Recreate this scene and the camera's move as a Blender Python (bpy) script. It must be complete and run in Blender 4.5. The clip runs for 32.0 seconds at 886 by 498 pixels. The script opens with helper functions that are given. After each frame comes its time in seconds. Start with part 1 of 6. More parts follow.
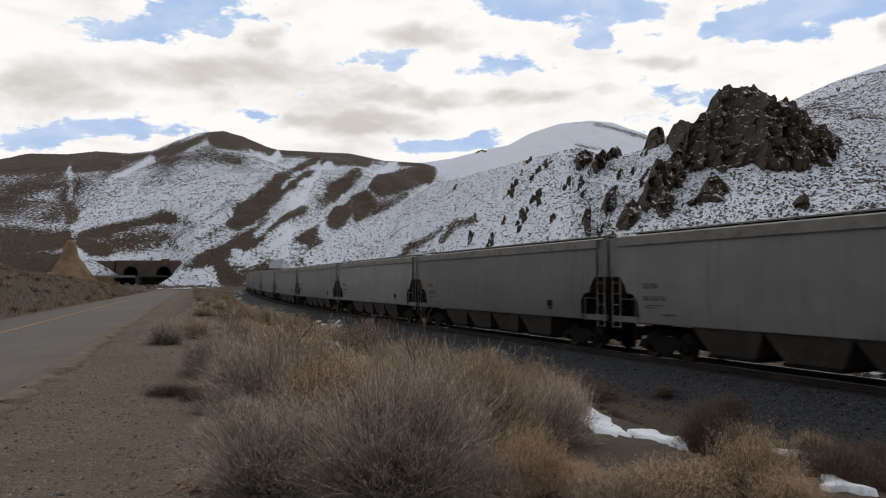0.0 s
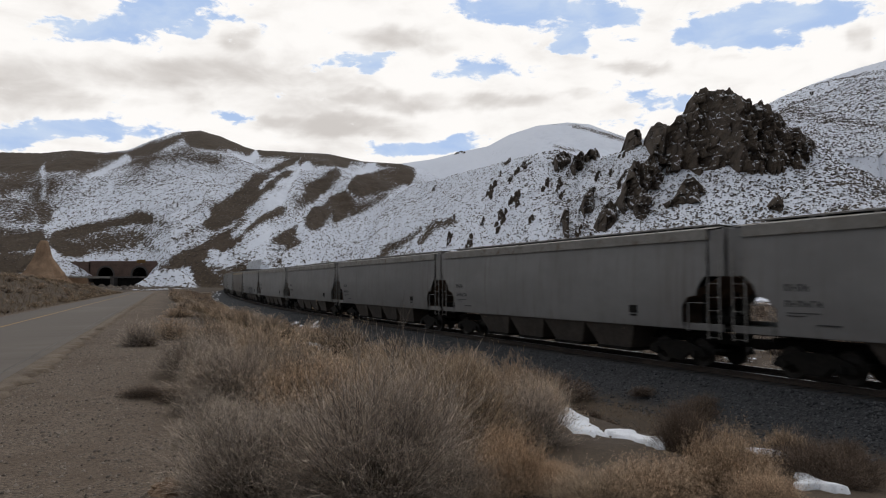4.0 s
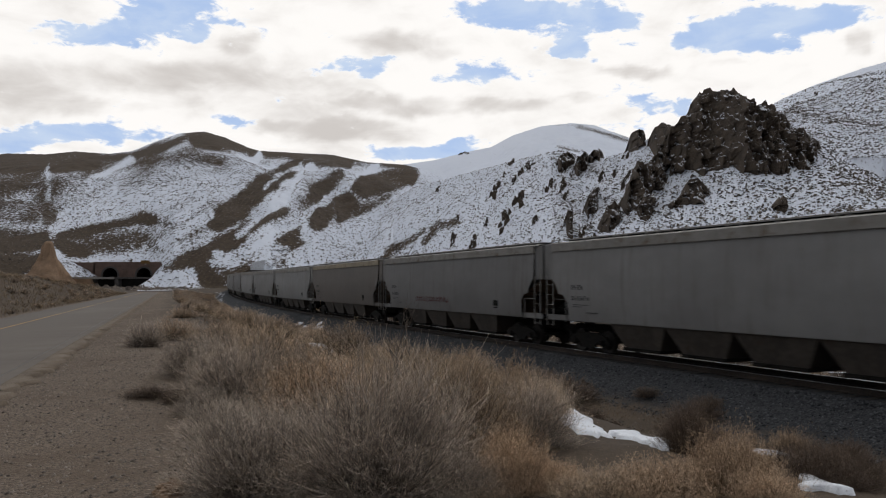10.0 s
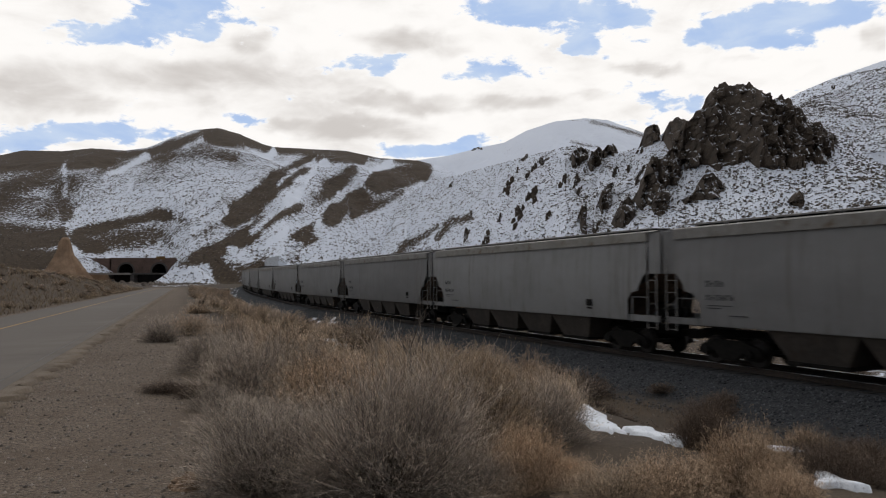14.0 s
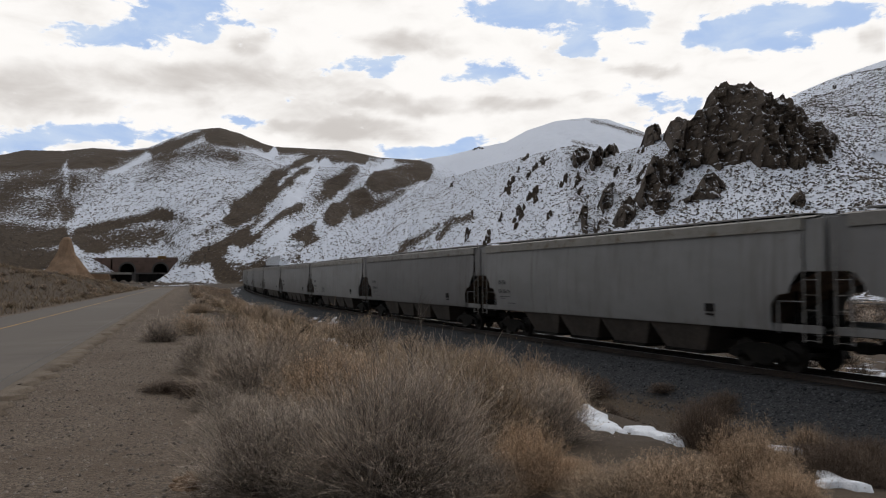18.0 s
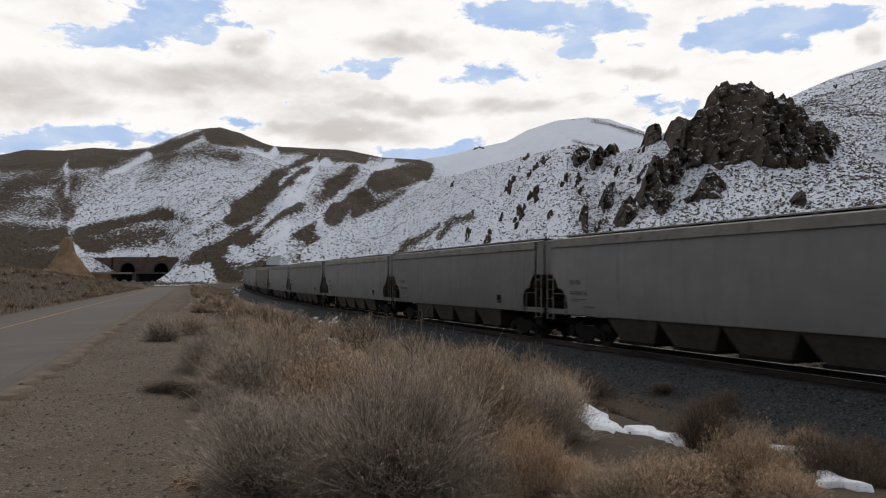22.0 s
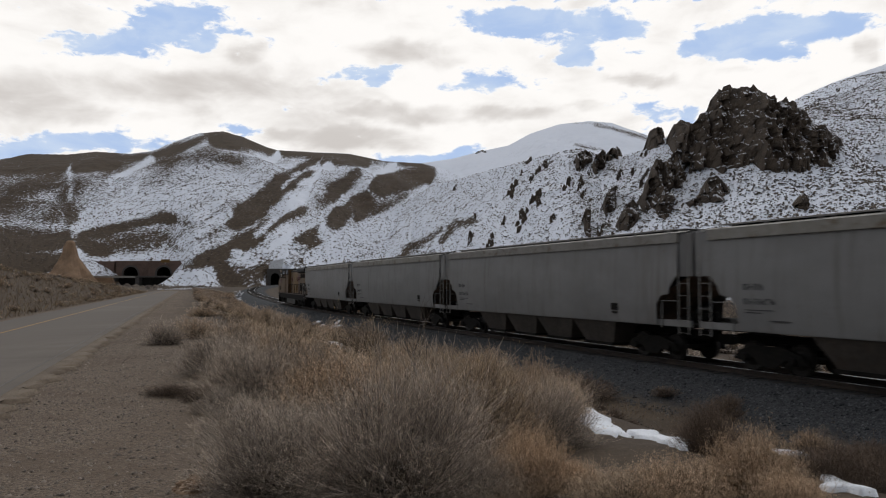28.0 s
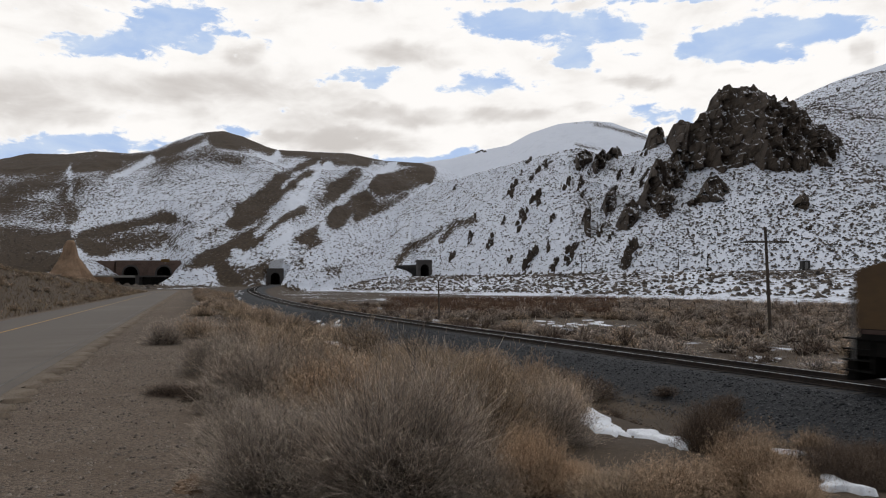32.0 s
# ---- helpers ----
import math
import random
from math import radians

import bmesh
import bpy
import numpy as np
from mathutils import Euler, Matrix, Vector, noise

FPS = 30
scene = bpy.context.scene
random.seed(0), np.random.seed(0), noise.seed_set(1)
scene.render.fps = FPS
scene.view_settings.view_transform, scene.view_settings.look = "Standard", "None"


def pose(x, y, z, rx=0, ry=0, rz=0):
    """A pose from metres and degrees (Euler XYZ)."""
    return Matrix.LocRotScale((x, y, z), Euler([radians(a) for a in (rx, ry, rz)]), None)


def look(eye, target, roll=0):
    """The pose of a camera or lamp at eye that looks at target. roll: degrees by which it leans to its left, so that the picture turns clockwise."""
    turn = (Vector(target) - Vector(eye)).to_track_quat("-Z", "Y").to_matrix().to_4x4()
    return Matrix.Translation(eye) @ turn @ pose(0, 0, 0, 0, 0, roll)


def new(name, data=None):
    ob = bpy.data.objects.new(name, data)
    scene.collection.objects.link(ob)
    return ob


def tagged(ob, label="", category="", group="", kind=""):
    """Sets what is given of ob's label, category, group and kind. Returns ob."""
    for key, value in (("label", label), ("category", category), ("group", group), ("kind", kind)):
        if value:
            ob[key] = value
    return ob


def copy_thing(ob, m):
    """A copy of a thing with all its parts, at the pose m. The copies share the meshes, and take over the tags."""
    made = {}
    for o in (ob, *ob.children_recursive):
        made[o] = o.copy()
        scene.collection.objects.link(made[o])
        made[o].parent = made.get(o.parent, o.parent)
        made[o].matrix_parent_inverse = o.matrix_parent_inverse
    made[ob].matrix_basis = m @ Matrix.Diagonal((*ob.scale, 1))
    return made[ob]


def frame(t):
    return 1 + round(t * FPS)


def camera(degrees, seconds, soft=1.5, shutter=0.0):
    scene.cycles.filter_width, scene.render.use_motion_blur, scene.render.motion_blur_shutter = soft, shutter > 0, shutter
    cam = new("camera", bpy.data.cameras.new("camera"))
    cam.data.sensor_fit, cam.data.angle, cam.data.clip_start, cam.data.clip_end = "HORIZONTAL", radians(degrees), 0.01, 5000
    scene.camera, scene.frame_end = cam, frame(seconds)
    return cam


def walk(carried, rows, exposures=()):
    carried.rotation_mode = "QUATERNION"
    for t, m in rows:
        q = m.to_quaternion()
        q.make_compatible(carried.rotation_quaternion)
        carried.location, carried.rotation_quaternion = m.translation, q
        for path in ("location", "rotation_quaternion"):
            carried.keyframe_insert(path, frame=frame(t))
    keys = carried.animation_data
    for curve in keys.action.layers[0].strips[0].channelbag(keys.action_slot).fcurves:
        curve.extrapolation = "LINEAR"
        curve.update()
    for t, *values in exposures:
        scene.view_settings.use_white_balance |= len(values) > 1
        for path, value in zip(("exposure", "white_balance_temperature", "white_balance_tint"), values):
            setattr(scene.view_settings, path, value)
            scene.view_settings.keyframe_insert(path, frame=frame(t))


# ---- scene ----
cam = camera(61.8, 32.0, soft=1.1, shutter=0.25)
EYE = 2.71          # height of the lens over the rails
# the camera stands still and is turned by hand: seconds, turn to the left and tilt upwards in degrees
walk(cam, [(t, pose(0, 0, EYE, 90 + tilt, 0, turn)) for t, turn, tilt in (
    (0, 0.01, 2.67), (0.5, 0.01, 2.63), (1, 0.00, 2.60), (1.5, -0.00, 2.58), (2, -0.01, 2.56),
    (2.5, 0.23, 2.21), (3, -0.52, 2.56), (3.5, -1.20, 2.70), (5.5, -2.09, 2.90), (6, -2.04, 2.93),
    (6.5, -1.97, 2.95), (7, -1.90, 2.95), (7.5, -1.84, 2.93), (8, -1.70, 2.88), (8.5, -1.41, 2.80),
    (9, -1.39, 2.78), (9.5, -1.37, 2.78), (10, -1.34, 2.80), (10.5, -1.31, 2.82), (11, -1.27, 2.80),
    (11.5, -1.21, 2.77), (12, -1.12, 2.71), (12.5, -0.88, 2.65), (13, -0.54, 2.53), (13.5, -0.34, 2.47),
    (14, -0.31, 2.47), (14.5, -0.29, 2.47), (16.5, -0.24, 2.47), (17, -0.24, 2.45), (17.5, -0.24, 2.44),
    (18, -0.23, 2.44), (18.5, -0.23, 2.43), (19, -0.22, 2.42), (19.5, -0.21, 2.41), (20, -0.20, 2.41),
    (20.5, -0.20, 2.41), (21, -0.19, 2.41), (21.5, -0.19, 2.41), (22, -0.19, 2.41), (22.5, -0.19, 2.42),
    (23, -0.18, 2.42), (23.5, -0.17, 2.42), (24, -0.17, 2.42), (24.5, -0.15, 2.42), (25, -0.12, 2.41),
    (25.5, 0.01, 2.41), (27.5, 0.00, 2.67), (28, 0.00, 2.70), (28.5, 0.00, 2.71), (29, 0.00, 2.71),
    (29.5, 0.00, 2.71), (30, 0.00, 2.71), (30.5, 0.00, 2.71), (31, 0.00, 2.71), (31.5, 0.00, 2.70),
    (32, 0.00, 2.67),
)], exposures=((0.0, 0.0), (32.0, 0.0)))

# ---- world and sun ----
SUN_AZ, SUN_EL = 6.0, 50.0      # degrees right of the view, and up
sun_way = Vector((math.sin(radians(SUN_AZ)) * math.cos(radians(SUN_EL)), math.cos(radians(SUN_AZ)) * math.cos(radians(SUN_EL)), math.sin(radians(SUN_EL))))
sun = new("sun", bpy.data.lights.new("sun", "SUN"))
sun.data.energy, sun.data.angle, sun.data.color = 0.6, radians(24), (1.0, 0.95, 0.88)
sun.matrix_world = look((0, 0, 400), Vector((0, 0, 400)) - sun_way)

world = bpy.data.worlds.new("sky")
scene.world = world
world.use_nodes = True


class Graph:
    """A small node graph: node(type, inputs..., settings) links or sets in order."""

    def __init__(self, tree):
        self.tree = tree
        tree.nodes.clear()

    def node(self, kind, *ins, operation=None, data_type=None, interpolation_type=None):
        n = self.tree.nodes.new(kind)
        if operation:
            n.operation = operation
        if data_type:
            n.data_type = data_type
        if interpolation_type:
            n.interpolation_type = interpolation_type
        for key, v in ins:
            sock = n.inputs[key]
            if isinstance(v, bpy.types.NodeSocket):
                self.tree.links.new(v, sock)
            else:
                sock.default_value = v
        return n

    def mix(self, fac, a, b):
        n = self.node("ShaderNodeMix", data_type="RGBA")
        for i, v in ((0, fac), (6, a), (7, b)):
            if isinstance(v, bpy.types.NodeSocket):
                self.tree.links.new(v, n.inputs[i])
            else:
                n.inputs[i].default_value = v if i == 0 else (*v, 1)[:4]
        return n.outputs[2]

    def math(self, op, a, b=0.0, c=0.0):
        return self.node("ShaderNodeMath", (0, a), (1, b), (2, c), operation=op).outputs[0]

    def noise(self, vec, scale, detail=4.0, rough=0.55, dist=0.0):
        return self.node("ShaderNodeTexNoise", ("Vector", vec), ("Scale", scale), ("Detail", detail), ("Roughness", rough), ("Distortion", dist)).outputs[0]

    def ramp(self, v, lo, hi):
        return self.node("ShaderNodeMapRange", (0, v), (1, lo), (2, hi), interpolation_type="SMOOTHSTEP").outputs[0]


g = Graph(world.node_tree)
sky = g.node("ShaderNodeTexSky")
sky.sky_type, sky.sun_disc, sky.sun_elevation, sky.sun_rotation, sky.altitude = "NISHITA", False, radians(SUN_EL), radians(SUN_AZ), 1400.0
way = g.node("ShaderNodeTexCoord").outputs["Generated"]
near_sun = g.node("ShaderNodeVectorMath", (0, way), (1, tuple(sun_way)), operation="DOT_PRODUCT").outputs["Value"]
bright = g.math("MULTIPLY_ADD", g.ramp(near_sun, -0.4, 0.95), 0.66, 0.25)
cover = g.ramp(g.noise(way, 3.2, 7.0, 0.62), 0.36, 0.5)
blue = g.node("ShaderNodeVectorMath", (0, sky.outputs[0]), (3, 0.11), operation="SCALE").outputs[0]
grey = g.node("ShaderNodeVectorMath", (0, g.node("ShaderNodeRGB").outputs[0]), (3, bright), operation="SCALE")
grey.inputs[0].links[0].from_node.outputs[0].default_value = (0.97, 0.98, 1.0, 1)
g.node("ShaderNodeOutputWorld", (0, g.node("ShaderNodeBackground", (0, g.mix(cover, blue, grey.outputs[0])), (1, 1.0)).outputs[0]))


# ---- materials ----
def material(name):
    m = bpy.data.materials.new(name)
    m.use_nodes = True
    return m, Graph(m.node_tree)


def finish(g, colour, rough, height=None, bump=0.3, size=0.02, metal=0.0, spec=0.5):
    ins = [("Base Color", colour if isinstance(colour, bpy.types.NodeSocket) else (*colour, 1)), ("Roughness", rough), ("Metallic", metal), ("Specular IOR Level", spec)]
    if height is not None:
        ins.append(("Normal", g.node("ShaderNodeBump", ("Strength", bump), ("Distance", size), ("Height", height)).outputs[0]))
    b = g.node("ShaderNodeBsdfPrincipled", *ins)
    g.node("ShaderNodeOutputMaterial", (0, b.outputs[0]))


def place(g):
    return g.node("ShaderNodeNewGeometry").outputs["Position"]


def own(g):
    return g.node("ShaderNodeTexCoord").outputs["Object"]


def stretched(g, vec, sx, sy, sz):
    return g.node("ShaderNodeVectorMath", (0, vec), (1, (sx, sy, sz)), operation="MULTIPLY").outputs[0]


def surface(name, a, b, fine=8.0, broad=0.8, rough=0.8, bump=0.3, size=0.02, metal=0.0, dirt=None, stretch=(1, 1, 1), spec=0.4, rand=0.0):
    """Two tones at two scales, with an optional third tone of dirt."""
    m, g = material(name)
    v = stretched(g, own(g), *stretch)
    f1, f2 = g.noise(v, fine, 5.0, 0.6), g.noise(v, broad, 4.0, 0.6)
    c = g.mix(g.ramp(g.math("ADD", g.math("MULTIPLY", f1, 0.5), g.math("MULTIPLY", f2, 0.5)), 0.38, 0.62), a, b)
    if dirt:
        c = g.mix(g.ramp(g.noise(v, broad * 2.3, 7.0, 0.7, 0.6), 0.52, 0.7), c, dirt)
    if rand:
        r = g.node("ShaderNodeObjectInfo").outputs["Random"]
        c = g.node("ShaderNodeHueSaturation", ("Color", c), ("Value", g.math("MULTIPLY_ADD", r, rand, 1 - rand / 2))).outputs[0]
    finish(g, c, g.math("MULTIPLY_ADD", f2, 0.2, rough - 0.1), f1, bump, size, metal, spec)
    return m


def car_paint(name, base, tint):
    """Weathered hopper paint: vertical run-down streaks, grime towards sills, rust flecks."""
    m, g = material(name)
    v = own(g)
    streak = g.noise(stretched(g, v, 2.6, 2.6, 0.16), 1.6, 5.0, 0.65)
    fine = g.noise(v, 5.0, 6.0, 0.65)
    r = g.node("ShaderNodeObjectInfo").outputs["Random"]
    shift = g.node("ShaderNodeVectorMath", (0, v), (1, g.node("ShaderNodeCombineXYZ", (0, g.math("MULTIPLY", r, 60.0)), (2, g.math("MULTIPLY", r, 31.0))).outputs[0]), operation="ADD").outputs[0]
    broad = g.noise(stretched(g, shift, 0.35, 1, 0.7), 1.0, 4.0, 0.6)
    c = g.mix(g.ramp(broad, 0.3, 0.7), base, tint)
    c = g.mix(g.math("MULTIPLY", g.ramp(streak, 0.48, 0.78), 0.6), c, (0.10, 0.085, 0.07))
    c = g.mix(g.math("MULTIPLY", g.ramp(fine, 0.6, 0.78), 0.5), c, (0.12, 0.075, 0.045))
    c = g.node("ShaderNodeHueSaturation", ("Color", c), ("Value", g.math("MULTIPLY_ADD", r, 0.3, 0.85))).outputs[0]
    finish(g, c, 0.62, fine, 0.08, 0.01, 0.0, 0.3)
    return m


M_SIDE = [car_paint("car_paint_grey", (0.192, 0.187, 0.183), (0.160, 0.155, 0.151)), car_paint("car_paint_light", (0.235, 0.23, 0.226), (0.20, 0.195, 0.19)),
          car_paint("car_paint_tan", (0.135, 0.118, 0.104), (0.115, 0.102, 0.09))]
M_TOP = [surface("chord_grey", (0.235, 0.222, 0.205), (0.185, 0.172, 0.155), 6, 0.9, 0.7, 0.1, 0.01, dirt=(0.12, 0.085, 0.055)),
         surface("chord_light", (0.26, 0.245, 0.22), (0.21, 0.195, 0.17), 6, 0.9, 0.7, 0.1, 0.01, dirt=(0.13, 0.09, 0.055)),
         surface("chord_tan", (0.30, 0.25, 0.165), (0.235, 0.195, 0.14), 6, 0.9, 0.7, 0.1, 0.01, dirt=(0.16, 0.11, 0.07))]
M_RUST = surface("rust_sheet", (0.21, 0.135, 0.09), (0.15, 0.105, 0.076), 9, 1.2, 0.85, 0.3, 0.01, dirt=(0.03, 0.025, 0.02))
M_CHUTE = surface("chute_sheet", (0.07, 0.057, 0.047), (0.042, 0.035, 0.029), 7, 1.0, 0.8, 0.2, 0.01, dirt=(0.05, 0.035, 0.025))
M_BLACK = surface("grimy_black_steel", (0.008, 0.0075, 0.007), (0.016, 0.014, 0.012), 11, 1.6, 0.85, 0.3, 0.01, spec=0.12)
M_WHEEL = surface("wheel_steel", (0.028, 0.024, 0.021), (0.017, 0.015, 0.014), 10, 2, 0.6, 0.2, 0.005, 0.5)
M_TREAD = surface("polished_steel", (0.62, 0.61, 0.60), (0.5, 0.49, 0.48), 14, 2, 0.3, 0.1, 0.002, 1.0)
M_RAILSIDE = surface("rusty_rail", (0.045, 0.03, 0.022), (0.025, 0.019, 0.016), 12, 1.0, 0.8, 0.3, 0.005)
M_GALV = surface("galvanised_grating", (0.27, 0.26, 0.25), (0.19, 0.18, 0.17), 14, 2, 0.6, 0.2, 0.005, 0.3)
M_WHITE = surface("white_ladder_paint", (0.30, 0.29, 0.275), (0.19, 0.175, 0.16), 14, 2, 0.6, 0.1, 0.004)
M_MARK = surface("dark_stencil_paint", (0.022, 0.022, 0.024), (0.05, 0.05, 0.05), 30, 3, 0.7, 0.05, 0.002)
M_MARKL = surface("pale_stencil_paint", (0.5, 0.5, 0.5), (0.4, 0.4, 0.4), 30, 3, 0.7, 0.05, 0.002)
M_TIE = surface("creosoted_tie", (0.02, 0.017, 0.015), (0.035, 0.03, 0.026), 10, 1.5, 0.9, 0.5, 0.01, stretch=(1, 0.15, 1), rand=0.5)
M_FADED = surface("sunlit_yellow_paint", (0.165, 0.088, 0.016), (0.135, 0.070, 0.014), 7, 0.7, 0.5, 0.06, 0.005, dirt=(0.10, 0.05, 0.013))
M_GREYROOF = surface("engine_grey_paint", (0.034, 0.033, 0.034), (0.022, 0.022, 0.022), 7, 0.8, 0.7, 0.08, 0.005, dirt=(0.02, 0.018, 0.017), spec=0.2)
M_RED = surface("red_letter_paint", (0.10, 0.014, 0.012), (0.07, 0.014, 0.012), 12, 2, 0.5, 0.05, 0.002)
M_TANK = surface("fuel_tank_grey", (0.045, 0.043, 0.04), (0.03, 0.028, 0.026), 7, 0.9, 0.7, 0.1, 0.005, dirt=(0.04, 0.035, 0.03))
M_WOODPOLE = surface("weathered_pole_wood", (0.11, 0.085, 0.065), (0.065, 0.052, 0.042), 9, 1.2, 0.9, 0.5, 0.01, stretch=(1, 1, 0.1))
M_CONCRETE = surface("old_concrete", (0.085, 0.077, 0.07), (0.06, 0.054, 0.05), 3.0, 0.3, 0.9, 0.4, 0.03, dirt=(0.12, 0.10, 0.09))
M_REDWALL = surface("red_brown_retaining_wall", (0.15, 0.098, 0.078), (0.105, 0.07, 0.056), 2.0, 0.2, 0.9, 0.4, 0.05, dirt=(0.08, 0.055, 0.045))
# near black, for bores, engine grilles and the filled-in dark below the bridge
M_NEARBLACK = surface("near_black", (0.025, 0.022, 0.02), (0.015, 0.014, 0.013), 1.0, 0.2, 0.95, 0.3, 0.05, spec=0.1)
m_g, gg = material("window_glass")
gg.node("ShaderNodeOutputMaterial", (0, gg.node("ShaderNodeBsdfPrincipled", ("Base Color", (0.01, 0.012, 0.014, 1)), ("Roughness", 0.08), ("Specular IOR Level", 0.6)).outputs[0]))
M_GLASS = m_g


# ---- mesh helpers ----
def mesh(name, verts, faces, mats=(), smooth=False):
    me = bpy.data.meshes.new(name)
    if isinstance(verts, np.ndarray) and isinstance(faces, np.ndarray):
        k = faces.shape[1]
        me.vertices.add(len(verts))
        me.vertices.foreach_set("co", np.ascontiguousarray(verts, np.float32).ravel())
        me.loops.add(faces.size)
        me.loops.foreach_set("vertex_index", np.ascontiguousarray(faces, np.int32).ravel())
        me.polygons.add(len(faces))
        me.polygons.foreach_set("loop_start", np.arange(0, faces.size, k, dtype=np.int32))
        me.update(calc_edges=True)
    else:
        me.from_pydata([tuple(v) for v in verts], [], [tuple(f) for f in faces])
    for m in mats:
        me.materials.append(m)
    if smooth:
        me.polygons.foreach_set("use_smooth", np.ones(len(me.polygons), bool))
    me.update()
    return me


def part(name, bm, mat, parent=None, label="", smooth=False):
    """Links a bmesh, or a mesh, as one object under its thing."""
    if isinstance(bm, bpy.types.Mesh):
        me = bm
    else:
        me = bpy.data.meshes.new(name)
        bm.normal_update()
        bm.to_mesh(me)
        bm.free()
    if mat is not None and not me.materials:
        me.materials.append(mat)
    if smooth:
        me.polygons.foreach_set("use_smooth", np.ones(len(me.polygons), bool))
    ob = new(name, me)
    if parent is not None:
        ob.parent = parent
    if label:
        ob["label"] = label
    return ob


def box(bm, x0, x1, y0, y1, z0, z1, bevel=0.0):
    """An axis-aligned block added to bm; returns bm."""
    r = bmesh.ops.create_cube(bm, size=1.0, matrix=Matrix.Translation(((x0 + x1) / 2, (y0 + y1) / 2, (z0 + z1) / 2)) @ Matrix.Diagonal((x1 - x0, y1 - y0, z1 - z0, 1)))
    if bevel:
        es = list({e for v in r["verts"] for e in v.link_edges})
        bmesh.ops.bevel(bm, geom=es, offset=bevel, segments=2, affect="EDGES", profile=0.6)
    return bm


def rod(bm, a, b, r=0.02, n=6, r2=None):
    """A round bar from a to b."""
    a, b = Vector(a), Vector(b)
    m = Matrix.Translation((a + b) / 2) @ (b - a).to_track_quat("Z", "Y").to_matrix().to_4x4()
    bmesh.ops.create_cone(bm, cap_ends=True, segments=n, radius1=r, radius2=r if r2 is None else r2, depth=(b - a).length, matrix=m)
    return bm


def sheet(bm, rows):
    """Quads between rows of points."""
    vs = [[bm.verts.new(p) for p in row] for row in rows]
    for a, b in zip(vs, vs[1:]):
        for i in range(len(a) - 1):
            bm.faces.new((a[i], a[i + 1], b[i + 1], b[i]))
    return bm


def prism(bm, outline, y0, y1):
    """An outline in x, z pushed out from y0 to y1."""
    a = [bm.verts.new((x, y0, z)) for x, z in outline]
    b = [bm.verts.new((x, y1, z)) for x, z in outline]
    n = len(outline)
    bm.faces.new(a)
    bm.faces.new(b[::-1])
    for i in range(n):
        bm.faces.new((a[i], b[i], b[(i + 1) % n], a[(i + 1) % n]))
    bmesh.ops.recalc_face_normals(bm, faces=bm.faces[:])
    return bm


def B():
    return bmesh.new()


# ---- plan of the two railway lines, the road and the hills ----
S = np.arange(-760.0, 700.0, 1.0)
HEAD = np.radians(np.interp(S, [-40, -23, 0, 23, 46, 100, 160, 220, 300, 385, 470], [24.32, 24.32, 23.51, 22.52, 21.37, 18.66, 15.9, 13.5, 10.3, 6.9, 4.5]))
TX = np.concatenate([[0], np.cumsum(-(np.sin(HEAD[1:]) + np.sin(HEAD[:-1])) / 2)])
TY = np.concatenate([[0], np.cumsum((np.cos(HEAD[1:]) + np.cos(HEAD[:-1])) / 2)])
TX += 7.76 - TX[760]
TY += 29.85 - TY[760]
TZ = 0.0077 * np.sqrt(np.maximum(S - 52, 0) ** 2 + 500) - 0.0077 * 500 ** 0.5
TZ[S < 52] = 0.0


def track(s, q=0.0, z=0.0):
    """A point of the near line: s metres along it, q metres towards the road, z over the rail heads."""
    x, y, h, zz = (float(np.interp(s, S, a)) for a in (TX, TY, HEAD, TZ))
    return Vector((x - math.cos(h) * q, y - math.sin(h) * q, zz + z)), h


PORTAL_S = 382.7      # the mouth of the near tunnel
FAR_A, FAR_B, FAR_Z = Vector((-10.0, 405.8)), Vector((121.0, 201.7)), 6.7      # the line across the river
far_way = (FAR_B - FAR_A).normalized()
far_side = Vector((far_way.y, -far_way.x))      # towards the near line
ROAD_H = radians(18.8)
road_n = (math.cos(ROAD_H), math.sin(ROAD_H))


def smooth(a, b, x):
    t = np.clip((x - a) / (b - a), 0, 1)
    return t * t * (3 - 2 * t)


WAVES = {}


def wave(x, y, k, seed=0):
    """Cheap smooth noise in -1 to 1 on arrays."""
    if seed not in WAVES:
        r = random.Random(seed * 7 + 1)
        WAVES[seed] = [(r.random() * 6.28, r.random() * 6.28, 0.7 + 0.7 * r.random()) for _ in range(4)]
    out = 0
    for a, p, f in WAVES[seed]:
        c, s = math.cos(a) * f * k, math.sin(a) * f * k
        out = out + np.sin(x * c + y * s + p + 1.3 * np.sin((y * c - x * s) * 0.6 + 2 * p))
    return out / 2.7


def fbm(x, y, k, seed=0, n=4):
    return sum(wave(x, y, k * 2.1 ** i, seed + i) * 0.5 ** i for i in range(n)) / 1.6


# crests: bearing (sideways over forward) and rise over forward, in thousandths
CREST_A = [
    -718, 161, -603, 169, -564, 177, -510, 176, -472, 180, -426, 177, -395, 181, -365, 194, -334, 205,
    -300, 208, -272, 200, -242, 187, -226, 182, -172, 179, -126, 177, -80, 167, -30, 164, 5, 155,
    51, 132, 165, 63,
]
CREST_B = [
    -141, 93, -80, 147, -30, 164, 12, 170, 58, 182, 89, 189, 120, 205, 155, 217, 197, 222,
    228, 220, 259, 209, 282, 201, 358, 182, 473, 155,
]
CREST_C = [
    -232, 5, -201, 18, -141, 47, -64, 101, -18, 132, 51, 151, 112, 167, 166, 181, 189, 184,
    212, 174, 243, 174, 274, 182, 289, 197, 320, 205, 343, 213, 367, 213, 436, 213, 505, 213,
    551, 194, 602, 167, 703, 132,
]
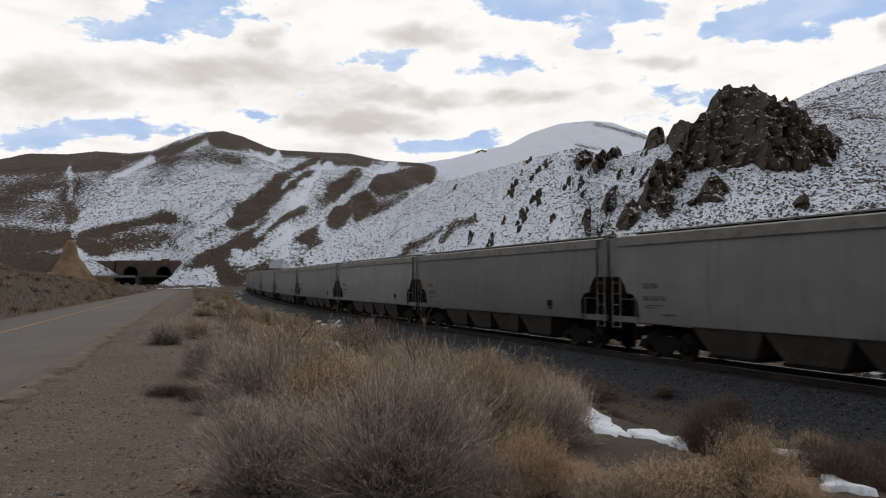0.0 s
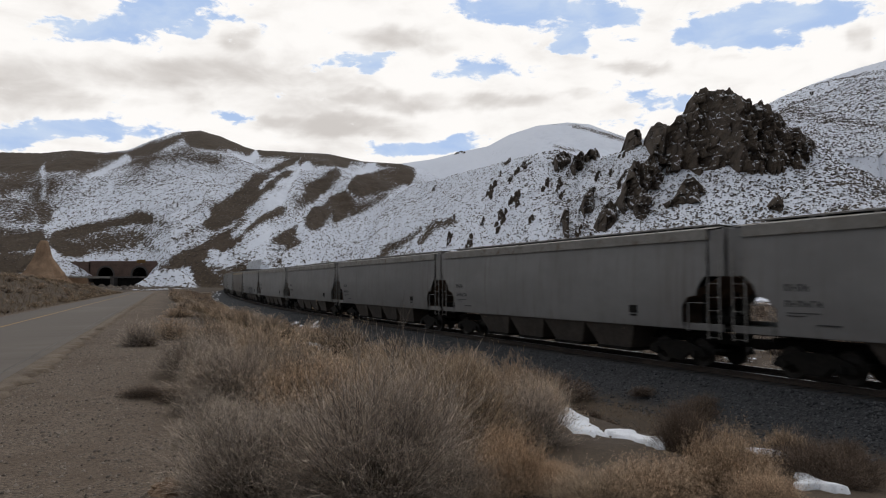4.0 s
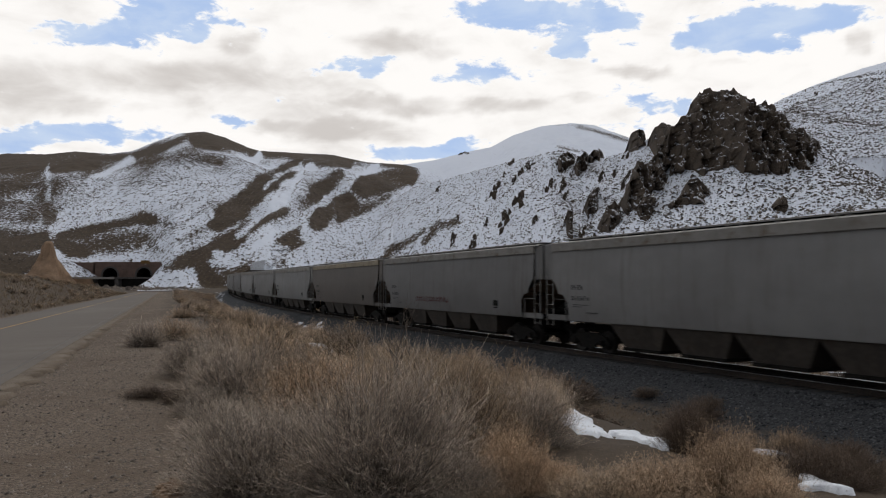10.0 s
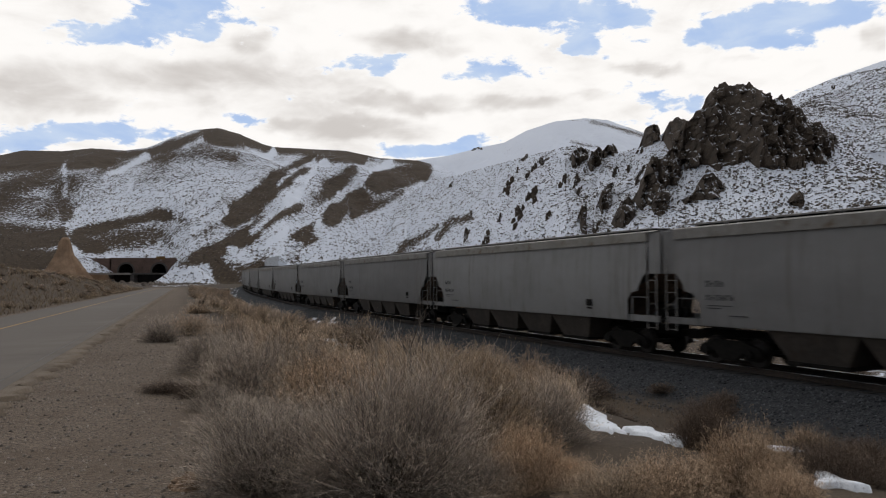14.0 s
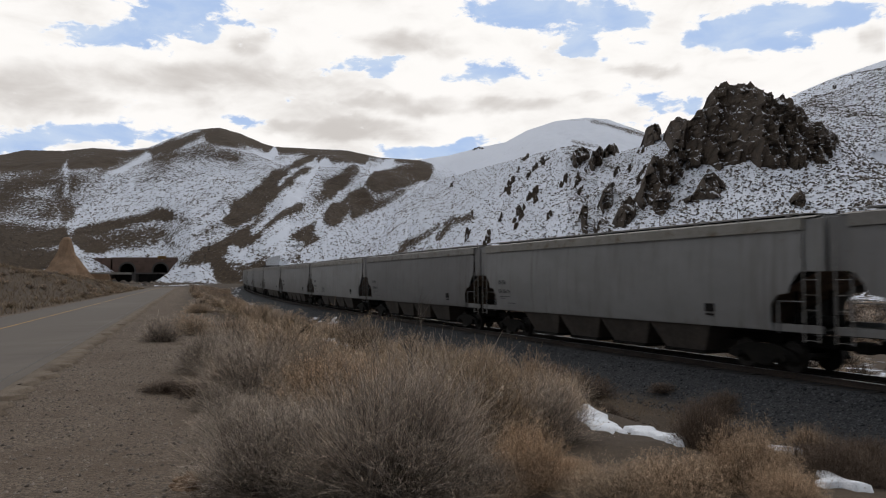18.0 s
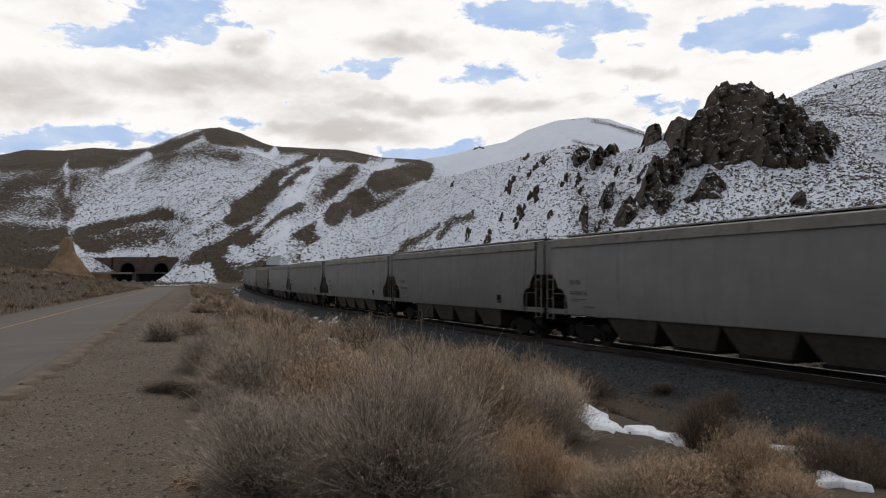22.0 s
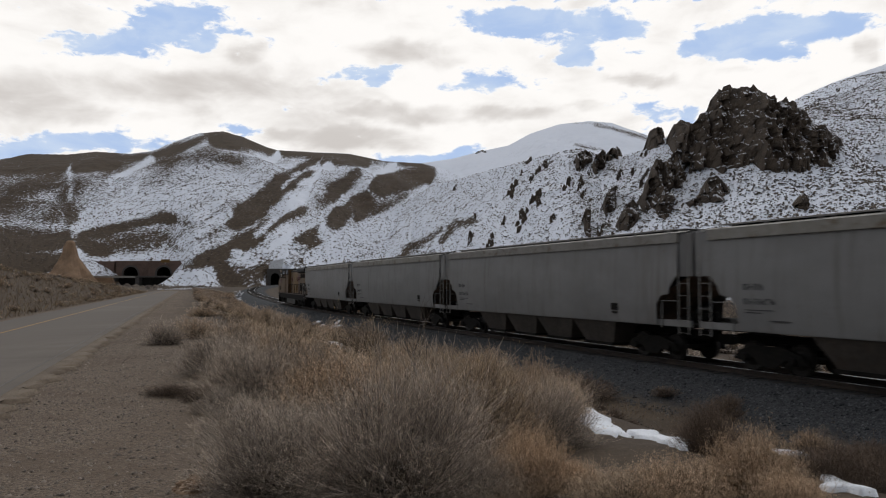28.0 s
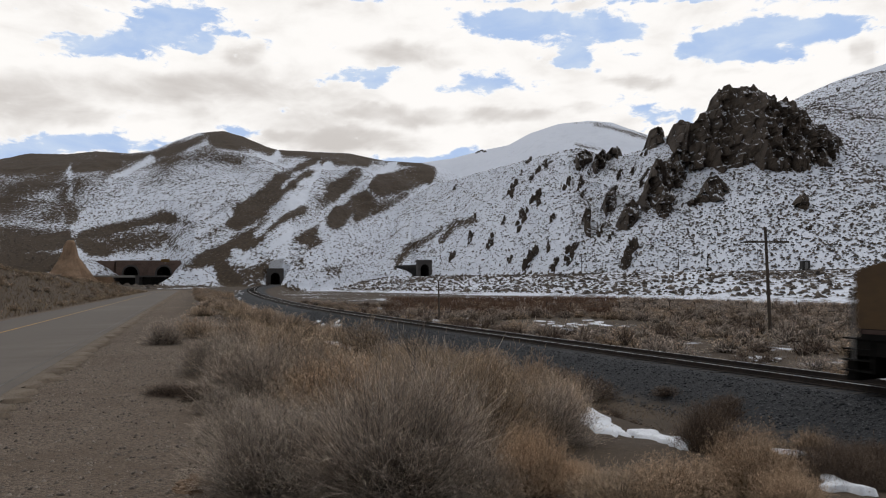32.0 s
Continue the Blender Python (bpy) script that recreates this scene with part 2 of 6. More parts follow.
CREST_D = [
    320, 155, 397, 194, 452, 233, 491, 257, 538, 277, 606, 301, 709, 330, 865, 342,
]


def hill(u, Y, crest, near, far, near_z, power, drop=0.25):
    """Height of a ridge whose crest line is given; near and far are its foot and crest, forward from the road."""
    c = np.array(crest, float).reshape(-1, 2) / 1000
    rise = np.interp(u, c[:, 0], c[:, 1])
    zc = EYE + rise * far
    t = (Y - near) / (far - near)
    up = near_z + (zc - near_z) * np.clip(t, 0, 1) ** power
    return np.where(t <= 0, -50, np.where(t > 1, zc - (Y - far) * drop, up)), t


def along_track(x, y):
    """Distance along the near line and sideways from it (towards the road positive)."""
    ss, X, Y_, H = S[::4], TX[::4], TY[::4], HEAD[::4]
    s, q = np.empty_like(x), np.empty_like(x)
    for i in range(0, len(x), 20000):
        k = slice(i, i + 20000)
        j = np.argmin((x[k, None] - X) ** 2 + (y[k, None] - Y_) ** 2, 1)
        dx, dy = x[k] - X[j], y[k] - Y_[j]
        s[k] = ss[j] - dx * np.sin(H[j]) + dy * np.cos(H[j])
        q[k] = -dx * np.cos(H[j]) - dy * np.sin(H[j])
    return s, q


def flat_height(x, y, s=None, q=None):
    """The valley floor: road shelf, bank, both railway beds, river flat."""
    if s is None:
        s, q = along_track(x, y)
    zr = np.interp(s, S, TZ)
    n = x * road_n[0] + y * road_n[1]
    near = zr + np.interp(np.abs(q), [0, 2.0, 2.5, 4.1, 7.5, 9], [-0.20, -0.20, -0.30, -0.95, -0.92, -0.9])
    shelf = 1.06 + 0.05 * wave(x, y, 0.5, 3) * smooth(-2.0, 0.0, n) + 0.12 * smooth(0, 6, q - 6) * fbm(x, y, 1.1, 8) * smooth(1.5, 4, n)
    shelf = shelf + np.interp(y, [-50, 35, 142, 260], [3.6, 3.3, 1.5, 0.2]) * smooth(-8.3, -15.5, n) * (1 + 0.12 * fbm(x, y, 0.35, 5))
    flat = -1.2 + 0.14 * fbm(x, y, 0.22, 11)
    w = smooth(7.0, 14.5, q)
    w2 = smooth(4.5, 11, -q)
    z = np.where(q > 0, near * (1 - w) + shelf * w, near * (1 - w2) + flat * w2)
    qf = (x - FAR_A.x) * far_side.x + (y - FAR_A.y) * far_side.y
    kf = (x - FAR_A.x) * far_way.x + (y - FAR_A.y) * far_way.y
    up = smooth(66, 4, qf) ** 1.3 * (FAR_Z + 1.0) * smooth(-75, -10, kf)
    up = up * (1 + 0.10 * fbm(x, y, 0.12, 21) * (qf > 4))
    return np.where(q < -6, z + up, z)


def height(x, y, parts=False):
    """Height of the ground anywhere, on arrays."""
    x, y = np.asarray(x, float), np.asarray(y, float)
    az = np.clip(np.arctan2(x, y), -0.95, 0.95)
    r = np.hypot(x, y)
    u, Y = np.tan(az), r * np.cos(az)
    s, q = along_track(x, y)
    z0 = flat_height(x, y, s, q)
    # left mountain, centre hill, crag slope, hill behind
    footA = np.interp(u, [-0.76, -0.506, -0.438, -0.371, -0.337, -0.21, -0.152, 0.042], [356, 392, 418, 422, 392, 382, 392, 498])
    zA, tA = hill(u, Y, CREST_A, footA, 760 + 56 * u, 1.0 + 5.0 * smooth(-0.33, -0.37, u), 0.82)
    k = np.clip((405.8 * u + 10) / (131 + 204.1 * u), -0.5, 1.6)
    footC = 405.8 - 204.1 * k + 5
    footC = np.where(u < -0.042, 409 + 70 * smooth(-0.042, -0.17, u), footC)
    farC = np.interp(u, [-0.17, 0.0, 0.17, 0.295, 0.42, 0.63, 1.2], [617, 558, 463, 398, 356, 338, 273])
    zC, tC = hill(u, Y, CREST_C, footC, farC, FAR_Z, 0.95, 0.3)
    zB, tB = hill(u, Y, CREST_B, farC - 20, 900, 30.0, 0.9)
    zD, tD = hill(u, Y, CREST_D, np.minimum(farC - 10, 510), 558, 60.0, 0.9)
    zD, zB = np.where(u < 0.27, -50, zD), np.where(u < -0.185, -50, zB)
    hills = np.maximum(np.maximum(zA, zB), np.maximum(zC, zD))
    tt = np.where(zA >= hills, tA, np.where(zC >= hills, tC, np.where(zB >= hills, tB, tD)))
    body = np.clip(tt * (1 - tt) * 4, 0, 1)
    lean = np.where(zA >= hills, x + 0.55 * (y - 475), x - 0.1 * y)
    gully = 3.4 * np.sin(lean * 0.055 + 1.2 * wave(x, y, 0.02, 31)) + 1.6 * np.sin(lean * 0.14 + 2 * wave(x, y, 0.03, 33))
    hills = hills + body * (gully * 0.8 + 2.2 * fbm(x, y, 0.05, 41, 4) + 0.9 * fbm(x, y, 0.3, 47, 3))
    mound = 13.5 * np.exp(-((x + 131) / 14) ** 2 - ((y - 386) / 13) ** 2)
    hills = np.where(mound > 2.5, np.maximum(hills, z0 + mound - 2.5), hills)
    hills = hills - 400 * smooth(1.5, 2.3, np.abs(np.arctan2(x, y)))
    kf = (x - FAR_A.x) * far_way.x + (y - FAR_A.y) * far_way.y
    qf = np.abs((x - FAR_A.x) * far_side.x + (y - FAR_A.y) * far_side.y)
    cut1, cut2 = (s < PORTAL_S + 1) & (np.abs(q) < 40) & (s > 290), (kf > -1) & (kf < 40) & (qf < 40)
    hills = np.where(cut1, np.minimum(hills, z0 + np.maximum(0, (np.abs(q) - 4.2) * 3.0)), hills)
    z0 = np.where((kf > -30) & (qf < 3.5) & (kf < 240), FAR_Z - 0.25, z0)
    hills = np.where(cut2, np.minimum(hills, z0 + np.maximum(0, (qf - 4.2) * 3.0)), hills)
    z = np.maximum(z0, hills)
    if parts:
        return z, z0, np.where(hills > z0, np.where(zA >= np.maximum(zC, np.maximum(zB, zD)), 1, np.where(zC >= np.maximum(zB, zD), 3, np.where(zB >= zD, 2, 4))), 0), u, s, q
    return z




SIGHT_Y = np.concatenate([np.arange(4, 60, 0.25), np.arange(60, 1000, 1.5)])


def on_slope(u, e):
    """Where a line from the road at bearing u and rise e (in thousandths) first meets the ground."""
    u, e = u / 1000, e / 1000
    h = height(u * SIGHT_Y, SIGHT_Y)
    hit = np.nonzero(h >= EYE + e * SIGHT_Y)[0]
    i = hit[0] if len(hit) else len(SIGHT_Y) - 1
    return Vector((u * SIGHT_Y[i], SIGHT_Y[i], h[i]))

# ---- the ground: one sheet from the road to the mountains ----
front = np.radians(np.arange(-38.0, 38.01, 0.108))
side = np.radians(np.arange(41.0, 319.1, 3.0))
AZ = np.concatenate([front, side])
RR = np.concatenate([[0.0, 0.7, 1.4], 2.0 * 1.026 ** np.arange(0, 174), np.arange(175, 840, 3.0), np.arange(840, 930, 6), np.arange(930, 1700, 40)])
RR = np.unique(np.round(RR, 3))
na, nr = len(AZ), len(RR)
gr, ga = np.meshgrid(RR, AZ, indexing="ij")
gx, gy = (gr * np.sin(ga)).ravel() + 0.3, (gr * np.cos(ga)).ravel() - 0.4
gz, gz0, which, gu, gs, gq = height(gx, gy, True)
ge = (gz - EYE) / np.maximum(gr.ravel() * np.cos(np.clip(ga.ravel(), -0.95, 0.95)), 1)

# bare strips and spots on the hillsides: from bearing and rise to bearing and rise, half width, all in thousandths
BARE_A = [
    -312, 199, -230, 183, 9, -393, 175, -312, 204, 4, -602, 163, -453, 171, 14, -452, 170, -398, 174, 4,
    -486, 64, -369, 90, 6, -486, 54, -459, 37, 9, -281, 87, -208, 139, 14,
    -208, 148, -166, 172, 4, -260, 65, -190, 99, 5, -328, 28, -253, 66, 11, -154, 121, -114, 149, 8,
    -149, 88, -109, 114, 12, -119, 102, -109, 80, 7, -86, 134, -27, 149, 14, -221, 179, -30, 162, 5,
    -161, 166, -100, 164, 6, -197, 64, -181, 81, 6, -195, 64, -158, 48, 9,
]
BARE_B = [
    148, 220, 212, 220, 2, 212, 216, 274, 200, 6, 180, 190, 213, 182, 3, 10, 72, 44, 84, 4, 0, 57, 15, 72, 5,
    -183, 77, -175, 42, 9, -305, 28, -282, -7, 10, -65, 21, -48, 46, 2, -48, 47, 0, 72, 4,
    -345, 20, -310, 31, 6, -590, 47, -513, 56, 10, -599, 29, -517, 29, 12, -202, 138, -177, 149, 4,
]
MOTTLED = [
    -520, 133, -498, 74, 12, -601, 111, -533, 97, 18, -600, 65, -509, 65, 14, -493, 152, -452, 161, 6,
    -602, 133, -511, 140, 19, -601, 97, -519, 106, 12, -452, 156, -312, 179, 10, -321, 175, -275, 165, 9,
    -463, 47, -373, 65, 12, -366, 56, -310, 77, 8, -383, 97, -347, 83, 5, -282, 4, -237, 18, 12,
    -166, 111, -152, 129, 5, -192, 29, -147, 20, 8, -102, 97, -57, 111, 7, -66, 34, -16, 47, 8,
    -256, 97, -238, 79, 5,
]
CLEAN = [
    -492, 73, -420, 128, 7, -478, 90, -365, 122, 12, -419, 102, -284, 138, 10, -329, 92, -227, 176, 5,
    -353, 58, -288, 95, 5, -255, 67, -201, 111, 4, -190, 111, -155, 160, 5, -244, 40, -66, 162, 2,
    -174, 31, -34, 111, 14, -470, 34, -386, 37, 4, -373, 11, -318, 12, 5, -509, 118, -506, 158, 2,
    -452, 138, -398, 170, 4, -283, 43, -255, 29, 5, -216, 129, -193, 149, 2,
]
# snow lying on the river flat
LOW_SNOW = [
    5, -33, 50, -27, 2, 35, -20, 134, -21, 3, 149, -20, 347, -26, 2, 415, -46, 438, -44, 3,
    408, -24, 530, -33, 4,
]


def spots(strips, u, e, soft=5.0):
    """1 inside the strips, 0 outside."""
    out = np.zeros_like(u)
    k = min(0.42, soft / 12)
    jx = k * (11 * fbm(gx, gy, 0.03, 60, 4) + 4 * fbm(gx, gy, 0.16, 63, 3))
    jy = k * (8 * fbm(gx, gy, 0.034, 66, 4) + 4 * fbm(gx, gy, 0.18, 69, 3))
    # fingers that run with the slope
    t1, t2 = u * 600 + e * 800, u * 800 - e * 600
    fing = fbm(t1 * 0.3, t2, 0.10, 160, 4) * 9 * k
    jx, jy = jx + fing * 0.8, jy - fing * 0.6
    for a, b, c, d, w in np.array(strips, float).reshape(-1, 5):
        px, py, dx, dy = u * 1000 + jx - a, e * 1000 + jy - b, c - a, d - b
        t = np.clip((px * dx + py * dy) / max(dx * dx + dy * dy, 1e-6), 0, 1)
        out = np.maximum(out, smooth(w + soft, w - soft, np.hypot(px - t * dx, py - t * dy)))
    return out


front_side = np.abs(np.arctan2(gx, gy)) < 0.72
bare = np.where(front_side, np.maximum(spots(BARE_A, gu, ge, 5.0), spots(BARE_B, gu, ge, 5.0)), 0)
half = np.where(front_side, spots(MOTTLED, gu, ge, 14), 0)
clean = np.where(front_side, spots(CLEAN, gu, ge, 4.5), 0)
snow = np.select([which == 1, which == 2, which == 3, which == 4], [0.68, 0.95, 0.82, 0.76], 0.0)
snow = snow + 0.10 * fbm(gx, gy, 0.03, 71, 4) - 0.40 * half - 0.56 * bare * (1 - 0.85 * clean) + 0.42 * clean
# gravity keeps snow in the gullies: strips down the slope
lean = gx + 0.55 * (gy - 475)
snow = np.where(which == 1, snow + 0.08 * np.sin(lean * 0.10 + 2 * wave(gx, gy, 0.02, 77)), snow)
kf = (gx - FAR_A.x) * far_way.x + (gy - FAR_A.y) * far_way.y
qf = (gx - FAR_A.x) * far_side.x + (gy - FAR_A.y) * far_side.y
bank = (which == 0) & (gq < -8)
snow = np.where(bank, smooth(78, 58, qf) * 0.62 + 0.2 * fbm(gx, gy, 0.10, 81, 3), snow)
snow = np.where(bank & (np.abs(qf) < 3.6), 0.25, snow)
snow = np.where(bank & (qf > 78), 0.24 + 0.26 * fbm(gx, gy, 0.11, 84, 3), snow)
leftflat = (which == 0) & (gq > 20) & (gy > 200)
snow = np.where(leftflat, 0.44 + 0.3 * fbm(gx, gy, 0.06, 87, 3), snow)
snow = np.where((which == 0) & (gq > -8) & ~leftflat, 0.0, snow)
snow = np.where((which == 0) & front_side, np.maximum(snow, 0.85 * spots(LOW_SNOW, gu, ge, 3.0)), snow)
snow[gr.ravel() > 1050] = 0.7
n_road = gx * road_n[0] + gy * road_n[1]
ballast = np.where(which == 0, smooth(4.6, 3.7, np.abs(gq) + 0.25 * fbm(gx, gy, 1.5, 91, 3)), 0)
gravel = np.where(which == 0, smooth(2.6, 0.4, n_road + 1.6 * smooth(18, 45, gy) + 0.9 * fbm(gx, gy, 0.6, 95, 3)) * smooth(-8.6, -8.0, n_road) * (gy < 190) + smooth(6.5, 2.5, gr.ravel() + 1.0 * fbm(gx, gy, 1.2, 97, 3)), 0)
rj = fbm(gx, gy, 0.05, 99)
reed = np.where((which == 0) & (gq < -9), smooth(92, 100, gy + 4 * rj) * smooth(205, 175, gy + 8 * rj) * smooth(-0.085, -0.06, gu) * smooth(0.245, 0.225, gu + 0.01 * rj), 0)

idx = np.arange(na * nr).reshape(nr, na)
nxt = np.roll(idx, -1, 1)
quads = np.stack([idx[:-1], idx[1:], nxt[1:], nxt[:-1]], -1).reshape(-1, 4)
fs, fq, fz = gs[quads].mean(1), np.abs(gq[quads]).max(1), gz[quads].max(1)
fk, fqf = kf[quads].mean(1), np.abs(qf[quads]).max(1)
fx, fy = gx[quads].mean(1), gy[quads].mean(1)
highway_bore = ((np.abs(fx + 176.7) < 4.6) | (np.abs(fx + 158.0) < 4.5)) & (fy > 416) & (fy < 440) & (fz > 6.4) & (fz < 14.6)
hole = ((fs > PORTAL_S - 4) & (fs < PORTAL_S + 8) & (fq < 4.1) & (fz > np.interp(fs, S, TZ) + 0.4)) | highway_bore | ((fk < 4) & (fk > -8) & (fqf < 4.1) & (fz > FAR_Z + 0.4))
quads = quads[~hole]

def ground_at(x, y):
    """Height of the ground sheet at one place, read from its grid."""
    x, y = x - 0.3, y + 0.4
    a = (math.atan2(x, y) - AZ[0]) % 6.283185 + AZ[0]
    i, j = float(np.interp(math.hypot(x, y), RR, np.arange(nr))), float(np.interp(a, AZ, np.arange(na)))
    i0, j0 = min(int(i), nr - 2), min(int(j), na - 2)
    fi, fj = i - i0, j - j0
    z = gz.reshape(nr, na)
    return float((z[i0, j0] * (1 - fj) + z[i0, j0 + 1] * fj) * (1 - fi) + (z[i0 + 1, j0] * (1 - fj) + z[i0 + 1, j0 + 1] * fj) * fi)


me = mesh("ground", np.stack([gx, gy, gz], -1), quads, smooth=True)
for key, data in (("snow", snow), ("ballast", ballast), ("gravel", gravel), ("reed", reed)):
    me.attributes.new(key, "FLOAT", "POINT").data.foreach_set("value", np.clip(data, -1, 1.2).astype(np.float32))

m, g = material("ground")
p = place(g)
at = {k: g.node("ShaderNodeAttribute") for k in ("snow", "ballast", "gravel", "reed")}
for k in at:
    at[k].attribute_name = k
sn, ba, gv, re = (at[k].outputs["Fac"] for k in ("snow", "ballast", "gravel", "reed"))
n1, n2, n3, n4 = g.noise(stretched(g, p, 1.0, 0.45, 0.35), 0.05, 6.0, 0.65), g.noise(p, 0.55, 5.0, 0.62), g.noise(p, 1.3, 3.0, 0.6), g.noise(p, 14.0, 4.0, 0.6)
soil = g.mix(g.ramp(n2, 0.35, 0.68), (0.060, 0.043, 0.030), (0.105, 0.076, 0.050))
soil = g.mix(g.math("MULTIPLY", g.ramp(n1, 0.42, 0.65), 0.6), soil, (0.088, 0.060, 0.040))
soil = g.mix(g.math("MULTIPLY", g.ramp(n4, 0.45, 0.7), 0.35), soil, (0.145, 0.108, 0.07))
soil = g.mix(re, soil, g.mix(n3, (0.13, 0.062, 0.036), (0.19, 0.10, 0.055)))
vor = g.node("ShaderNodeTexVoronoi", ("Vector", p), ("Scale", 22.0))
stones = g.mix(g.node("ShaderNodeSeparateColor", (0, vor.outputs["Color"])).outputs[0], (0.014, 0.0155, 0.018), (0.052, 0.053, 0.056))
vor2 = g.node("ShaderNodeTexVoronoi", ("Vector", p), ("Scale", 48.0))
grit = g.mix(g.node("ShaderNodeSeparateColor", (0, vor2.outputs["Color"])).outputs[0], (0.072, 0.054, 0.040), (0.21, 0.162, 0.122))
grit = g.mix(g.math("MULTIPLY", g.ramp(n2, 0.45, 0.65), 0.7), grit, (0.105, 0.075, 0.052))
soil = g.mix(g.math("MULTIPLY", g.ramp(vor2.outputs["Distance"], 0.35, 0.6), 0.5), soil, g.mix(n4, (0.02, 0.016, 0.013), (0.05, 0.04, 0.032)))
c = g.mix(gv, soil, grit)
c = g.mix(ba, c, stones)
n5 = g.noise(stretched(g, p, 1.0, 0.7, 0.8), 0.62, 5.0, 0.74)
speck = g.math("ADD", g.math("MULTIPLY", g.math("SUBTRACT", n5, 0.5), 2.1), g.math("MULTIPLY", g.math("SUBTRACT", n1, 0.5), 0.5))
cover = g.ramp(g.math("ADD", sn, speck), 0.40, 0.62)
c = g.mix(cover, c, g.mix(n2, (0.76, 0.79, 0.86), (0.65, 0.68, 0.75)))
rough_h = g.math("ADD", g.math("MULTIPLY", n4, 0.4), g.math("ADD", g.math("MULTIPLY", vor.outputs["Distance"], g.math("MULTIPLY", ba, -0.35)), g.math("MULTIPLY", vor2.outputs["Distance"], g.math("MULTIPLY", gv, -0.7))))
finish(g, c, 0.92, g.math("ADD", rough_h, g.math("MULTIPLY", n3, 0.6)), 0.6, 0.04, 0.0, 0.2)
me.materials.append(m)
tagged(new("ground", me), "brown scrubby valley floor and mountainsides under patchy snow", "ground", kind="structure")

# ---- the sky's cloud sheet, drifting slowly ----
ca, ce = np.radians(np.arange(-62, 62.1, 0.3)), np.radians(np.concatenate([np.arange(-2, 32, 0.22), np.arange(32, 47, 1.0)]))
ce2, ca2 = np.meshgrid(ce, ca, indexing="ij")
dx, dy, dz = np.cos(ce2) * np.sin(ca2), np.cos(ce2) * np.cos(ca2), np.sin(ce2)
cu, cv = (np.tan(ca2) * 1000).ravel(), (dz / np.maximum(dy, 0.2) * 1000).ravel()
# clear gaps: bearing, rise, half widths; then grey bellies
GAPS = [
    -524, 349, 46, 11, 6, -447, 337, 53, 19, 10, -370, 365, 46, 23, 10, -316, 339, 19, 11, 9,
    -336, 378, 38, 11, 9, -277, 355, 31, 5, 6, -498, 201, 115, 15, 10, -574, 185, 46, 11, 9,
    -268, 218, 27, 6, 6, -107, 300, 38, 12, 10, -76, 283, 17, 11, 9, -61, 306, 19, 6, 7,
    -142, 334, 11, 6, 5, -203, 252, 11, 8, 5, -169, 291, 23, 4, 4, 63, 285, 40, 15, 10,
    17, 275, 19, 6, 6, -45, 177, 46, 9, 9,
]
MORE_GAPS = [
    94, 369, 53, 17, 9, 141, 377, 31, 11, 8, 203, 370, 46, 23, 9, 195, 326, 19, 18, 10,
    179, 316, 23, 6, 8, 265, 358, 31, 15, 8, 338, 327, 19, 6, 7, 272, 326, 38, 4, 4,
    427, 340, 61, 21, 10, 389, 334, 27, 14, 9, 482, 366, 69, 19, 10, 560, 370, 53, 15, 9,
    505, 331, 19, 6, 6, 318, 246, 46, 11, 8, 356, 241, 11, 11, 7, 225, 303, 15, 6, 4,
    16, 180, 46, 9, 9, 51, 194, 31, 8, 6, 263, 217, 31, 8, 6,
]
BELLIES = [
    -45, 330, 76, 21, 7, -254, 326, 46, 21, 6, -346, 279, 130, 31, 6, -553, 267, 99, 46, 6,
    -45, 240, 122, 15, 6, -99, 209, 99, 21, 7, -214, 213, 46, 14, 5, 94, 240, 84, 15, 6,
    209, 248, 46, 8, 4, 287, 291, 69, 12, 6, 606, 331, 31, 27, 6, 1, 314, 46, 15, 5,
    -483, 244, 115, 19, 5, 133, 342, 38, 8, 2, 427, 303, 46, 6, 3,
]
wx, wy = 16 * fbm(cu, cv * 2, 0.02, 120, 4) + 7 * fbm(cu, cv * 2, 0.09, 127, 3), 9 * fbm(cu, cv * 2, 0.022, 130, 4) + 4 * fbm(cu, cv * 2, 0.1, 137, 3)
dense = np.full(cu.shape, 0.86) + 0.06 * fbm(cu, cv * 2.2, 0.016, 140, 5)
dense = np.where(cv > 400, 0.62 + 0.4 * fbm(cu, cv * 2.2, 0.012, 144, 5), dense)
shade = 0.12 + 0.18 * fbm(cu, cv * 2.6, 0.014, 150, 5)
for a, b, w, h, k in np.array(GAPS + MORE_GAPS, float).reshape(-1, 5):
    d = np.hypot((cu + wx * 0.7 - a) / w, (cv + wy * 0.7 - b) / h)
    dense = dense - k / 10 * 0.72 * np.exp(-0.7 * d ** 2.4)
for a, b, w, h, k in np.array(BELLIES, float).reshape(-1, 5):
    d = np.hypot((cu + wx - a) / w, (cv + wy - b) / h)
    shade = np.maximum(shade, k / 10 * smooth(1.35, 0.3, d))
nce, nca = ce2.shape
ci = np.arange(nce * nca).reshape(nce, nca)
cq = np.stack([ci[:-1, :-1], ci[:-1, 1:], ci[1:, 1:], ci[1:, :-1]], -1).reshape(-1, 4)
me = mesh("clouds", np.stack([dx, dy, dz], -1).reshape(-1, 3) * 3600.0, cq, smooth=True)
me.attributes.new("dense", "FLOAT", "POINT").data.foreach_set("value", dense.astype(np.float32))
me.attributes.new("belly", "FLOAT", "POINT").data.foreach_set("value", shade.astype(np.float32))
m, g = material("clouds")
a1, a2 = g.node("ShaderNodeAttribute"), g.node("ShaderNodeAttribute")
a1.attribute_name, a2.attribute_name = "dense", "belly"
v = stretched(g, own(g), 1, 1, 2.2)
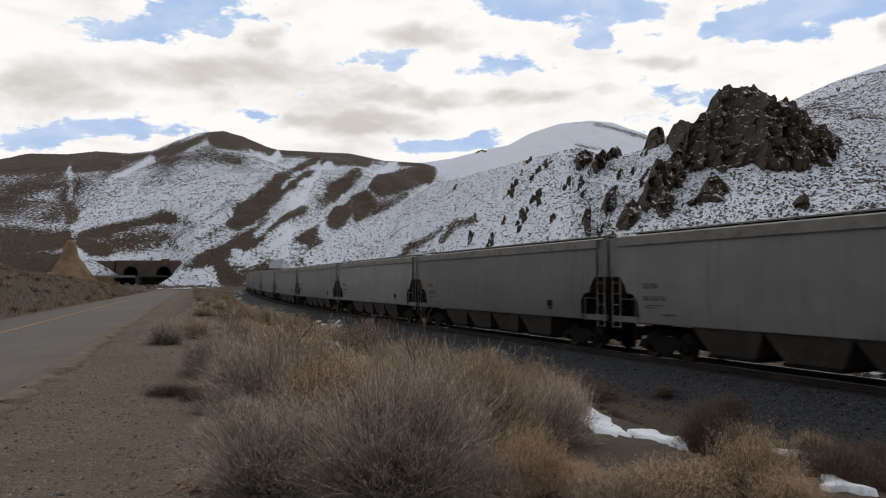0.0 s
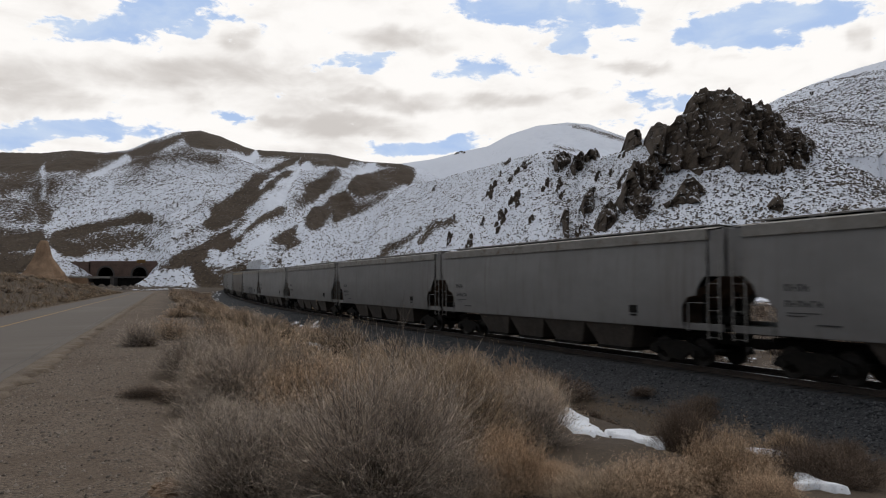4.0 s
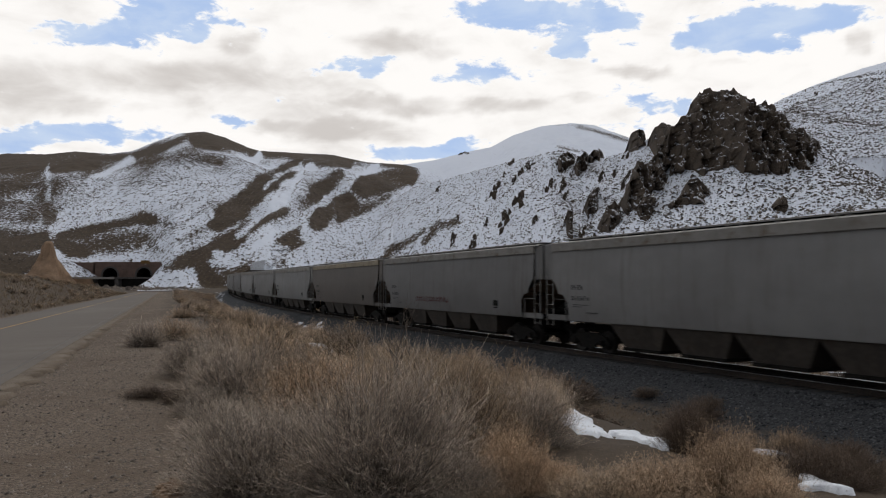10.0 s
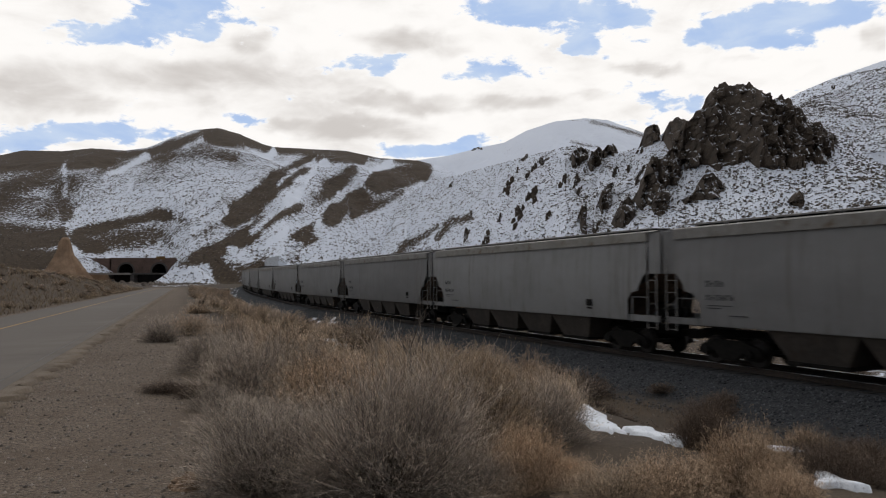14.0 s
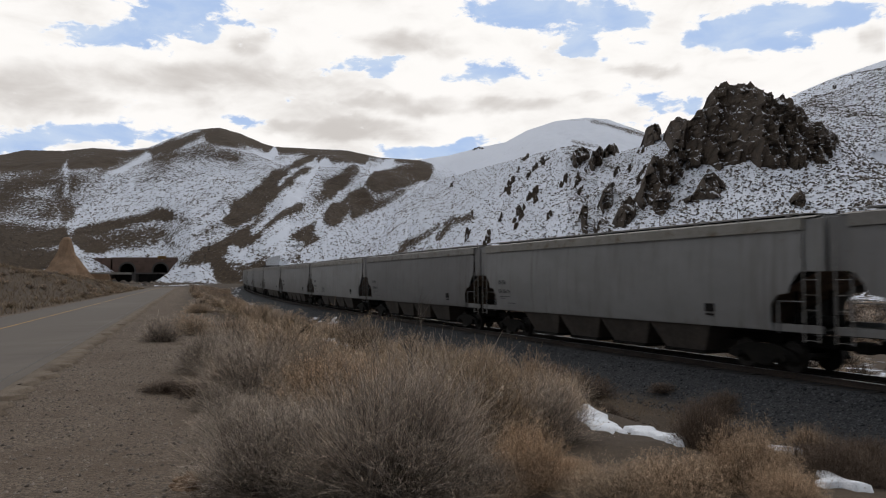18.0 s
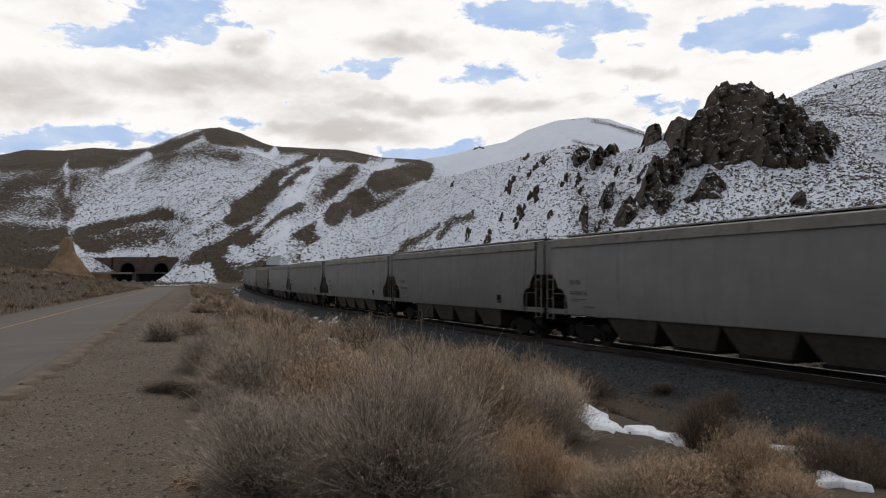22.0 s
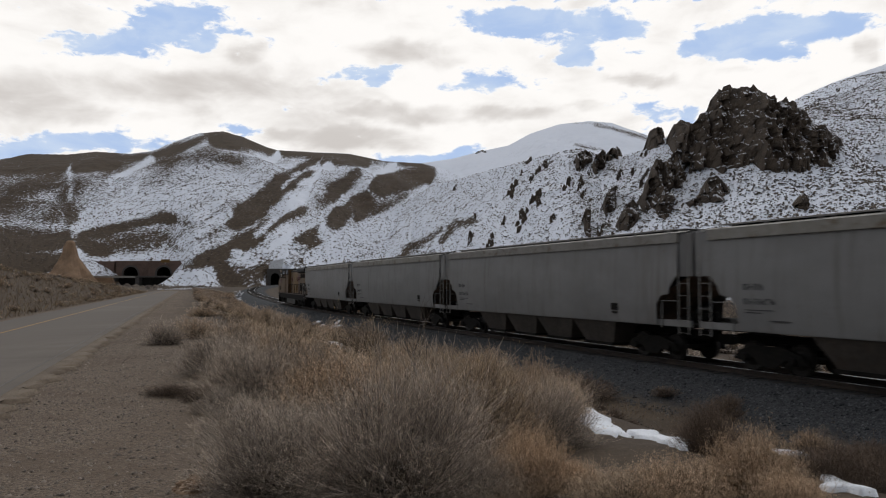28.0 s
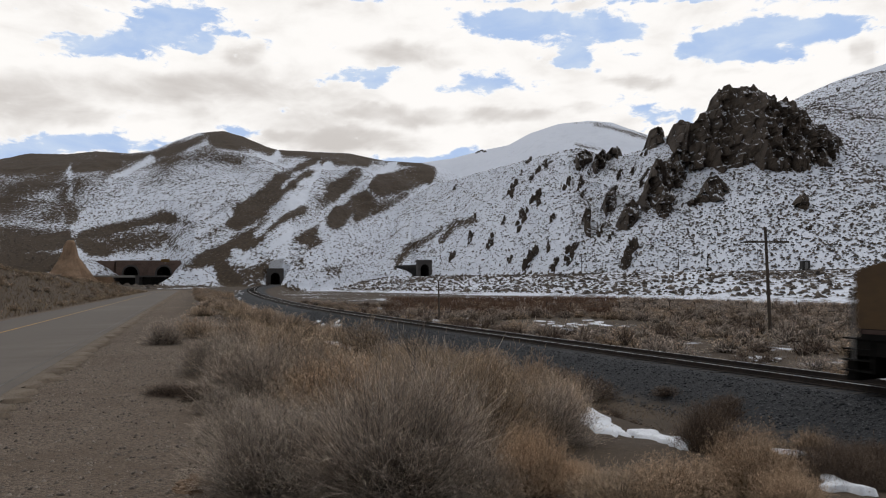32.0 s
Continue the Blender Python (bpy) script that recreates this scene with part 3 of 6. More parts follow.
w1, w2, w3 = g.noise(v, 0.0034, 8.0, 0.56, 0.4), g.noise(v, 0.014, 6.0, 0.6, 0.4), g.noise(v, 0.0016, 5.0, 0.5, 0.3)
d = g.math("ADD", a1.outputs["Fac"], g.math("MULTIPLY", g.math("SUBTRACT", w1, 0.5), 1.25))
d = g.math("ADD", d, g.math("MULTIPLY", g.math("SUBTRACT", w2, 0.5), 1.05))
d = g.ramp(d, 0.26, 0.74)
b = g.math("ADD", a2.outputs["Fac"], g.math("ADD", g.math("MULTIPLY", g.math("SUBTRACT", w1, 0.5), 1.1), g.math("MULTIPLY", g.math("SUBTRACT", w3, 0.5), 1.0)))
b = g.ramp(b, 0.0, 0.85)
col = g.mix(b, (1.0, 0.975, 0.95), (0.63, 0.595, 0.57))
col = g.mix(g.ramp(d, 0.35, 1.0), (1.0, 0.99, 0.98), col)
col = g.mix(g.ramp(d, 0.0, 0.8), g.mix(g.ramp(w1, 0.3, 0.7), (0.42, 0.56, 0.83), (0.58, 0.69, 0.87)), col)
g.node("ShaderNodeOutputMaterial", (0, g.node("ShaderNodeEmission", (0, col), (1, 1.0)).outputs[0]))
me.materials.append(m)
clouds = tagged(new("clouds", me), "broken white clouds with grey bellies in pale blue sky", "sky", kind="structure")

# ---- railway lines ----
def rail_mesh(name, points, normals, mats):
    """A rail swept along points; normals point sideways."""
    prof = [(-0.037, 0.0), (0.037, 0.0), (0.037, -0.045), (0.012, -0.06), (0.012, -0.145), (0.07, -0.165), (0.07, -0.18), (-0.07, -0.18), (-0.07, -0.165), (-0.012, -0.145), (-0.012, -0.06), (-0.037, -0.045)]
    k = len(prof)
    vs = [p + n * a + Vector((0, 0, b)) for p, n in zip(points, normals) for a, b in prof]
    fs = [(i * k + j, i * k + (j + 1) % k, (i + 1) * k + (j + 1) % k, (i + 1) * k + j) for i in range(len(points) - 1) for j in range(k)]
    me = mesh(name, vs, fs, mats)
    for i, f in enumerate(me.polygons):
        f.material_index = 1 if i % k == 0 else 0
    return me


near_line = tagged(new("railway_track"), "single railway track with polished rail heads on grey ballast", "railway track", kind="structure")
for side_q in (0.75, -0.75):
    ss = [-700 + 20 * i for i in range(30)] + [-100 + 3 * i for i in range(155)]
    pts = [track(s, side_q)[0] for s in ss]
    nrm = [Vector((-math.cos(track(s)[1]), -math.sin(track(s)[1]), 0)) for s in ss]
    part("rail", rail_mesh("rail", pts, nrm, (M_RAILSIDE, M_TREAD)), None, near_line, "rusty steel rail with a bright running surface")

far_line = tagged(new("railway_track"), "distant railway track on a snowy embankment across the river", "railway track", kind="structure")
for side_q in (0.75, -0.75):
    pts = [Vector((*(FAR_A + far_way * k + far_side * side_q), FAR_Z + 0.12)) for k in range(-40, 380, 10)]
    part("rail", rail_mesh("rail", pts, [Vector((*far_side, 0))] * len(pts), (M_RAILSIDE, M_TREAD)), None, far_line)
bed = B()
sheet(bed, [[Vector((*(FAR_A + far_way * k + far_side * q), FAR_Z + z)) for q, z in ((2.9, -0.5), (1.9, -0.03), (-1.9, -0.03), (-2.9, -0.5))] for k in range(-40, 380, 10)])
part("roadbed", bed, surface("dark_far_ballast", (0.06, 0.055, 0.052), (0.09, 0.082, 0.075), 4, 0.3, 0.95, 0.5, 0.05), far_line)


def bore(name, at, heading, width, tall, head_w, head_h, mats, label, depth=30.0, ring=0.0):
    """A tunnel mouth: a headwall with an arched opening, and the dark bore behind it. Returns its thing."""
    ob = tagged(new(name), label, "tunnel portal", kind="structure")
    ob.matrix_world = Matrix.Translation(at) @ Matrix.Rotation(heading, 4, "Z")
    r = width / 2
    arch = [(-r, -0.4)] + [(-r * math.cos(a), tall - r + r * math.sin(a)) for a in (math.pi * i / 12 for i in range(13))] + [(r, -0.4)]
    outer = []
    for x, z in arch:      # the same points pushed out on the headwall's edge
        if z < 0:
            outer.append((math.copysign(head_w / 2, x), -0.4))
        else:
            t = max(abs(x) / r, (z - (tall - r)) / r)
            outer.append((max(-head_w / 2, min(head_w / 2, x / t * head_w / 2 / r)), tall - r + (z - (tall - r)) / t / r * (head_h - tall + r)))
    bm = B()
    rows = [[(x, 0, z) for x, z in outer], [(x, 0, z) for x, z in arch]]
    sheet(bm, [[(x, 1.2, z) for x, z in outer]] + rows + [[(x, 1.2, z) for x, z in arch]])
    part("headwall", bm, mats[0], ob)
    bm = B()
    sheet(bm, [[(x * 1.0, y, z) for x, z in arch + arch[:1]] for y in (0.0, depth)])
    part("bore_lining", bm, M_NEARBLACK, ob)
    bm = B()
    bm.faces.new([bm.verts.new((x, depth, z)) for x, z in arch])
    # short bores get an added near-black cap in place of the tunnel's dark depth
    if depth < 60:
        part("bore_end", bm, M_NEARBLACK, ob)
    else:
        bm.free()
    if ring:
        bm = B()
        out = [(x * (1 + ring / r), z if z < 0 else (tall - r) + (z - tall + r) * (1 + ring / r)) for x, z in arch]
        sheet(bm, [[(x, 0.0, z) for x, z in out], [(x, -0.35, z) for x, z in out], [(x, -0.35, z) for x, z in arch], [(x, 0.3, z) for x, z in arch]])
        part("arch_ring", bm, mats[1], ob, "pale concrete arch ring")
    return ob


pt, ph = track(PORTAL_S)
bore("tunnel_1", pt + Vector((0, 0, -0.1)), ph, 4.8, 6.2, 8.8, 8.6, (M_CONCRETE, M_CONCRETE), "small concrete railway tunnel portal in a hillside", 100.0)
h2 = math.atan2(far_way.x, -far_way.y)
bore("tunnel_2", Vector((*FAR_A, FAR_Z - 0.2)), h2, 5.4, 6.8, 9.4, 9.2, (M_CONCRETE, M_CONCRETE), "concrete railway tunnel portal under a snowy slope", 40.0)

# ---- the hopper cars ----
LONG = 20.82


def end_inset(z):
    return float(np.interp(z, [1.46, 2.0, 2.3, 2.36, 2.62, 2.92, 2.98], [1.0, 0.98, 0.74, 0.42, 0.34, 0.12, 0.0]))


SECTION = [(1.27, 1.505), (1.5, 1.54), (2.0, 1.58), (2.2, 1.588), (2.3, 1.592), (2.36, 1.594), (2.62, 1.599), (2.8, 1.599), (2.92, 1.597), (2.98, 1.595), (3.6, 1.57), (4.16, 1.53)]


def truck_parts(parent, x):
    truck = part("truck", box(box(B(), x - 0.28, x + 0.28, -0.95, 0.95, 0.42, 0.72, 0.05), x - 0.2, x + 0.2, -0.5, 0.5, 0.7, 0.86), M_BLACK, parent, "grimy cast steel truck")
    for s in (1, -1):
        out = [(-1.35, 0.38), (-1.2, 0.62), (-0.55, 0.82), (0.55, 0.82), (1.2, 0.62), (1.35, 0.38), (0.95, 0.3), (0.62, 0.46), (0.3, 0.2), (-0.3, 0.2), (-0.62, 0.46), (-0.95, 0.3)]
        part("side_frame", prism(B(), [(x + a, b) for a, b in out], s * 0.98, s * 1.12), M_BLACK, truck)
        spring = B()
        for k in (-0.16, 0, 0.16):
            rod(spring, (x + k, s * 1.05, 0.26), (x + k, s * 1.05, 0.5), 0.065, 7)
        part("spring_nest", spring, M_RUST, truck)
        for dx in (-0.89, 0.89):
            cap = rod(B(), (x + dx, s * 1.0, 0.46), (x + dx, s * 1.22, 0.46), 0.12, 8)
            part("bearing_cap", cap, M_BLACK, truck)
    return truck


def wheelset_mesh(r=0.46):
    bm = B()
    rod(bm, (0, -1.0, 0), (0, 1.0, 0), 0.08, 8)
    for s in (1, -1):
        prof = [(0.0, 0.11), (0.10, 0.13), (0.30, 0.05), (r - 0.07, 0.06), (r - 0.06, 0.07), (r, 0.07), (r + 0.004, -0.05), (r + 0.026, -0.065), (r + 0.02, -0.085), (r - 0.06, -0.08), (0.12, -0.04), (0.0, -0.04)]
        n = 14
        sheet(bm, [[(rr * math.cos(6.2832 * i / n), s * (0.745 + w), rr * math.sin(6.2832 * i / n)) for i in range(n + 1)] for rr, w in prof])
    bmesh.ops.remove_doubles(bm, verts=bm.verts[:], dist=1e-4)
    me = bpy.data.meshes.new("wheelset")
    bm.to_mesh(me)
    bm.free()
    me.materials.append(M_WHEEL)
    return me


WHEELSET = wheelset_mesh()


def hopper_car(kind):
    """A covered hopper: x along its travel, z from the rail heads."""
    car = new("hopper_car")
    Ms, Mt = M_SIDE[kind], M_TOP[kind]
    for s in (1, -1):
        bm = B()
        xs = np.linspace(-1, 1, 25)
        sheet(bm, [[(t * (8.41 - end_inset(z)), s * w, z) for t in xs] for z, w in SECTION])
        sheet(bm, [[(t * (8.41 - end_inset(z)), s * (w - 0.05), z) for t in xs] for z, w in SECTION])
        bmesh.ops.recalc_face_normals(bm, faces=bm.faces[:])
        part("side_sheet", bm, Ms, car, smooth=True)
        part("top_chord", prism(B(), [(-8.43, 4.13), (8.43, 4.13), (8.43, 4.46), (-8.43, 4.46)], s * 1.44, s * 1.60), Mt, car, "lighter top chord with grime streaks")
        part("side_sill", box(B(), -8.85, 8.85, *sorted((s * 1.38, s * 1.45)), 1.25, 1.47), Ms, car)
        for cz, n, tall in ((2.62, 4, 0.20), (2.18, 6, 0.18)):
            w = float(np.interp(cz, [a for a, _ in SECTION], [b for _, b in SECTION]))
            for i in range(n):
                cx = -7.15 + i * 0.175
                mark = box(B(), cx, cx + 0.045, *sorted((s * (w - 0.03), s * (w + 0.006))), cz - tall / 2, cz + tall / 2)
                box(mark, cx + 0.04, cx + 0.12, *sorted((s * (w - 0.03), s * (w + 0.005))), cz + tall / 2 - 0.045 - 0.08 * (i % 2), cz + tall / 2 - 0.08 * (i % 2))
                if i % 3 != 1:
                    box(mark, cx + 0.085, cx + 0.125, *sorted((s * (w - 0.03), s * (w + 0.005))), cz - tall / 2, cz + tall / 4)
                part("stencil_bar", mark, M_MARK, car)
        for cz, x0, x1 in ((1.92, -7.1, -6.2), (1.84, -7.1, -6.6), (1.62, -6.3, -5.7)):
            part("stencil_bar", box(B(), x0, x1, *sorted((s * 1.54, s * 1.584)), cz - 0.014, cz + 0.014), M_MARK, car)
        part("routing_board", box(box(B(), 5.15, 5.5, *sorted((s * 1.56, s * 1.60)), 1.72, 1.98, 0.01), 5.2, 5.45, *sorted((s * 1.55, s * 1.59)), 1.6, 1.66), M_BLACK, car, "small black placard board")
        for e in (1, -1):
            lad = B()
            for x in (8.82, 8.40):
                rod(lad, (e * x, s * 1.52, 1.0), (e * x, s * 1.52, 3.1), 0.02, 6)
            for i in range(5):
                rod(lad, (e * 8.82, s * 1.52, 1.05 + 0.42 * i), (e * 8.40, s * 1.52, 1.05 + 0.42 * i), 0.009, 5)
            rod(lad, (e * 8.82, s * 1.52, 3.1), (e * 8.82, s * 1.46, 4.4), 0.014, 5)
            part("ladder", lad, M_WHITE, car, "pale painted end ladder")
            grab = B()
            rod(grab, (e * 7.62, s * 1.5, 1.2), (e * 7.62, s * 1.5, 2.12), 0.022, 6)
            rod(grab, (e * 7.62, s * 1.5, 2.12), (e * 8.42, s * 1.5, 2.12), 0.014, 6)
            part("hand_rail", grab, Ms, car)
            post = box(B(), *sorted((e * 8.36, e * 8.975)), *sorted((s * 1.40, s * 1.50)), 2.96, 4.43, 0.02)
            part("end_seam", box(B(), *sorted((e * 8.37, e * 8.395)), *sorted((s * 1.50, s * 1.53)), 2.96, 4.13), M_BLACK, car)
            part("end_post", post, Ms, car)
    roof = B()
    sheet(roof, [[(x, y, z) for x in np.linspace(-8.7, 8.7, 18)] for y, z in ((-1.56, 4.46), (-1.2, 4.54), (-0.6, 4.60), (0, 4.62), (0.6, 4.60), (1.2, 4.54), (1.56, 4.46))])
    part("roof", roof, M_TOP[0], car, smooth=True)
    for x in (-4.0, 4.0):
        part("hatch", box(B(), x - 3.6, x + 3.6, -0.34, 0.34, 4.56, 4.68, 0.04), M_GALV, car, "long trough hatch cover")
    for s in (1, -1):
        walk_way = B()
        box(walk_way, -8.3, 8.3, *sorted((s * 0.42, s * 1.06)), 4.615, 4.64)
        for x in np.arange(-8.0, 8.1, 1.6):
            box(walk_way, x - 0.03, x + 0.03, *sorted((s * 0.45, s * 1.03)), 4.50, 4.615)
            box(walk_way, x - 0.025, x + 0.025, *sorted((s * 1.50, s * 1.54)), 4.44, 4.60)
        rod(walk_way, (-8.3, s * 1.52, 4.60), (8.3, s * 1.52, 4.60), 0.014, 5)
        part("running_board", walk_way, M_GALV, car, "grated steel running board")
    for e in (1, -1):
        wall = box(B(), *sorted((e * 8.86, e * 8.92)), -1.40, 1.40, 2.96, 4.5)
        for y in (-0.85, 0.85):
            box(wall, *sorted((e * 8.92, e * 8.96)), y - 0.06, y + 0.06, 2.96, 4.4)
        part("end_wall", wall, Ms, car)
        slope = B()
        sheet(slope, [[(e * 8.78, -1.42, 2.97), (e * 8.78, 1.42, 2.97)], [(e * 5.5, -1.42, 1.35), (e * 5.5, 1.42, 1.35)], [(e * 4.6, -1.4, 1.1), (e * 4.6, 1.4, 1.1)]])
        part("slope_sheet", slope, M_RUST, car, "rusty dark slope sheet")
        deck = box(B(), *sorted((e * 6.2, e * 8.84)), -1.4, 1.4, 1.22, 1.32)
        for y in (-0.75, 0.75):
            rod(deck, (e * 7.6, y, 1.1), (e * 7.6, y, 2.6), 0.05, 6)
        part("end_platform", deck, M_BLACK, car)
        equip = rod(B(), (e * 7.9, -0.5, 1.5), (e * 7.9, 0.35, 1.5), 0.17, 10)
        box(equip, *sorted((e * 7.7, e * 8.0)), 0.5, 0.75, 1.15, 1.7)
        part("brake_gear", equip, M_BLACK, car)
        coup = box(B(), *sorted((e * 8.4, e * 9.0)), -0.12, 0.12, 0.72, 0.95, 0.02)
        box(coup, *sorted((e * 8.82, e * 9.04)), -0.16, 0.16, 0.66, 1.0, 0.05)
        part("coupler", coup, M_BLACK, car)
        truck_parts(car, e * 7.78)
        for dx in (-0.89, 0.89):
            ob = part("wheelset", WHEELSET, None, car)
            ob.location = (e * 7.78 + dx, 0, 0.46)
    part("centre_sill", box(B(), -8.5, 8.5, -0.3, 0.3, 0.76, 1.08), M_BLACK, car)
    for x in (-3.9, -1.3, 1.3, 3.9):
        hop = B()
        top = [(x - 1.3, -1.42, 1.26), (x + 1.3, -1.42, 1.26), (x + 1.3, 1.42, 1.26), (x - 1.3, 1.42, 1.26), (x - 1.3, -1.42, 1.26)]
        low = [(x - 0.8, -1.12, 0.36), (x + 0.8, -1.12, 0.36), (x + 0.8, 1.12, 0.36), (x - 0.8, 1.12, 0.36), (x - 0.8, -1.12, 0.36)]
        sheet(hop, [top, low])
        sheet(hop, [low[:2], [low[3], low[2]]])
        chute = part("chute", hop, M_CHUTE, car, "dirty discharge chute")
        gate = box(B(), x - 0.86, x + 0.86, -1.2, 1.2, 0.28, 0.40)
        rod(gate, (x - 0.3, -1.45, 0.36), (x - 0.3, 1.45, 0.36), 0.035, 6)
        part("outlet_gate", gate, M_BLACK, chute)
    for ob in car.children_recursive:      # the body is drawn for a shorter car and stretched lengthwise
        if not ob.name.startswith(("truck", "side_frame", "spring", "bearing", "wheelset")):
            ob.data.transform(Matrix.Diagonal((1.152, 1, 1, 1)))
    return tagged(car, ("weathered grey covered hopper car with dark end openings", "pale grey covered hopper car with grime streaks", "tan-brown dirty covered hopper car with a yellowish top")[kind], "freight car", "hopper cars of the train")


TAN = {10, 13, 29}
PALE = {2, 3, 9, 14, 16, 20, 22, 26, 28, 30, 32, 33}
protos = [hopper_car(k) for k in range(3)]
cars = {}
for k in range(-1, 34):
    kind = 2 if k in TAN else 1 if k in PALE else 0
    cars[k] = protos[kind] if protos[kind] not in cars.values() else copy_thing(protos[kind], Matrix())


def scribble(car, x0, x1, z0, z1, mat, label, seed, loops=9, pen=(0.03, 0.03)):
    """Sprayed lettering-like loops on a car's side, as a flat swept line; pen: its half width at the first and last loop."""
    r = random.Random(seed)
    bm = B()
    y = -1.607
    for i in range(loops):
        cx = x0 + (x1 - x0) * (i + 0.5) / loops
        w, h = (x1 - x0) / loops * 0.46, (z1 - z0) / 2 * r.uniform(0.75, 1.0)
        t = pen[0] + (pen[1] - pen[0]) * min(1.0, max(0.0, (i / max(loops - 1, 1) - 0.3) * 5))
        a0, a1 = r.uniform(0, 6.28), r.choice((-1, 1)) * r.uniform(4.2, 6.6)
        ring = []
        for j in range(17):
            a = a0 + a1 * j / 16
            k = 1 + 0.22 * math.sin(2 * a + i) + r.uniform(-0.05, 0.05)
            ring.append((cx + w * math.cos(a) * k, (z0 + z1) / 2 + h * math.sin(a) * k))
        ink = [(px + t * math.cos(0.7 + 0.1 * q), pz + t * math.sin(0.7 + 0.1 * q)) for q, (px, pz) in enumerate(ring)]
        far = [(px - t * math.cos(0.7 + 0.1 * q), pz - t * math.sin(0.7 + 0.1 * q)) for q, (px, pz) in enumerate(ring)]
        sheet(bm, [[(px, y, pz) for px, pz in ink], [(px, y, pz) for px, pz in far]])
        stroke = cx + w * r.uniform(-0.2, 0.9)
        lean = r.uniform(-0.3, 0.3) * w
        sheet(bm, [[(stroke - t, y - 0.002, z0), (stroke - t + lean, y - 0.002, z1 + 0.05)], [(stroke + t, y - 0.002, z0), (stroke + t + lean, y - 0.002, z1 + 0.05)]])
    part("graffiti", bm, mat, car, label)


M_SPRAY_D = surface("dark_spray", (0.015, 0.015, 0.019), (0.04, 0.04, 0.048), 9, 1, 0.6, 0.02, 0.002)
M_SPRAY_R = surface("red_spray", (0.10, 0.02, 0.022), (0.07, 0.018, 0.02), 9, 1, 0.6, 0.02, 0.002)
scribble(cars[9], -3.3, 3.5, 1.38, 2.15, M_SPRAY_D, "dark sprayed scrawl along the lower side", 4, 9, (0.03, 0.13))
scribble(cars[12], -4.1, 0.7, 1.78, 2.02, M_SPRAY_R, "thin red sprayed scrawl", 6, 13, (0.022, 0.028))
scribble(cars[10], 2.1, 7.0, 2.2, 2.85, M_RUST, "faint brown sprayed loops", 7, 7, (0.02, 0.025))
scribble(cars[22], -4.8, -3.5, 1.6, 2.05, M_SPRAY_D, "small dark sprayed tag", 8, 3, (0.03, 0.03))

# ---- the engine at the rear of the train, cab towards the tail ----
M_CABTAN = surface("grimy_faded_yellow", (0.118, 0.066, 0.024), (0.086, 0.048, 0.019), 5, 0.6, 0.6, 0.06, 0.005, dirt=(0.040, 0.024, 0.016))
M_PINK = surface("bleached_panel", (0.118, 0.072, 0.050), (0.090, 0.056, 0.038), 6, 0.7, 0.65, 0.05, 0.004, dirt=(0.05, 0.032, 0.022))
M_STRIPE = surface("dull_red_white_stripe", (0.06, 0.03, 0.024), (0.08, 0.052, 0.04), 5, 1.1, 0.7, 0.05, 0.003, dirt=(0.025, 0.018, 0.015))
M_LIP = surface("pale_visor_paint", (0.48, 0.44, 0.38), (0.38, 0.34, 0.29), 9, 1.2, 0.7, 0.05, 0.003)


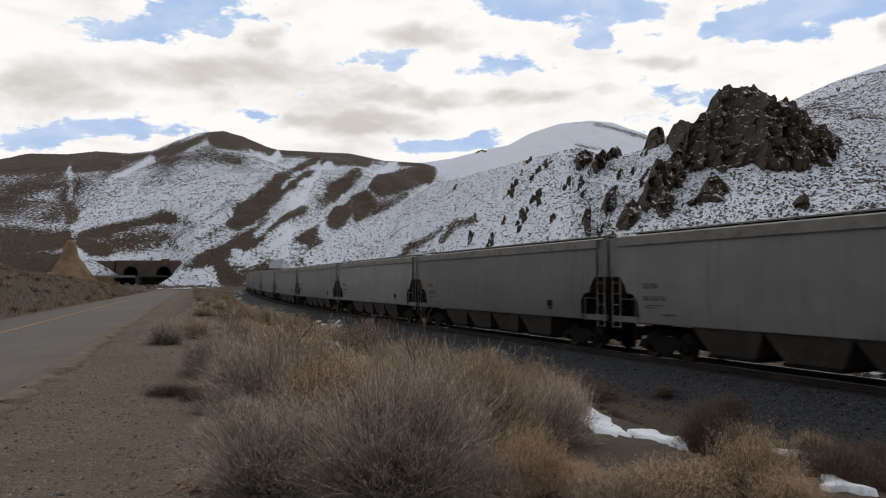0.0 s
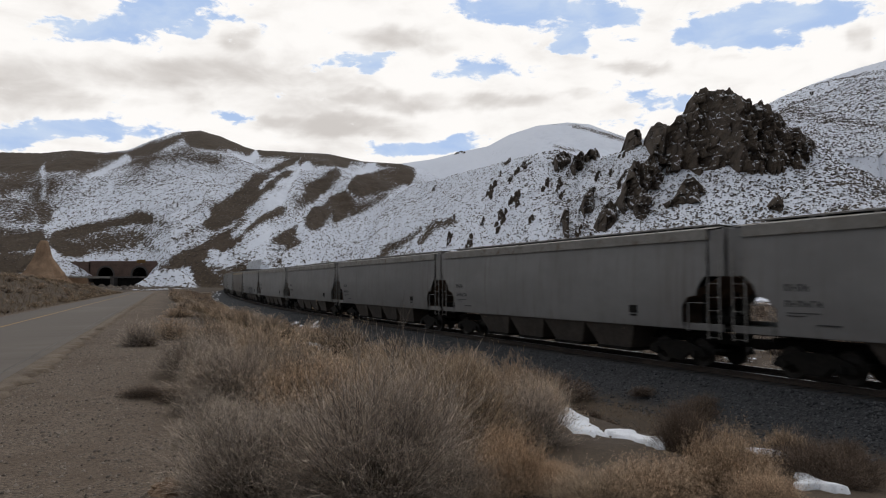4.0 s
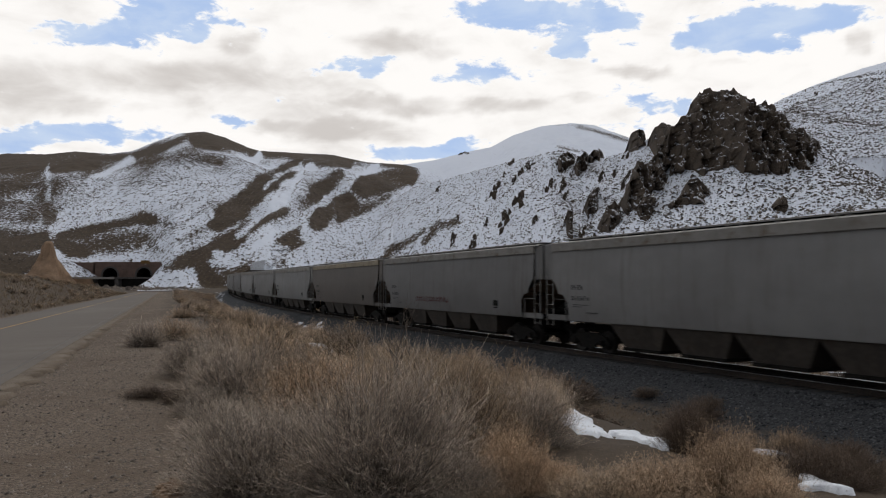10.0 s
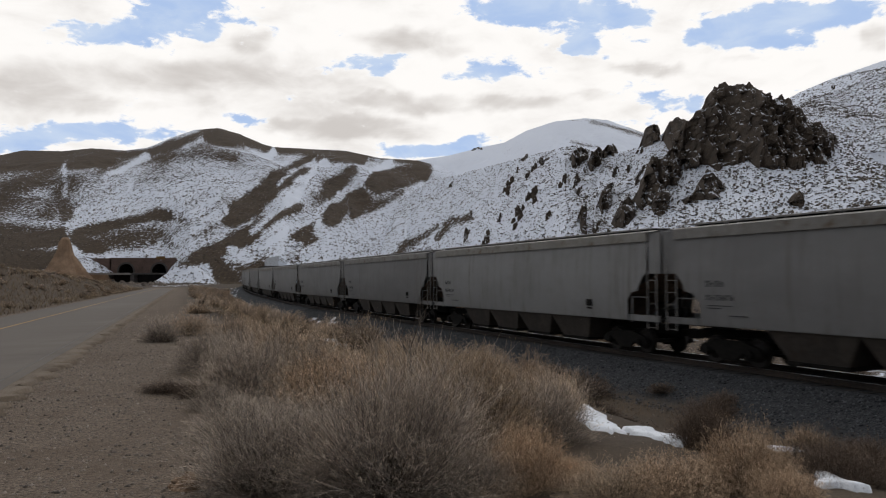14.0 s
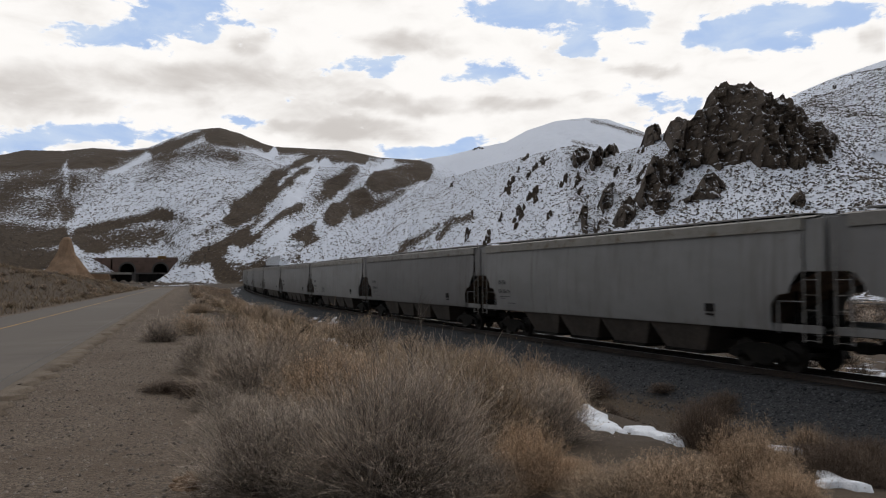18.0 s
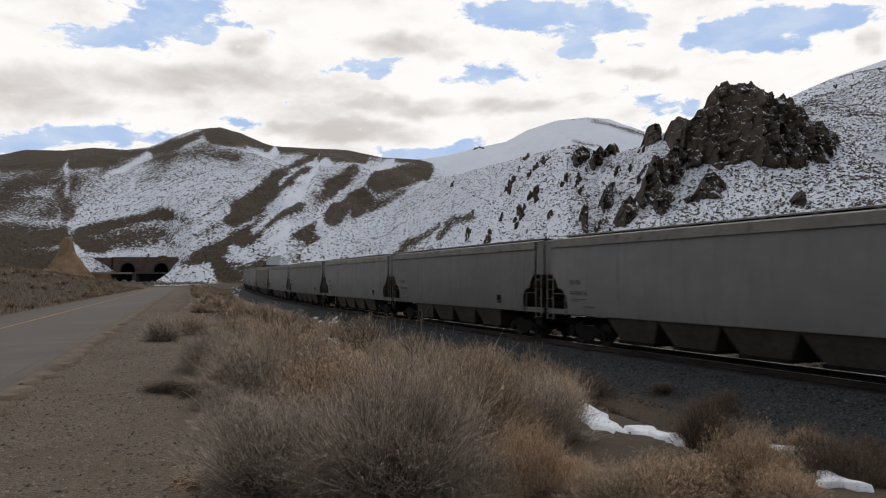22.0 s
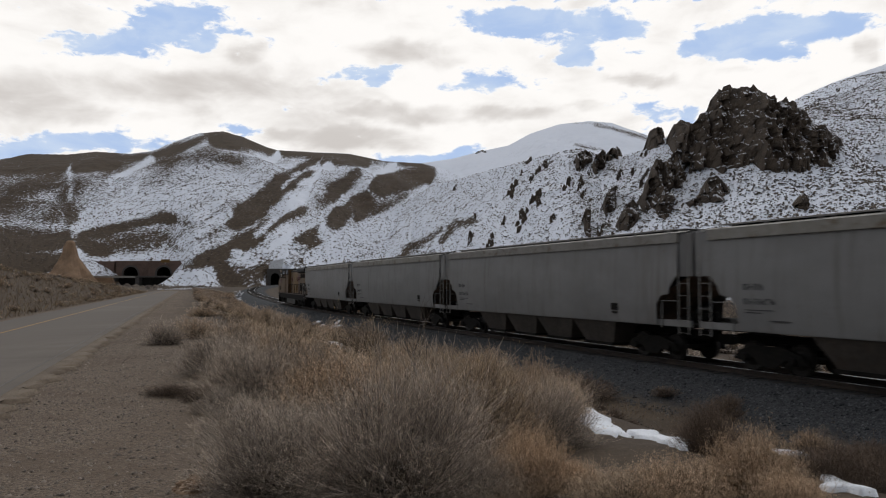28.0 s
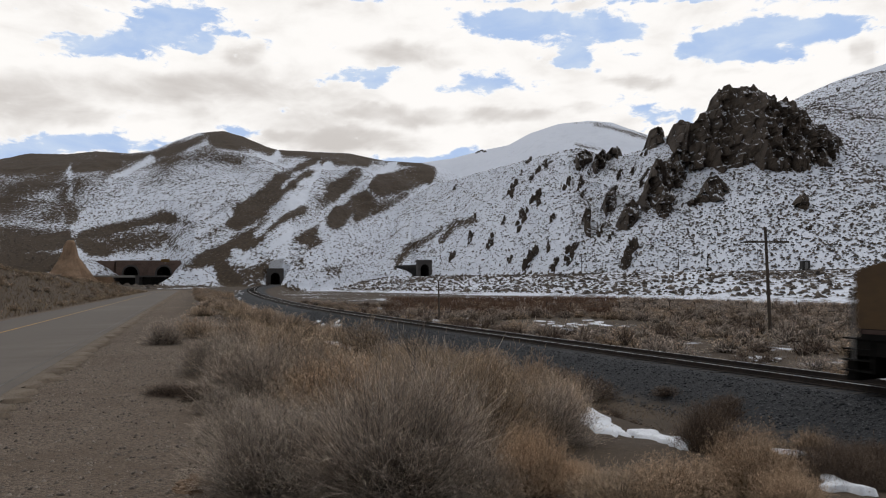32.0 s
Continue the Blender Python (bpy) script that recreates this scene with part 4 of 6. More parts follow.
def engine():
    e = tagged(new("locomotive"), "grimy faded yellow diesel locomotive with grey roof", "locomotive")
    part("frame", box(box(B(), -10.3, 10.25, -1.5, 1.5, 1.25, 1.55, 0.02), -10.5, 10.3, -1.45, 1.45, 0.85, 1.27), M_BLACK, e)
    tank = prism(B(), [(-3.6, 1.27), (3.4, 1.27), (3.4, 0.55), (3.0, 0.26), (-3.2, 0.26), (-3.6, 0.55)], -1.4, 1.4)
    part("fuel_tank", tank, M_TANK, e, "dark grey fuel tank between the trucks")
    # wide cab with its slanted nose, and the cabinet behind it
    outline = [(-10.3, 1.55), (-10.35, 2.95), (-10.15, 3.1), (-8.95, 3.42), (-8.55, 4.38), (-8.2, 4.5), (-4.4, 4.5), (-4.4, 1.55)]
    part("cab", prism(B(), outline, -1.52, 1.52), M_CABTAN, e, "wide tan-yellow cab with a slanted nose")
    part("cabinet", box(B(), -4.42, -2.0, -1.46, 1.46, 1.55, 4.45, 0.04), M_CABTAN, e)
    part("cab_roof", prism(B(), [(-8.25, 4.5), (-4.3, 4.5), (-4.3, 4.64), (-7.9, 4.64)], -1.54, 1.54), M_GREYROOF, e)
    part("visor", prism(B(), [(-8.95, 4.30), (-8.2, 4.56), (-8.2, 4.62), (-8.95, 4.36)], -1.58, 1.58), M_LIP, e, "pale sun visor over the windscreen")
    part("windscreen", prism(B(), [(-8.97, 3.48), (-8.62, 4.3), (-8.6, 4.3), (-8.93, 3.48)], -1.25, 1.25), M_GLASS, e)
    part("cabinet_roof", prism(B(), [(-4.4, 4.45), (-2.0, 4.45), (-2.1, 4.6), (-4.4, 4.6)], -1.48, 1.48), M_GREYROOF, e)
    for s in (1, -1):
        part("sill_stripe", box(B(), -10.2, 10.2, *sorted((s * 1.5, s * 1.512)), 1.42, 1.53), M_STRIPE, e, "dull red and white sill stripe")
        part("cab_band", box(B(), -7.35, -4.4, *sorted((s * 1.51, s * 1.53)), 3.82, 4.5), M_GREYROOF, e, "grey upper band")
        part("cabinet_band", box(B(), -4.4, -2.0, *sorted((s * 1.45, s * 1.475)), 3.82, 4.45), M_GREYROOF, e, "grey upper band")
        for x, w, z0, z1, y in ((-8.4, 0.85, 3.5, 4.12, 1.535), (-5.75, 0.55, 3.92, 4.36, 1.545), (-5.0, 0.5, 3.92, 4.36, 1.545), (-3.35, 0.85, 3.88, 4.34, 1.49)):
            win = part("window", box(B(), x, x + w, *sorted((s * (y - 0.04), s * y)), z0, z1, 0.01), M_GLASS, e, "dark cab side opening")
            rim = B()
            for a, b, c, d in ((x - 0.05, x + w + 0.05, z0 - 0.05, z0), (x - 0.05, x + w + 0.05, z1, z1 + 0.05), (x - 0.05, x, z0, z1), (x + w, x + w + 0.05, z0, z1)):
                box(rim, a, b, *sorted((s * (y - 0.03), s * (y + 0.012))), c, d)
            part("window_frame", rim, M_BLACK, win)
        part("mirror", box(B(), -7.35, -7.15, *sorted((s * 1.55, s * 1.66)), 3.6, 3.95, 0.02), M_LIP, e, "pale wing mirror")
        ledge = box(B(), -7.3, -3.6, *sorted((s * 1.5, s * 1.60)), 3.40, 3.46)
        for x in (-6.6, -5.6, -4.6):
            box(ledge, x, x + 0.06, *sorted((s * 1.5, s * 1.58)), 3.46, 3.85)
        part("ledge", ledge, M_BLACK, e)
        part("cab_door", box(B(), -4.3, -3.5, *sorted((s * 1.455, s * 1.475)), 1.75, 3.3, 0.01), M_CABTAN, e)
        part("louvre_panel", box(B(), -3.3, -2.5, *sorted((s * 1.455, s * 1.475)), 1.95, 3.2, 0.01), M_RUST, e, "brown grille panel")
        for i in range(4):
            part("number_bar", box(B(), -8.65 + i * 0.36, -8.40 + i * 0.36, *sorted((s * 1.52, s * 1.532)), 2.85, 3.22), M_RED, e, "plain dark red bar")
        for x in (-9.1, -8.45):
            part("hatch", box(B(), x, x + 0.35, *sorted((s * 1.52, s * 1.536)), 1.85, 2.4, 0.01), M_BLACK, e)
        part("side_handle", box(B(), -9.2, -7.2, *sorted((s * 1.52, s * 1.56)), 2.58, 2.62), M_RUST, e)
    # hood: tan, faded yellow doors, bleached panel
    for x0, x1, mt in ((-2.0, 0.0, M_CABTAN), (0.0, 3.3, M_FADED), (3.3, 5.3, M_PINK)):
        part("hood", box(B(), x0, x1, -1.1, 1.1, 1.55, 4.12, 0.04), mt, e)
        part("hood_roof", prism(B(), [(x0, 4.12), (x1, 4.12), (x1, 4.34), (x0, 4.34)], -1.12, 1.12), M_GREYROOF, e)
    for s in (1, -1):
        part("roof_snow", box(B(), 0.0, 4.2, *sorted((s * 0.75, s * 1.13)), 4.335, 4.37, 0.01), M_LIP, e, "pale edge strip along the hood roof")
        for i in range(5):
            x = 0.08 + i * 0.64
            part("hood_door", box(B(), x, x + 0.58, *sorted((s * 1.10, s * 1.125)), 1.75, 3.95, 0.01), M_FADED, e, "faded yellow hood door")
        for x0, n in ((-1.2, 2), (2.75, 5)):
            for i in range(n):
                x = x0 + i * 0.58
                glyph = box(B(), x, x + 0.13, *sorted((s * 1.11, s * 1.14)), 2.98, 3.55)
                if i % 2 == 0:
                    box(glyph, x + 0.12, x + 0.42, *sorted((s * 1.112, s * 1.138)), 3.43, 3.55)
                if (i + n) % 3:
                    box(glyph, x + 0.30, x + 0.43, *sorted((s * 1.11, s * 1.14)), 2.98 + 0.22 * (i % 2), 3.44)
                part("letter_shape", glyph, M_RED, e, "faded red letter-like shape")
    # radiator end
    part("radiator_body", box(B(), 5.3, 10.15, -1.15, 1.15, 1.55, 4.0, 0.05), M_CABTAN, e)
    rad = B()

    def ring(x):
        return [(x, -1.15, 3.92), (x, -1.52, 4.12), (x, -1.52, 4.42), (x, -1.25, 4.60), (x, 1.25, 4.60), (x, 1.52, 4.42), (x, 1.52, 4.12), (x, 1.15, 3.92)]

    sheet(rad, [ring(4.9), ring(9.95)])
    for x in (4.9, 9.95):
        rad.faces.new([rad.verts.new(p) for p in ring(x)])
    bmesh.ops.recalc_face_normals(rad, faces=rad.faces[:])
    part("radiator", rad, M_GREYROOF, e, "flared grey radiator housing")
    for s in (1, -1):
        for x in (5.6, 7.1):
            lou = part("radiator_opening", box(B(), x, x + 1.35, *sorted((s * 1.13, s * 1.165)), 3.38, 3.86, 0.01), M_NEARBLACK, e, "dark radiator opening")
            for i in range(6):
                part("slat", box(B(), x, x + 1.35, *sorted((s * 1.15, s * 1.185)), 3.41 + i * 0.078, 3.44 + i * 0.078), M_BLACK, lou)
        for x, w in ((5.45, 0.55), (6.1, 0.5), (6.9, 0.75), (7.9, 0.45), (8.55, 0.45), (9.2, 0.4)):
            part("grille_door", box(B(), x, x + w, *sorted((s * 1.15, s * 1.18)), 1.85, 2.8, 0.01), M_NEARBLACK if w != 0.75 else M_GREYROOF, e, "dark engine-room grille")
        for x in (-7.1, 7.1):
            out = [(-2.4, 0.42), (-2.2, 0.95), (-1.2, 1.12), (1.2, 1.12), (2.2, 0.95), (2.4, 0.42), (1.6, 0.24), (0.9, 0.42), (0.4, 0.24), (-0.4, 0.24), (-0.9, 0.42), (-1.6, 0.24)]
            frame_ob = part("side_frame", prism(B(), [(x + a, b) for a, b in out], s * 0.98, s * 1.22), M_BLACK, e)
            for dx in (-2.0, 0, 2.0):
                part("journal_box", box(B(), x + dx - 0.22, x + dx + 0.22, *sorted((s * 1.2, s * 1.32)), 0.38, 0.78, 0.04), M_BLACK, frame_ob)
            for dx in (-1.0, 1.0):
                part("spring", rod(B(), (x + dx, s * 1.27, 0.5), (x + dx, s * 1.27, 0.95), 0.1, 8), M_BLACK, frame_ob)
        part("air_tank", rod(B(), (3.7, s * 1.15, 0.85), (4.7, s * 1.15, 0.85), 0.2, 10), M_TANK, e)
        rail = B()
        for x in np.arange(-1.8, 9.8, 1.25):
            rod(rail, (x, s * 1.46, 1.5), (x, s * 1.46, 2.6), 0.028, 5)
        rod(rail, (-2.0, s * 1.46, 2.6), (9.4, s * 1.46, 2.6), 0.024, 5)
        part("hand_rail", rail, M_BLACK, e)
        for x in (-10.45, 10.0):
            q = math.copysign(1, x)
            st = rod(B(), (x, s * 1.48, 0.7), (x, s * 1.48, 2.6), 0.03, 5)
            rod(st, (x, s * 1.48, 2.6), (x - q * 0.5, s * 1.48, 2.6), 0.03, 5)
            rod(st, (x - q * 1.0, s * 1.48, 1.5), (x - q * 0.5, s * 1.48, 2.6), 0.03, 5)
            part("grab_rail", st, M_WHITE, e, "pale painted grab rail")
            well = part("step_well", box(B(), *sorted((x - q * 0.55, x - q * 0.5)), *sorted((s * 1.05, s * 1.5)), 0.4, 1.5), M_BLACK, e)
            for i in range(4):
                part("step", box(B(), *sorted((x - q * 0.5, x + q * 0.35)), *sorted((s * 1.05, s * 1.5)), 0.42 + i * 0.28, 0.46 + i * 0.28), M_BLACK, well)
    part("exhaust_box", box(B(), 4.1, 5.1, -0.55, 0.55, 4.3, 4.72, 0.04), M_BLACK, e)
    horn = box(B(), 2.55, 2.7, -0.05, 0.05, 4.3, 4.55)
    for y in (-0.14, 0.0, 0.14):
        rod(horn, (2.4, y, 4.58), (2.9, y, 4.58), 0.05, 7, 0.09)
    part("horn", horn, M_BLACK, e, "black roof horn")
    for x in (-10.8, 10.3):
        q = math.copysign(1, x)
        part("plow", prism(B(), [(x - q * 0.35, 0.18), (x - q * 0.02, 0.18), (x - q * 0.08, 0.95), (x - q * 0.35, 0.95)], -1.4, 1.4), M_BLACK, e)
        part("coupler", box(B(), *sorted((x - q * 0.1, x + q * 0.3)), -0.16, 0.16, 0.7, 1.0, 0.04), M_BLACK, e)
        for y0, y1 in ((-1.3, -0.5), (0.5, 1.3)):
            rl = rod(B(), (x - q * 0.25, y0, 1.3), (x - q * 0.25, y0, 2.45), 0.025, 5)
            rod(rl, (x - q * 0.25, y1, 1.3), (x - q * 0.25, y1, 2.45), 0.025, 5)
            rod(rl, (x - q * 0.25, y0, 2.45), (x - q * 0.25, y1, 2.45), 0.025, 5)
            part("end_rail", rl, M_BLACK, e)
    for x in (-9.1, -7.1, -5.1, 5.1, 7.1, 9.1):
        ob = part("wheelset", WHEELSET, None, e)
        ob.location = (x, 0, 0.53)
        ob.scale = (1.15, 1, 1.15)
    return e


loco = engine()

# ---- crag, outcrops and scrub on the slopes ----
def rock_material(name, a, b, snow):
    m, g = material(name)
    p = place(g)
    n1, n2 = g.noise(p, 0.22, 6.0, 0.65), g.noise(p, 1.4, 5.0, 0.65)
    c = g.mix(g.ramp(n1, 0.35, 0.65), a, b)
    c = g.mix(g.math("MULTIPLY", g.ramp(n2, 0.5, 0.72), 0.6), c, tuple(v * 0.45 for v in a))
    if snow:
        up = g.node("ShaderNodeSeparateXYZ", (0, g.node("ShaderNodeNewGeometry").outputs["Normal"])).outputs[2]
        lie = g.math("ADD", up, g.math("MULTIPLY", g.math("SUBTRACT", n2, 0.5), 1.0))
        lie = g.math("ADD", lie, g.math("MULTIPLY", g.math("SUBTRACT", g.noise(p, 0.30, 6.0, 0.7), 0.5), 2.6))
        c = g.mix(g.math("MULTIPLY", g.ramp(lie, 0.62, 0.86), 0.75), c, (0.72, 0.74, 0.79))
    finish(g, c, 0.9, g.math("ADD", n1, n2), 0.9, 0.5, 0.0, 0.3)
    return m


M_ROCK = rock_material("dark_basalt", (0.060, 0.046, 0.036), (0.098, 0.074, 0.054), True)
M_TANROCK = rock_material("tan_soil_rock", (0.31, 0.20, 0.125), (0.23, 0.15, 0.095), False)


def rock_mesh(w, h, seed, mat, detail=4, spire=0.5):
    """A craggy block w wide and h high over its base, broken into steps and clefts."""
    bm = B()
    bmesh.ops.create_icosphere(bm, subdivisions=detail, radius=1.0)
    r = random.Random(seed)
    off = Vector((r.uniform(0, 90), r.uniform(0, 90), r.uniform(0, 90)))
    lean = r.uniform(-0.08, 0.22)
    for v in bm.verts:
        c = v.co.copy()
        if c.z < 0:      # the foot spreads instead of tucking under
            flat = math.hypot(c.x, c.y)
            grow = (1.0 + 0.25 * -c.z) / max(flat, 0.25)
            c.x, c.y = c.x * grow, c.y * grow
        q = Vector((c.x * w * 0.5, c.y * w * 0.45, c.z * h * 0.5))
        k = 1.0 + 0.30 * noise.noise(q * (2.2 / w) + off) + 0.20 * noise.noise(Vector((q.x, q.y, q.z * 0.35)) * (6.0 / w) + off)
        cell = noise.cell(Vector((q.x, q.y, q.z * 0.4)) * (4.5 / w) + off)
        k += 0.22 * (cell - 0.5) + 0.08 * noise.noise(q * (14.0 / w) + off)
        top = 0.5 + 0.5 * c.z
        taper = 1.0 - spire * max(0.0, top - 0.35)
        v.co = Vector((c.x * w * 0.5 * k * taper + lean * w * top, c.y * w * 0.45 * k * taper, (1.0 - 1.28 * (1 - top) ** 1.5) * h * (0.9 + 0.16 * (cell - 0.5) + 0.1 * noise.noise(q * (5.0 / w) + off))))
    me = bpy.data.meshes.new("rock")
    bm.to_mesh(me)
    bm.free()
    me.materials.append(mat)
    return me


CRAG = [
    [340, 153, 220, 351, 153, 232, 362, 153, 238, 367, 150, 252, 379, 150, 267, 394, 154, 268, 411, 159, 269, 428, 156, 267, 440, 146, 258, 458, 138, 252, 471, 133, 252, 484, 123, 244, 496, 123, 230, 506, 128, 220, 522, 158, 212, 537, 173, 202, 548, 182, 191],
    [278, 178, 195, 283, 179, 210, 291, 183, 213, 298, 188, 212, 303, 193, 201],
    [309, 179, 202, 315, 175, 215, 325, 173, 221, 333, 170, 221, 341, 166, 219],
    [268, 94, 115, 275, 92, 128, 282, 97, 151, 290, 102, 166, 297, 107, 165, 305, 118, 169, 315, 123, 177, 325, 137, 183, 335, 155, 182],
    [289, 86, 107, 299, 86, 121, 309, 90, 124, 314, 99, 120],
    [330, 100, 110, 344, 102, 116, 354, 105, 126, 361, 105, 146, 371, 106, 148, 381, 110, 142, 389, 116, 123],
    [478, 96, 104, 484, 94, 115, 491, 94, 119, 500, 97, 109],
    [234, 69, 76, 241, 70, 94, 250, 72, 110, 258, 76, 113, 266, 87, 104],
    [217, 90, 104, 223, 91, 123, 230, 96, 128, 237, 110, 133],
    [190, 66, 84, 195, 66, 103, 202, 68, 99],
    [179, 150, 173, 187, 150, 178, 195, 159, 180, 203, 164, 176],
    [203, 148, 157, 209, 148, 173, 217, 153, 181, 223, 164, 178],
    [222, 165, 174, 229, 166, 183, 237, 172, 184, 243, 175, 179],
]
OUTCROPS = [
    91, 116, 9, 27, 116, 163, 9, 9, 125, 106, 12, 22, 134, 150, 12, 15, 140, 161, 14, 7,
    118, 136, 5, 12, 167, 126, 6, 20, 184, 123, 6, 20, 189, 116, 4, 11, 239, 141, 7, 15,
    101, 69, 11, 37, 147, 81, 6, 14, 211, 62, 6, 21, 273, 173, 8, 9, 54, 178, 13, 4,
    340, 150, 10, 20, 268, 131, 6, 20, 256, 146, 5, 11,
]
SMALL_OUTCROPS = [
    81, 79, 4, 11, 34, 52, 6, 20, 61, 45, 8, 24, 42, 87, 5, 8, 115, 18, 11, 29,
    140, 40, 5, 20, 169, 23, 14, 34, 147, 15, 8, 20, 247, 20, 16, 37, 494, 69, 7, 8,
    15, 126, 4, 7, 225, 57, 6, 15, 197, 146, 4, 9, 539, 262, 6, 5, 106, 146, 4, 9,
    276, 146, 6, 12, 10, 27, 8, 15, 88, 27, 6, 12,
]
crag = tagged(new("crag"), "dark brown jagged rock crag with snow on its ledges", "rock")


def cliff(line, seed):
    """A rock mass with a broken upright face and a blunt back. line: bearing, rise of the foot and of the top, in thousandths."""
    b = np.array(line, float).reshape(-1, 3)
    foot = [on_slope(u, e) for u, e, _ in b]
    dist = float(np.median([p.y for p in foot]))
    u = np.arange(b[0, 0], b[-1, 0], 0.45 / dist * 1000)
    yf = np.interp(u, b[:, 0], np.clip([p.y for p in foot], dist - 14, dist + 14))
    share = (u - u[0]) / (u[-1] - u[0])
    end = np.clip(np.minimum(share, 1 - share) * 6, 0, 1)
    rows, n, off = [], 64, Vector((seed * 7.3, seed * 3.1, 0))
    jag = np.array([noise.cell(Vector((v * dist / 1000 * 0.42, seed, 0))) * 2.0 - 1.0 + 2.2 * noise.noise(Vector((v * dist / 1000 * 0.35, seed * 2, 4.0))) + 1.2 * noise.noise(Vector((v * dist / 1000 * 1.1, seed, 7.0))) for v in u])
    jag = jag * min(1.0, (b[:, 2] - b[:, 1]).max() / 45)
    low = np.array([ground_at(v * y / 1000, y) for v, y in zip(u, yf)]) - 2.5
    tall = np.interp(u, b[:, 0], b[:, 2] - b[:, 1]) / 1000 * dist + 2.5
    deep = np.minimum(0.42 * tall, 13) * (0.35 + 0.65 * end)
    top = EYE + np.interp(u, b[:, 0], b[:, 2]) / 1000 * (yf + deep) + jag * 0.5 + 1.0
    # both ends turn back into the hill
    yf = yf + 7.0 * (1 - end) ** 2
    for j in range(n + 14):
        t = min(1.0, j / n)
        row = []
        for i, v in enumerate(u):
            z = low[i] + (top[i] - low[i]) * t
            y = yf[i] + deep[i] * t ** 1.4
            x = v * y / 1000
            if j > n:      # the back falls away behind the brink
                k = (j - n) / 14
                y += 16 * k
                z -= (top[i] - low[i]) * 0.9 * k ** 2 + 1.0 * k
            q = Vector((x, z * 0.42, y * 0.3)) + off
            rib = 1 - abs(noise.noise(q * 0.16)) * 2.2
            crack = abs(noise.noise(q * 0.42 + off)) 
            block = noise.cell(Vector((x * 0.36 + 0.5 * noise.noise(q * 0.3), z * 0.22, seed)))
            relief = 3.2 * rib + 3.0 * (block - 0.5) - 1.4 * max(0.0, 0.22 - crack) / 0.22 + 0.9 * noise.noise(q * 0.9) + 0.35 * noise.noise(Vector((x, z, y)) * 1.1)
            size = min(1.0, (top[i] - low[i]) / 10)
            y -= relief * size * min(1.0, (1 - t) * 4 + 0.35)
            z += 0.7 * size * noise.noise(Vector((x * 0.7, z * 0.5, seed)))
            row.append((x, y, z))
        rows.append(row)
    nu = len(u)
    return mesh("rock", [p for row in rows for p in row], [(j * nu + i, j * nu + i + 1, (j + 1) * nu + i + 1, (j + 1) * nu + i) for j in range(len(rows) - 1) for i in range(nu - 1)], (M_ROCK,))


for i, line in enumerate(CRAG):
    new("rock", cliff(line, 1.7 + i)).parent = crag
for i, (u, e, w, h) in enumerate(np.array(OUTCROPS + SMALL_OUTCROPS, float).reshape(-1, 4)):
    # each outcrop is a rib of broken blocks climbing the slope
    n = max(5, min(10, round(h / w * 3.2)))
    rib = tagged(new("rock_outcrop"), "dark broken rock rib standing out of the snowy slope", "rock", "rock outcrops on the slope")
    r = random.Random(900 + i)
    for j in range(n):
        at = on_slope(u + 0.30 * h * j / n + r.uniform(-0.45, 0.45) * w, e + h * 0.8 * j / n)
        sz = w / 1000 * at.y * r.uniform(0.25, 0.75)
        ob = part("block", rock_mesh(sz, min(sz * r.uniform(1.1, 2.6), h / 1000 * at.y * 0.6), 70 + 7 * i + j, M_ROCK, 3, 0.5), None, rib)
        ob.location = at + Vector((0, sz * 0.2, -0.12 * sz))


def pinnacle(profile, seed, mat):
    """A weathered spire turned from a profile of radius and height, then broken up."""
    off = Vector((seed, 3.1 * seed, 0))
    n, vs = 40, []
    for r0, z in profile:
        for i in range(n):
            a = 6.2832 * i / n
            d = Vector((math.cos(a), math.sin(a), 0))
            k = 1 + 0.28 * noise.noise(d * 1.3 + Vector((0, 0, z * 0.09)) + off) + 0.20 * noise.noise(d * 4 + Vector((0, 0, z * 0.2)) + off) + 0.08 * noise.noise(d * 11 + Vector((0, 0, z * 0.6)) + off)
            vs.append(d * r0 * k + Vector((0, 0, z + 0.5 * noise.noise(d * 3 + off))))
    fs = [(j * n + i, j * n + (i + 1) % n, (j + 1) * n + (i + 1) % n, (j + 1) * n + i) for j in range(len(profile) - 1) for i in range(n)]
    fs.append(tuple((len(profile) - 1) * n + i for i in range(n)))
    return mesh("rock_pinnacle", vs, fs, (mat,), True)


prof = [(float(np.interp(z, [0, 4, 9, 14, 18, 22, 25, 26], [17, 12.5, 8.5, 5.6, 3.8, 2.9, 1.9, 0.6])), z) for z in np.arange(0, 26.1, 0.8)]
spire = tagged(new("rock_pinnacle", pinnacle(prof, 3.0, M_TANROCK)), "tan earthy rock pinnacle with a broad talus foot", "rock")
spire.location = (-200, 397, ground_at(-200, 385) - 1.0)


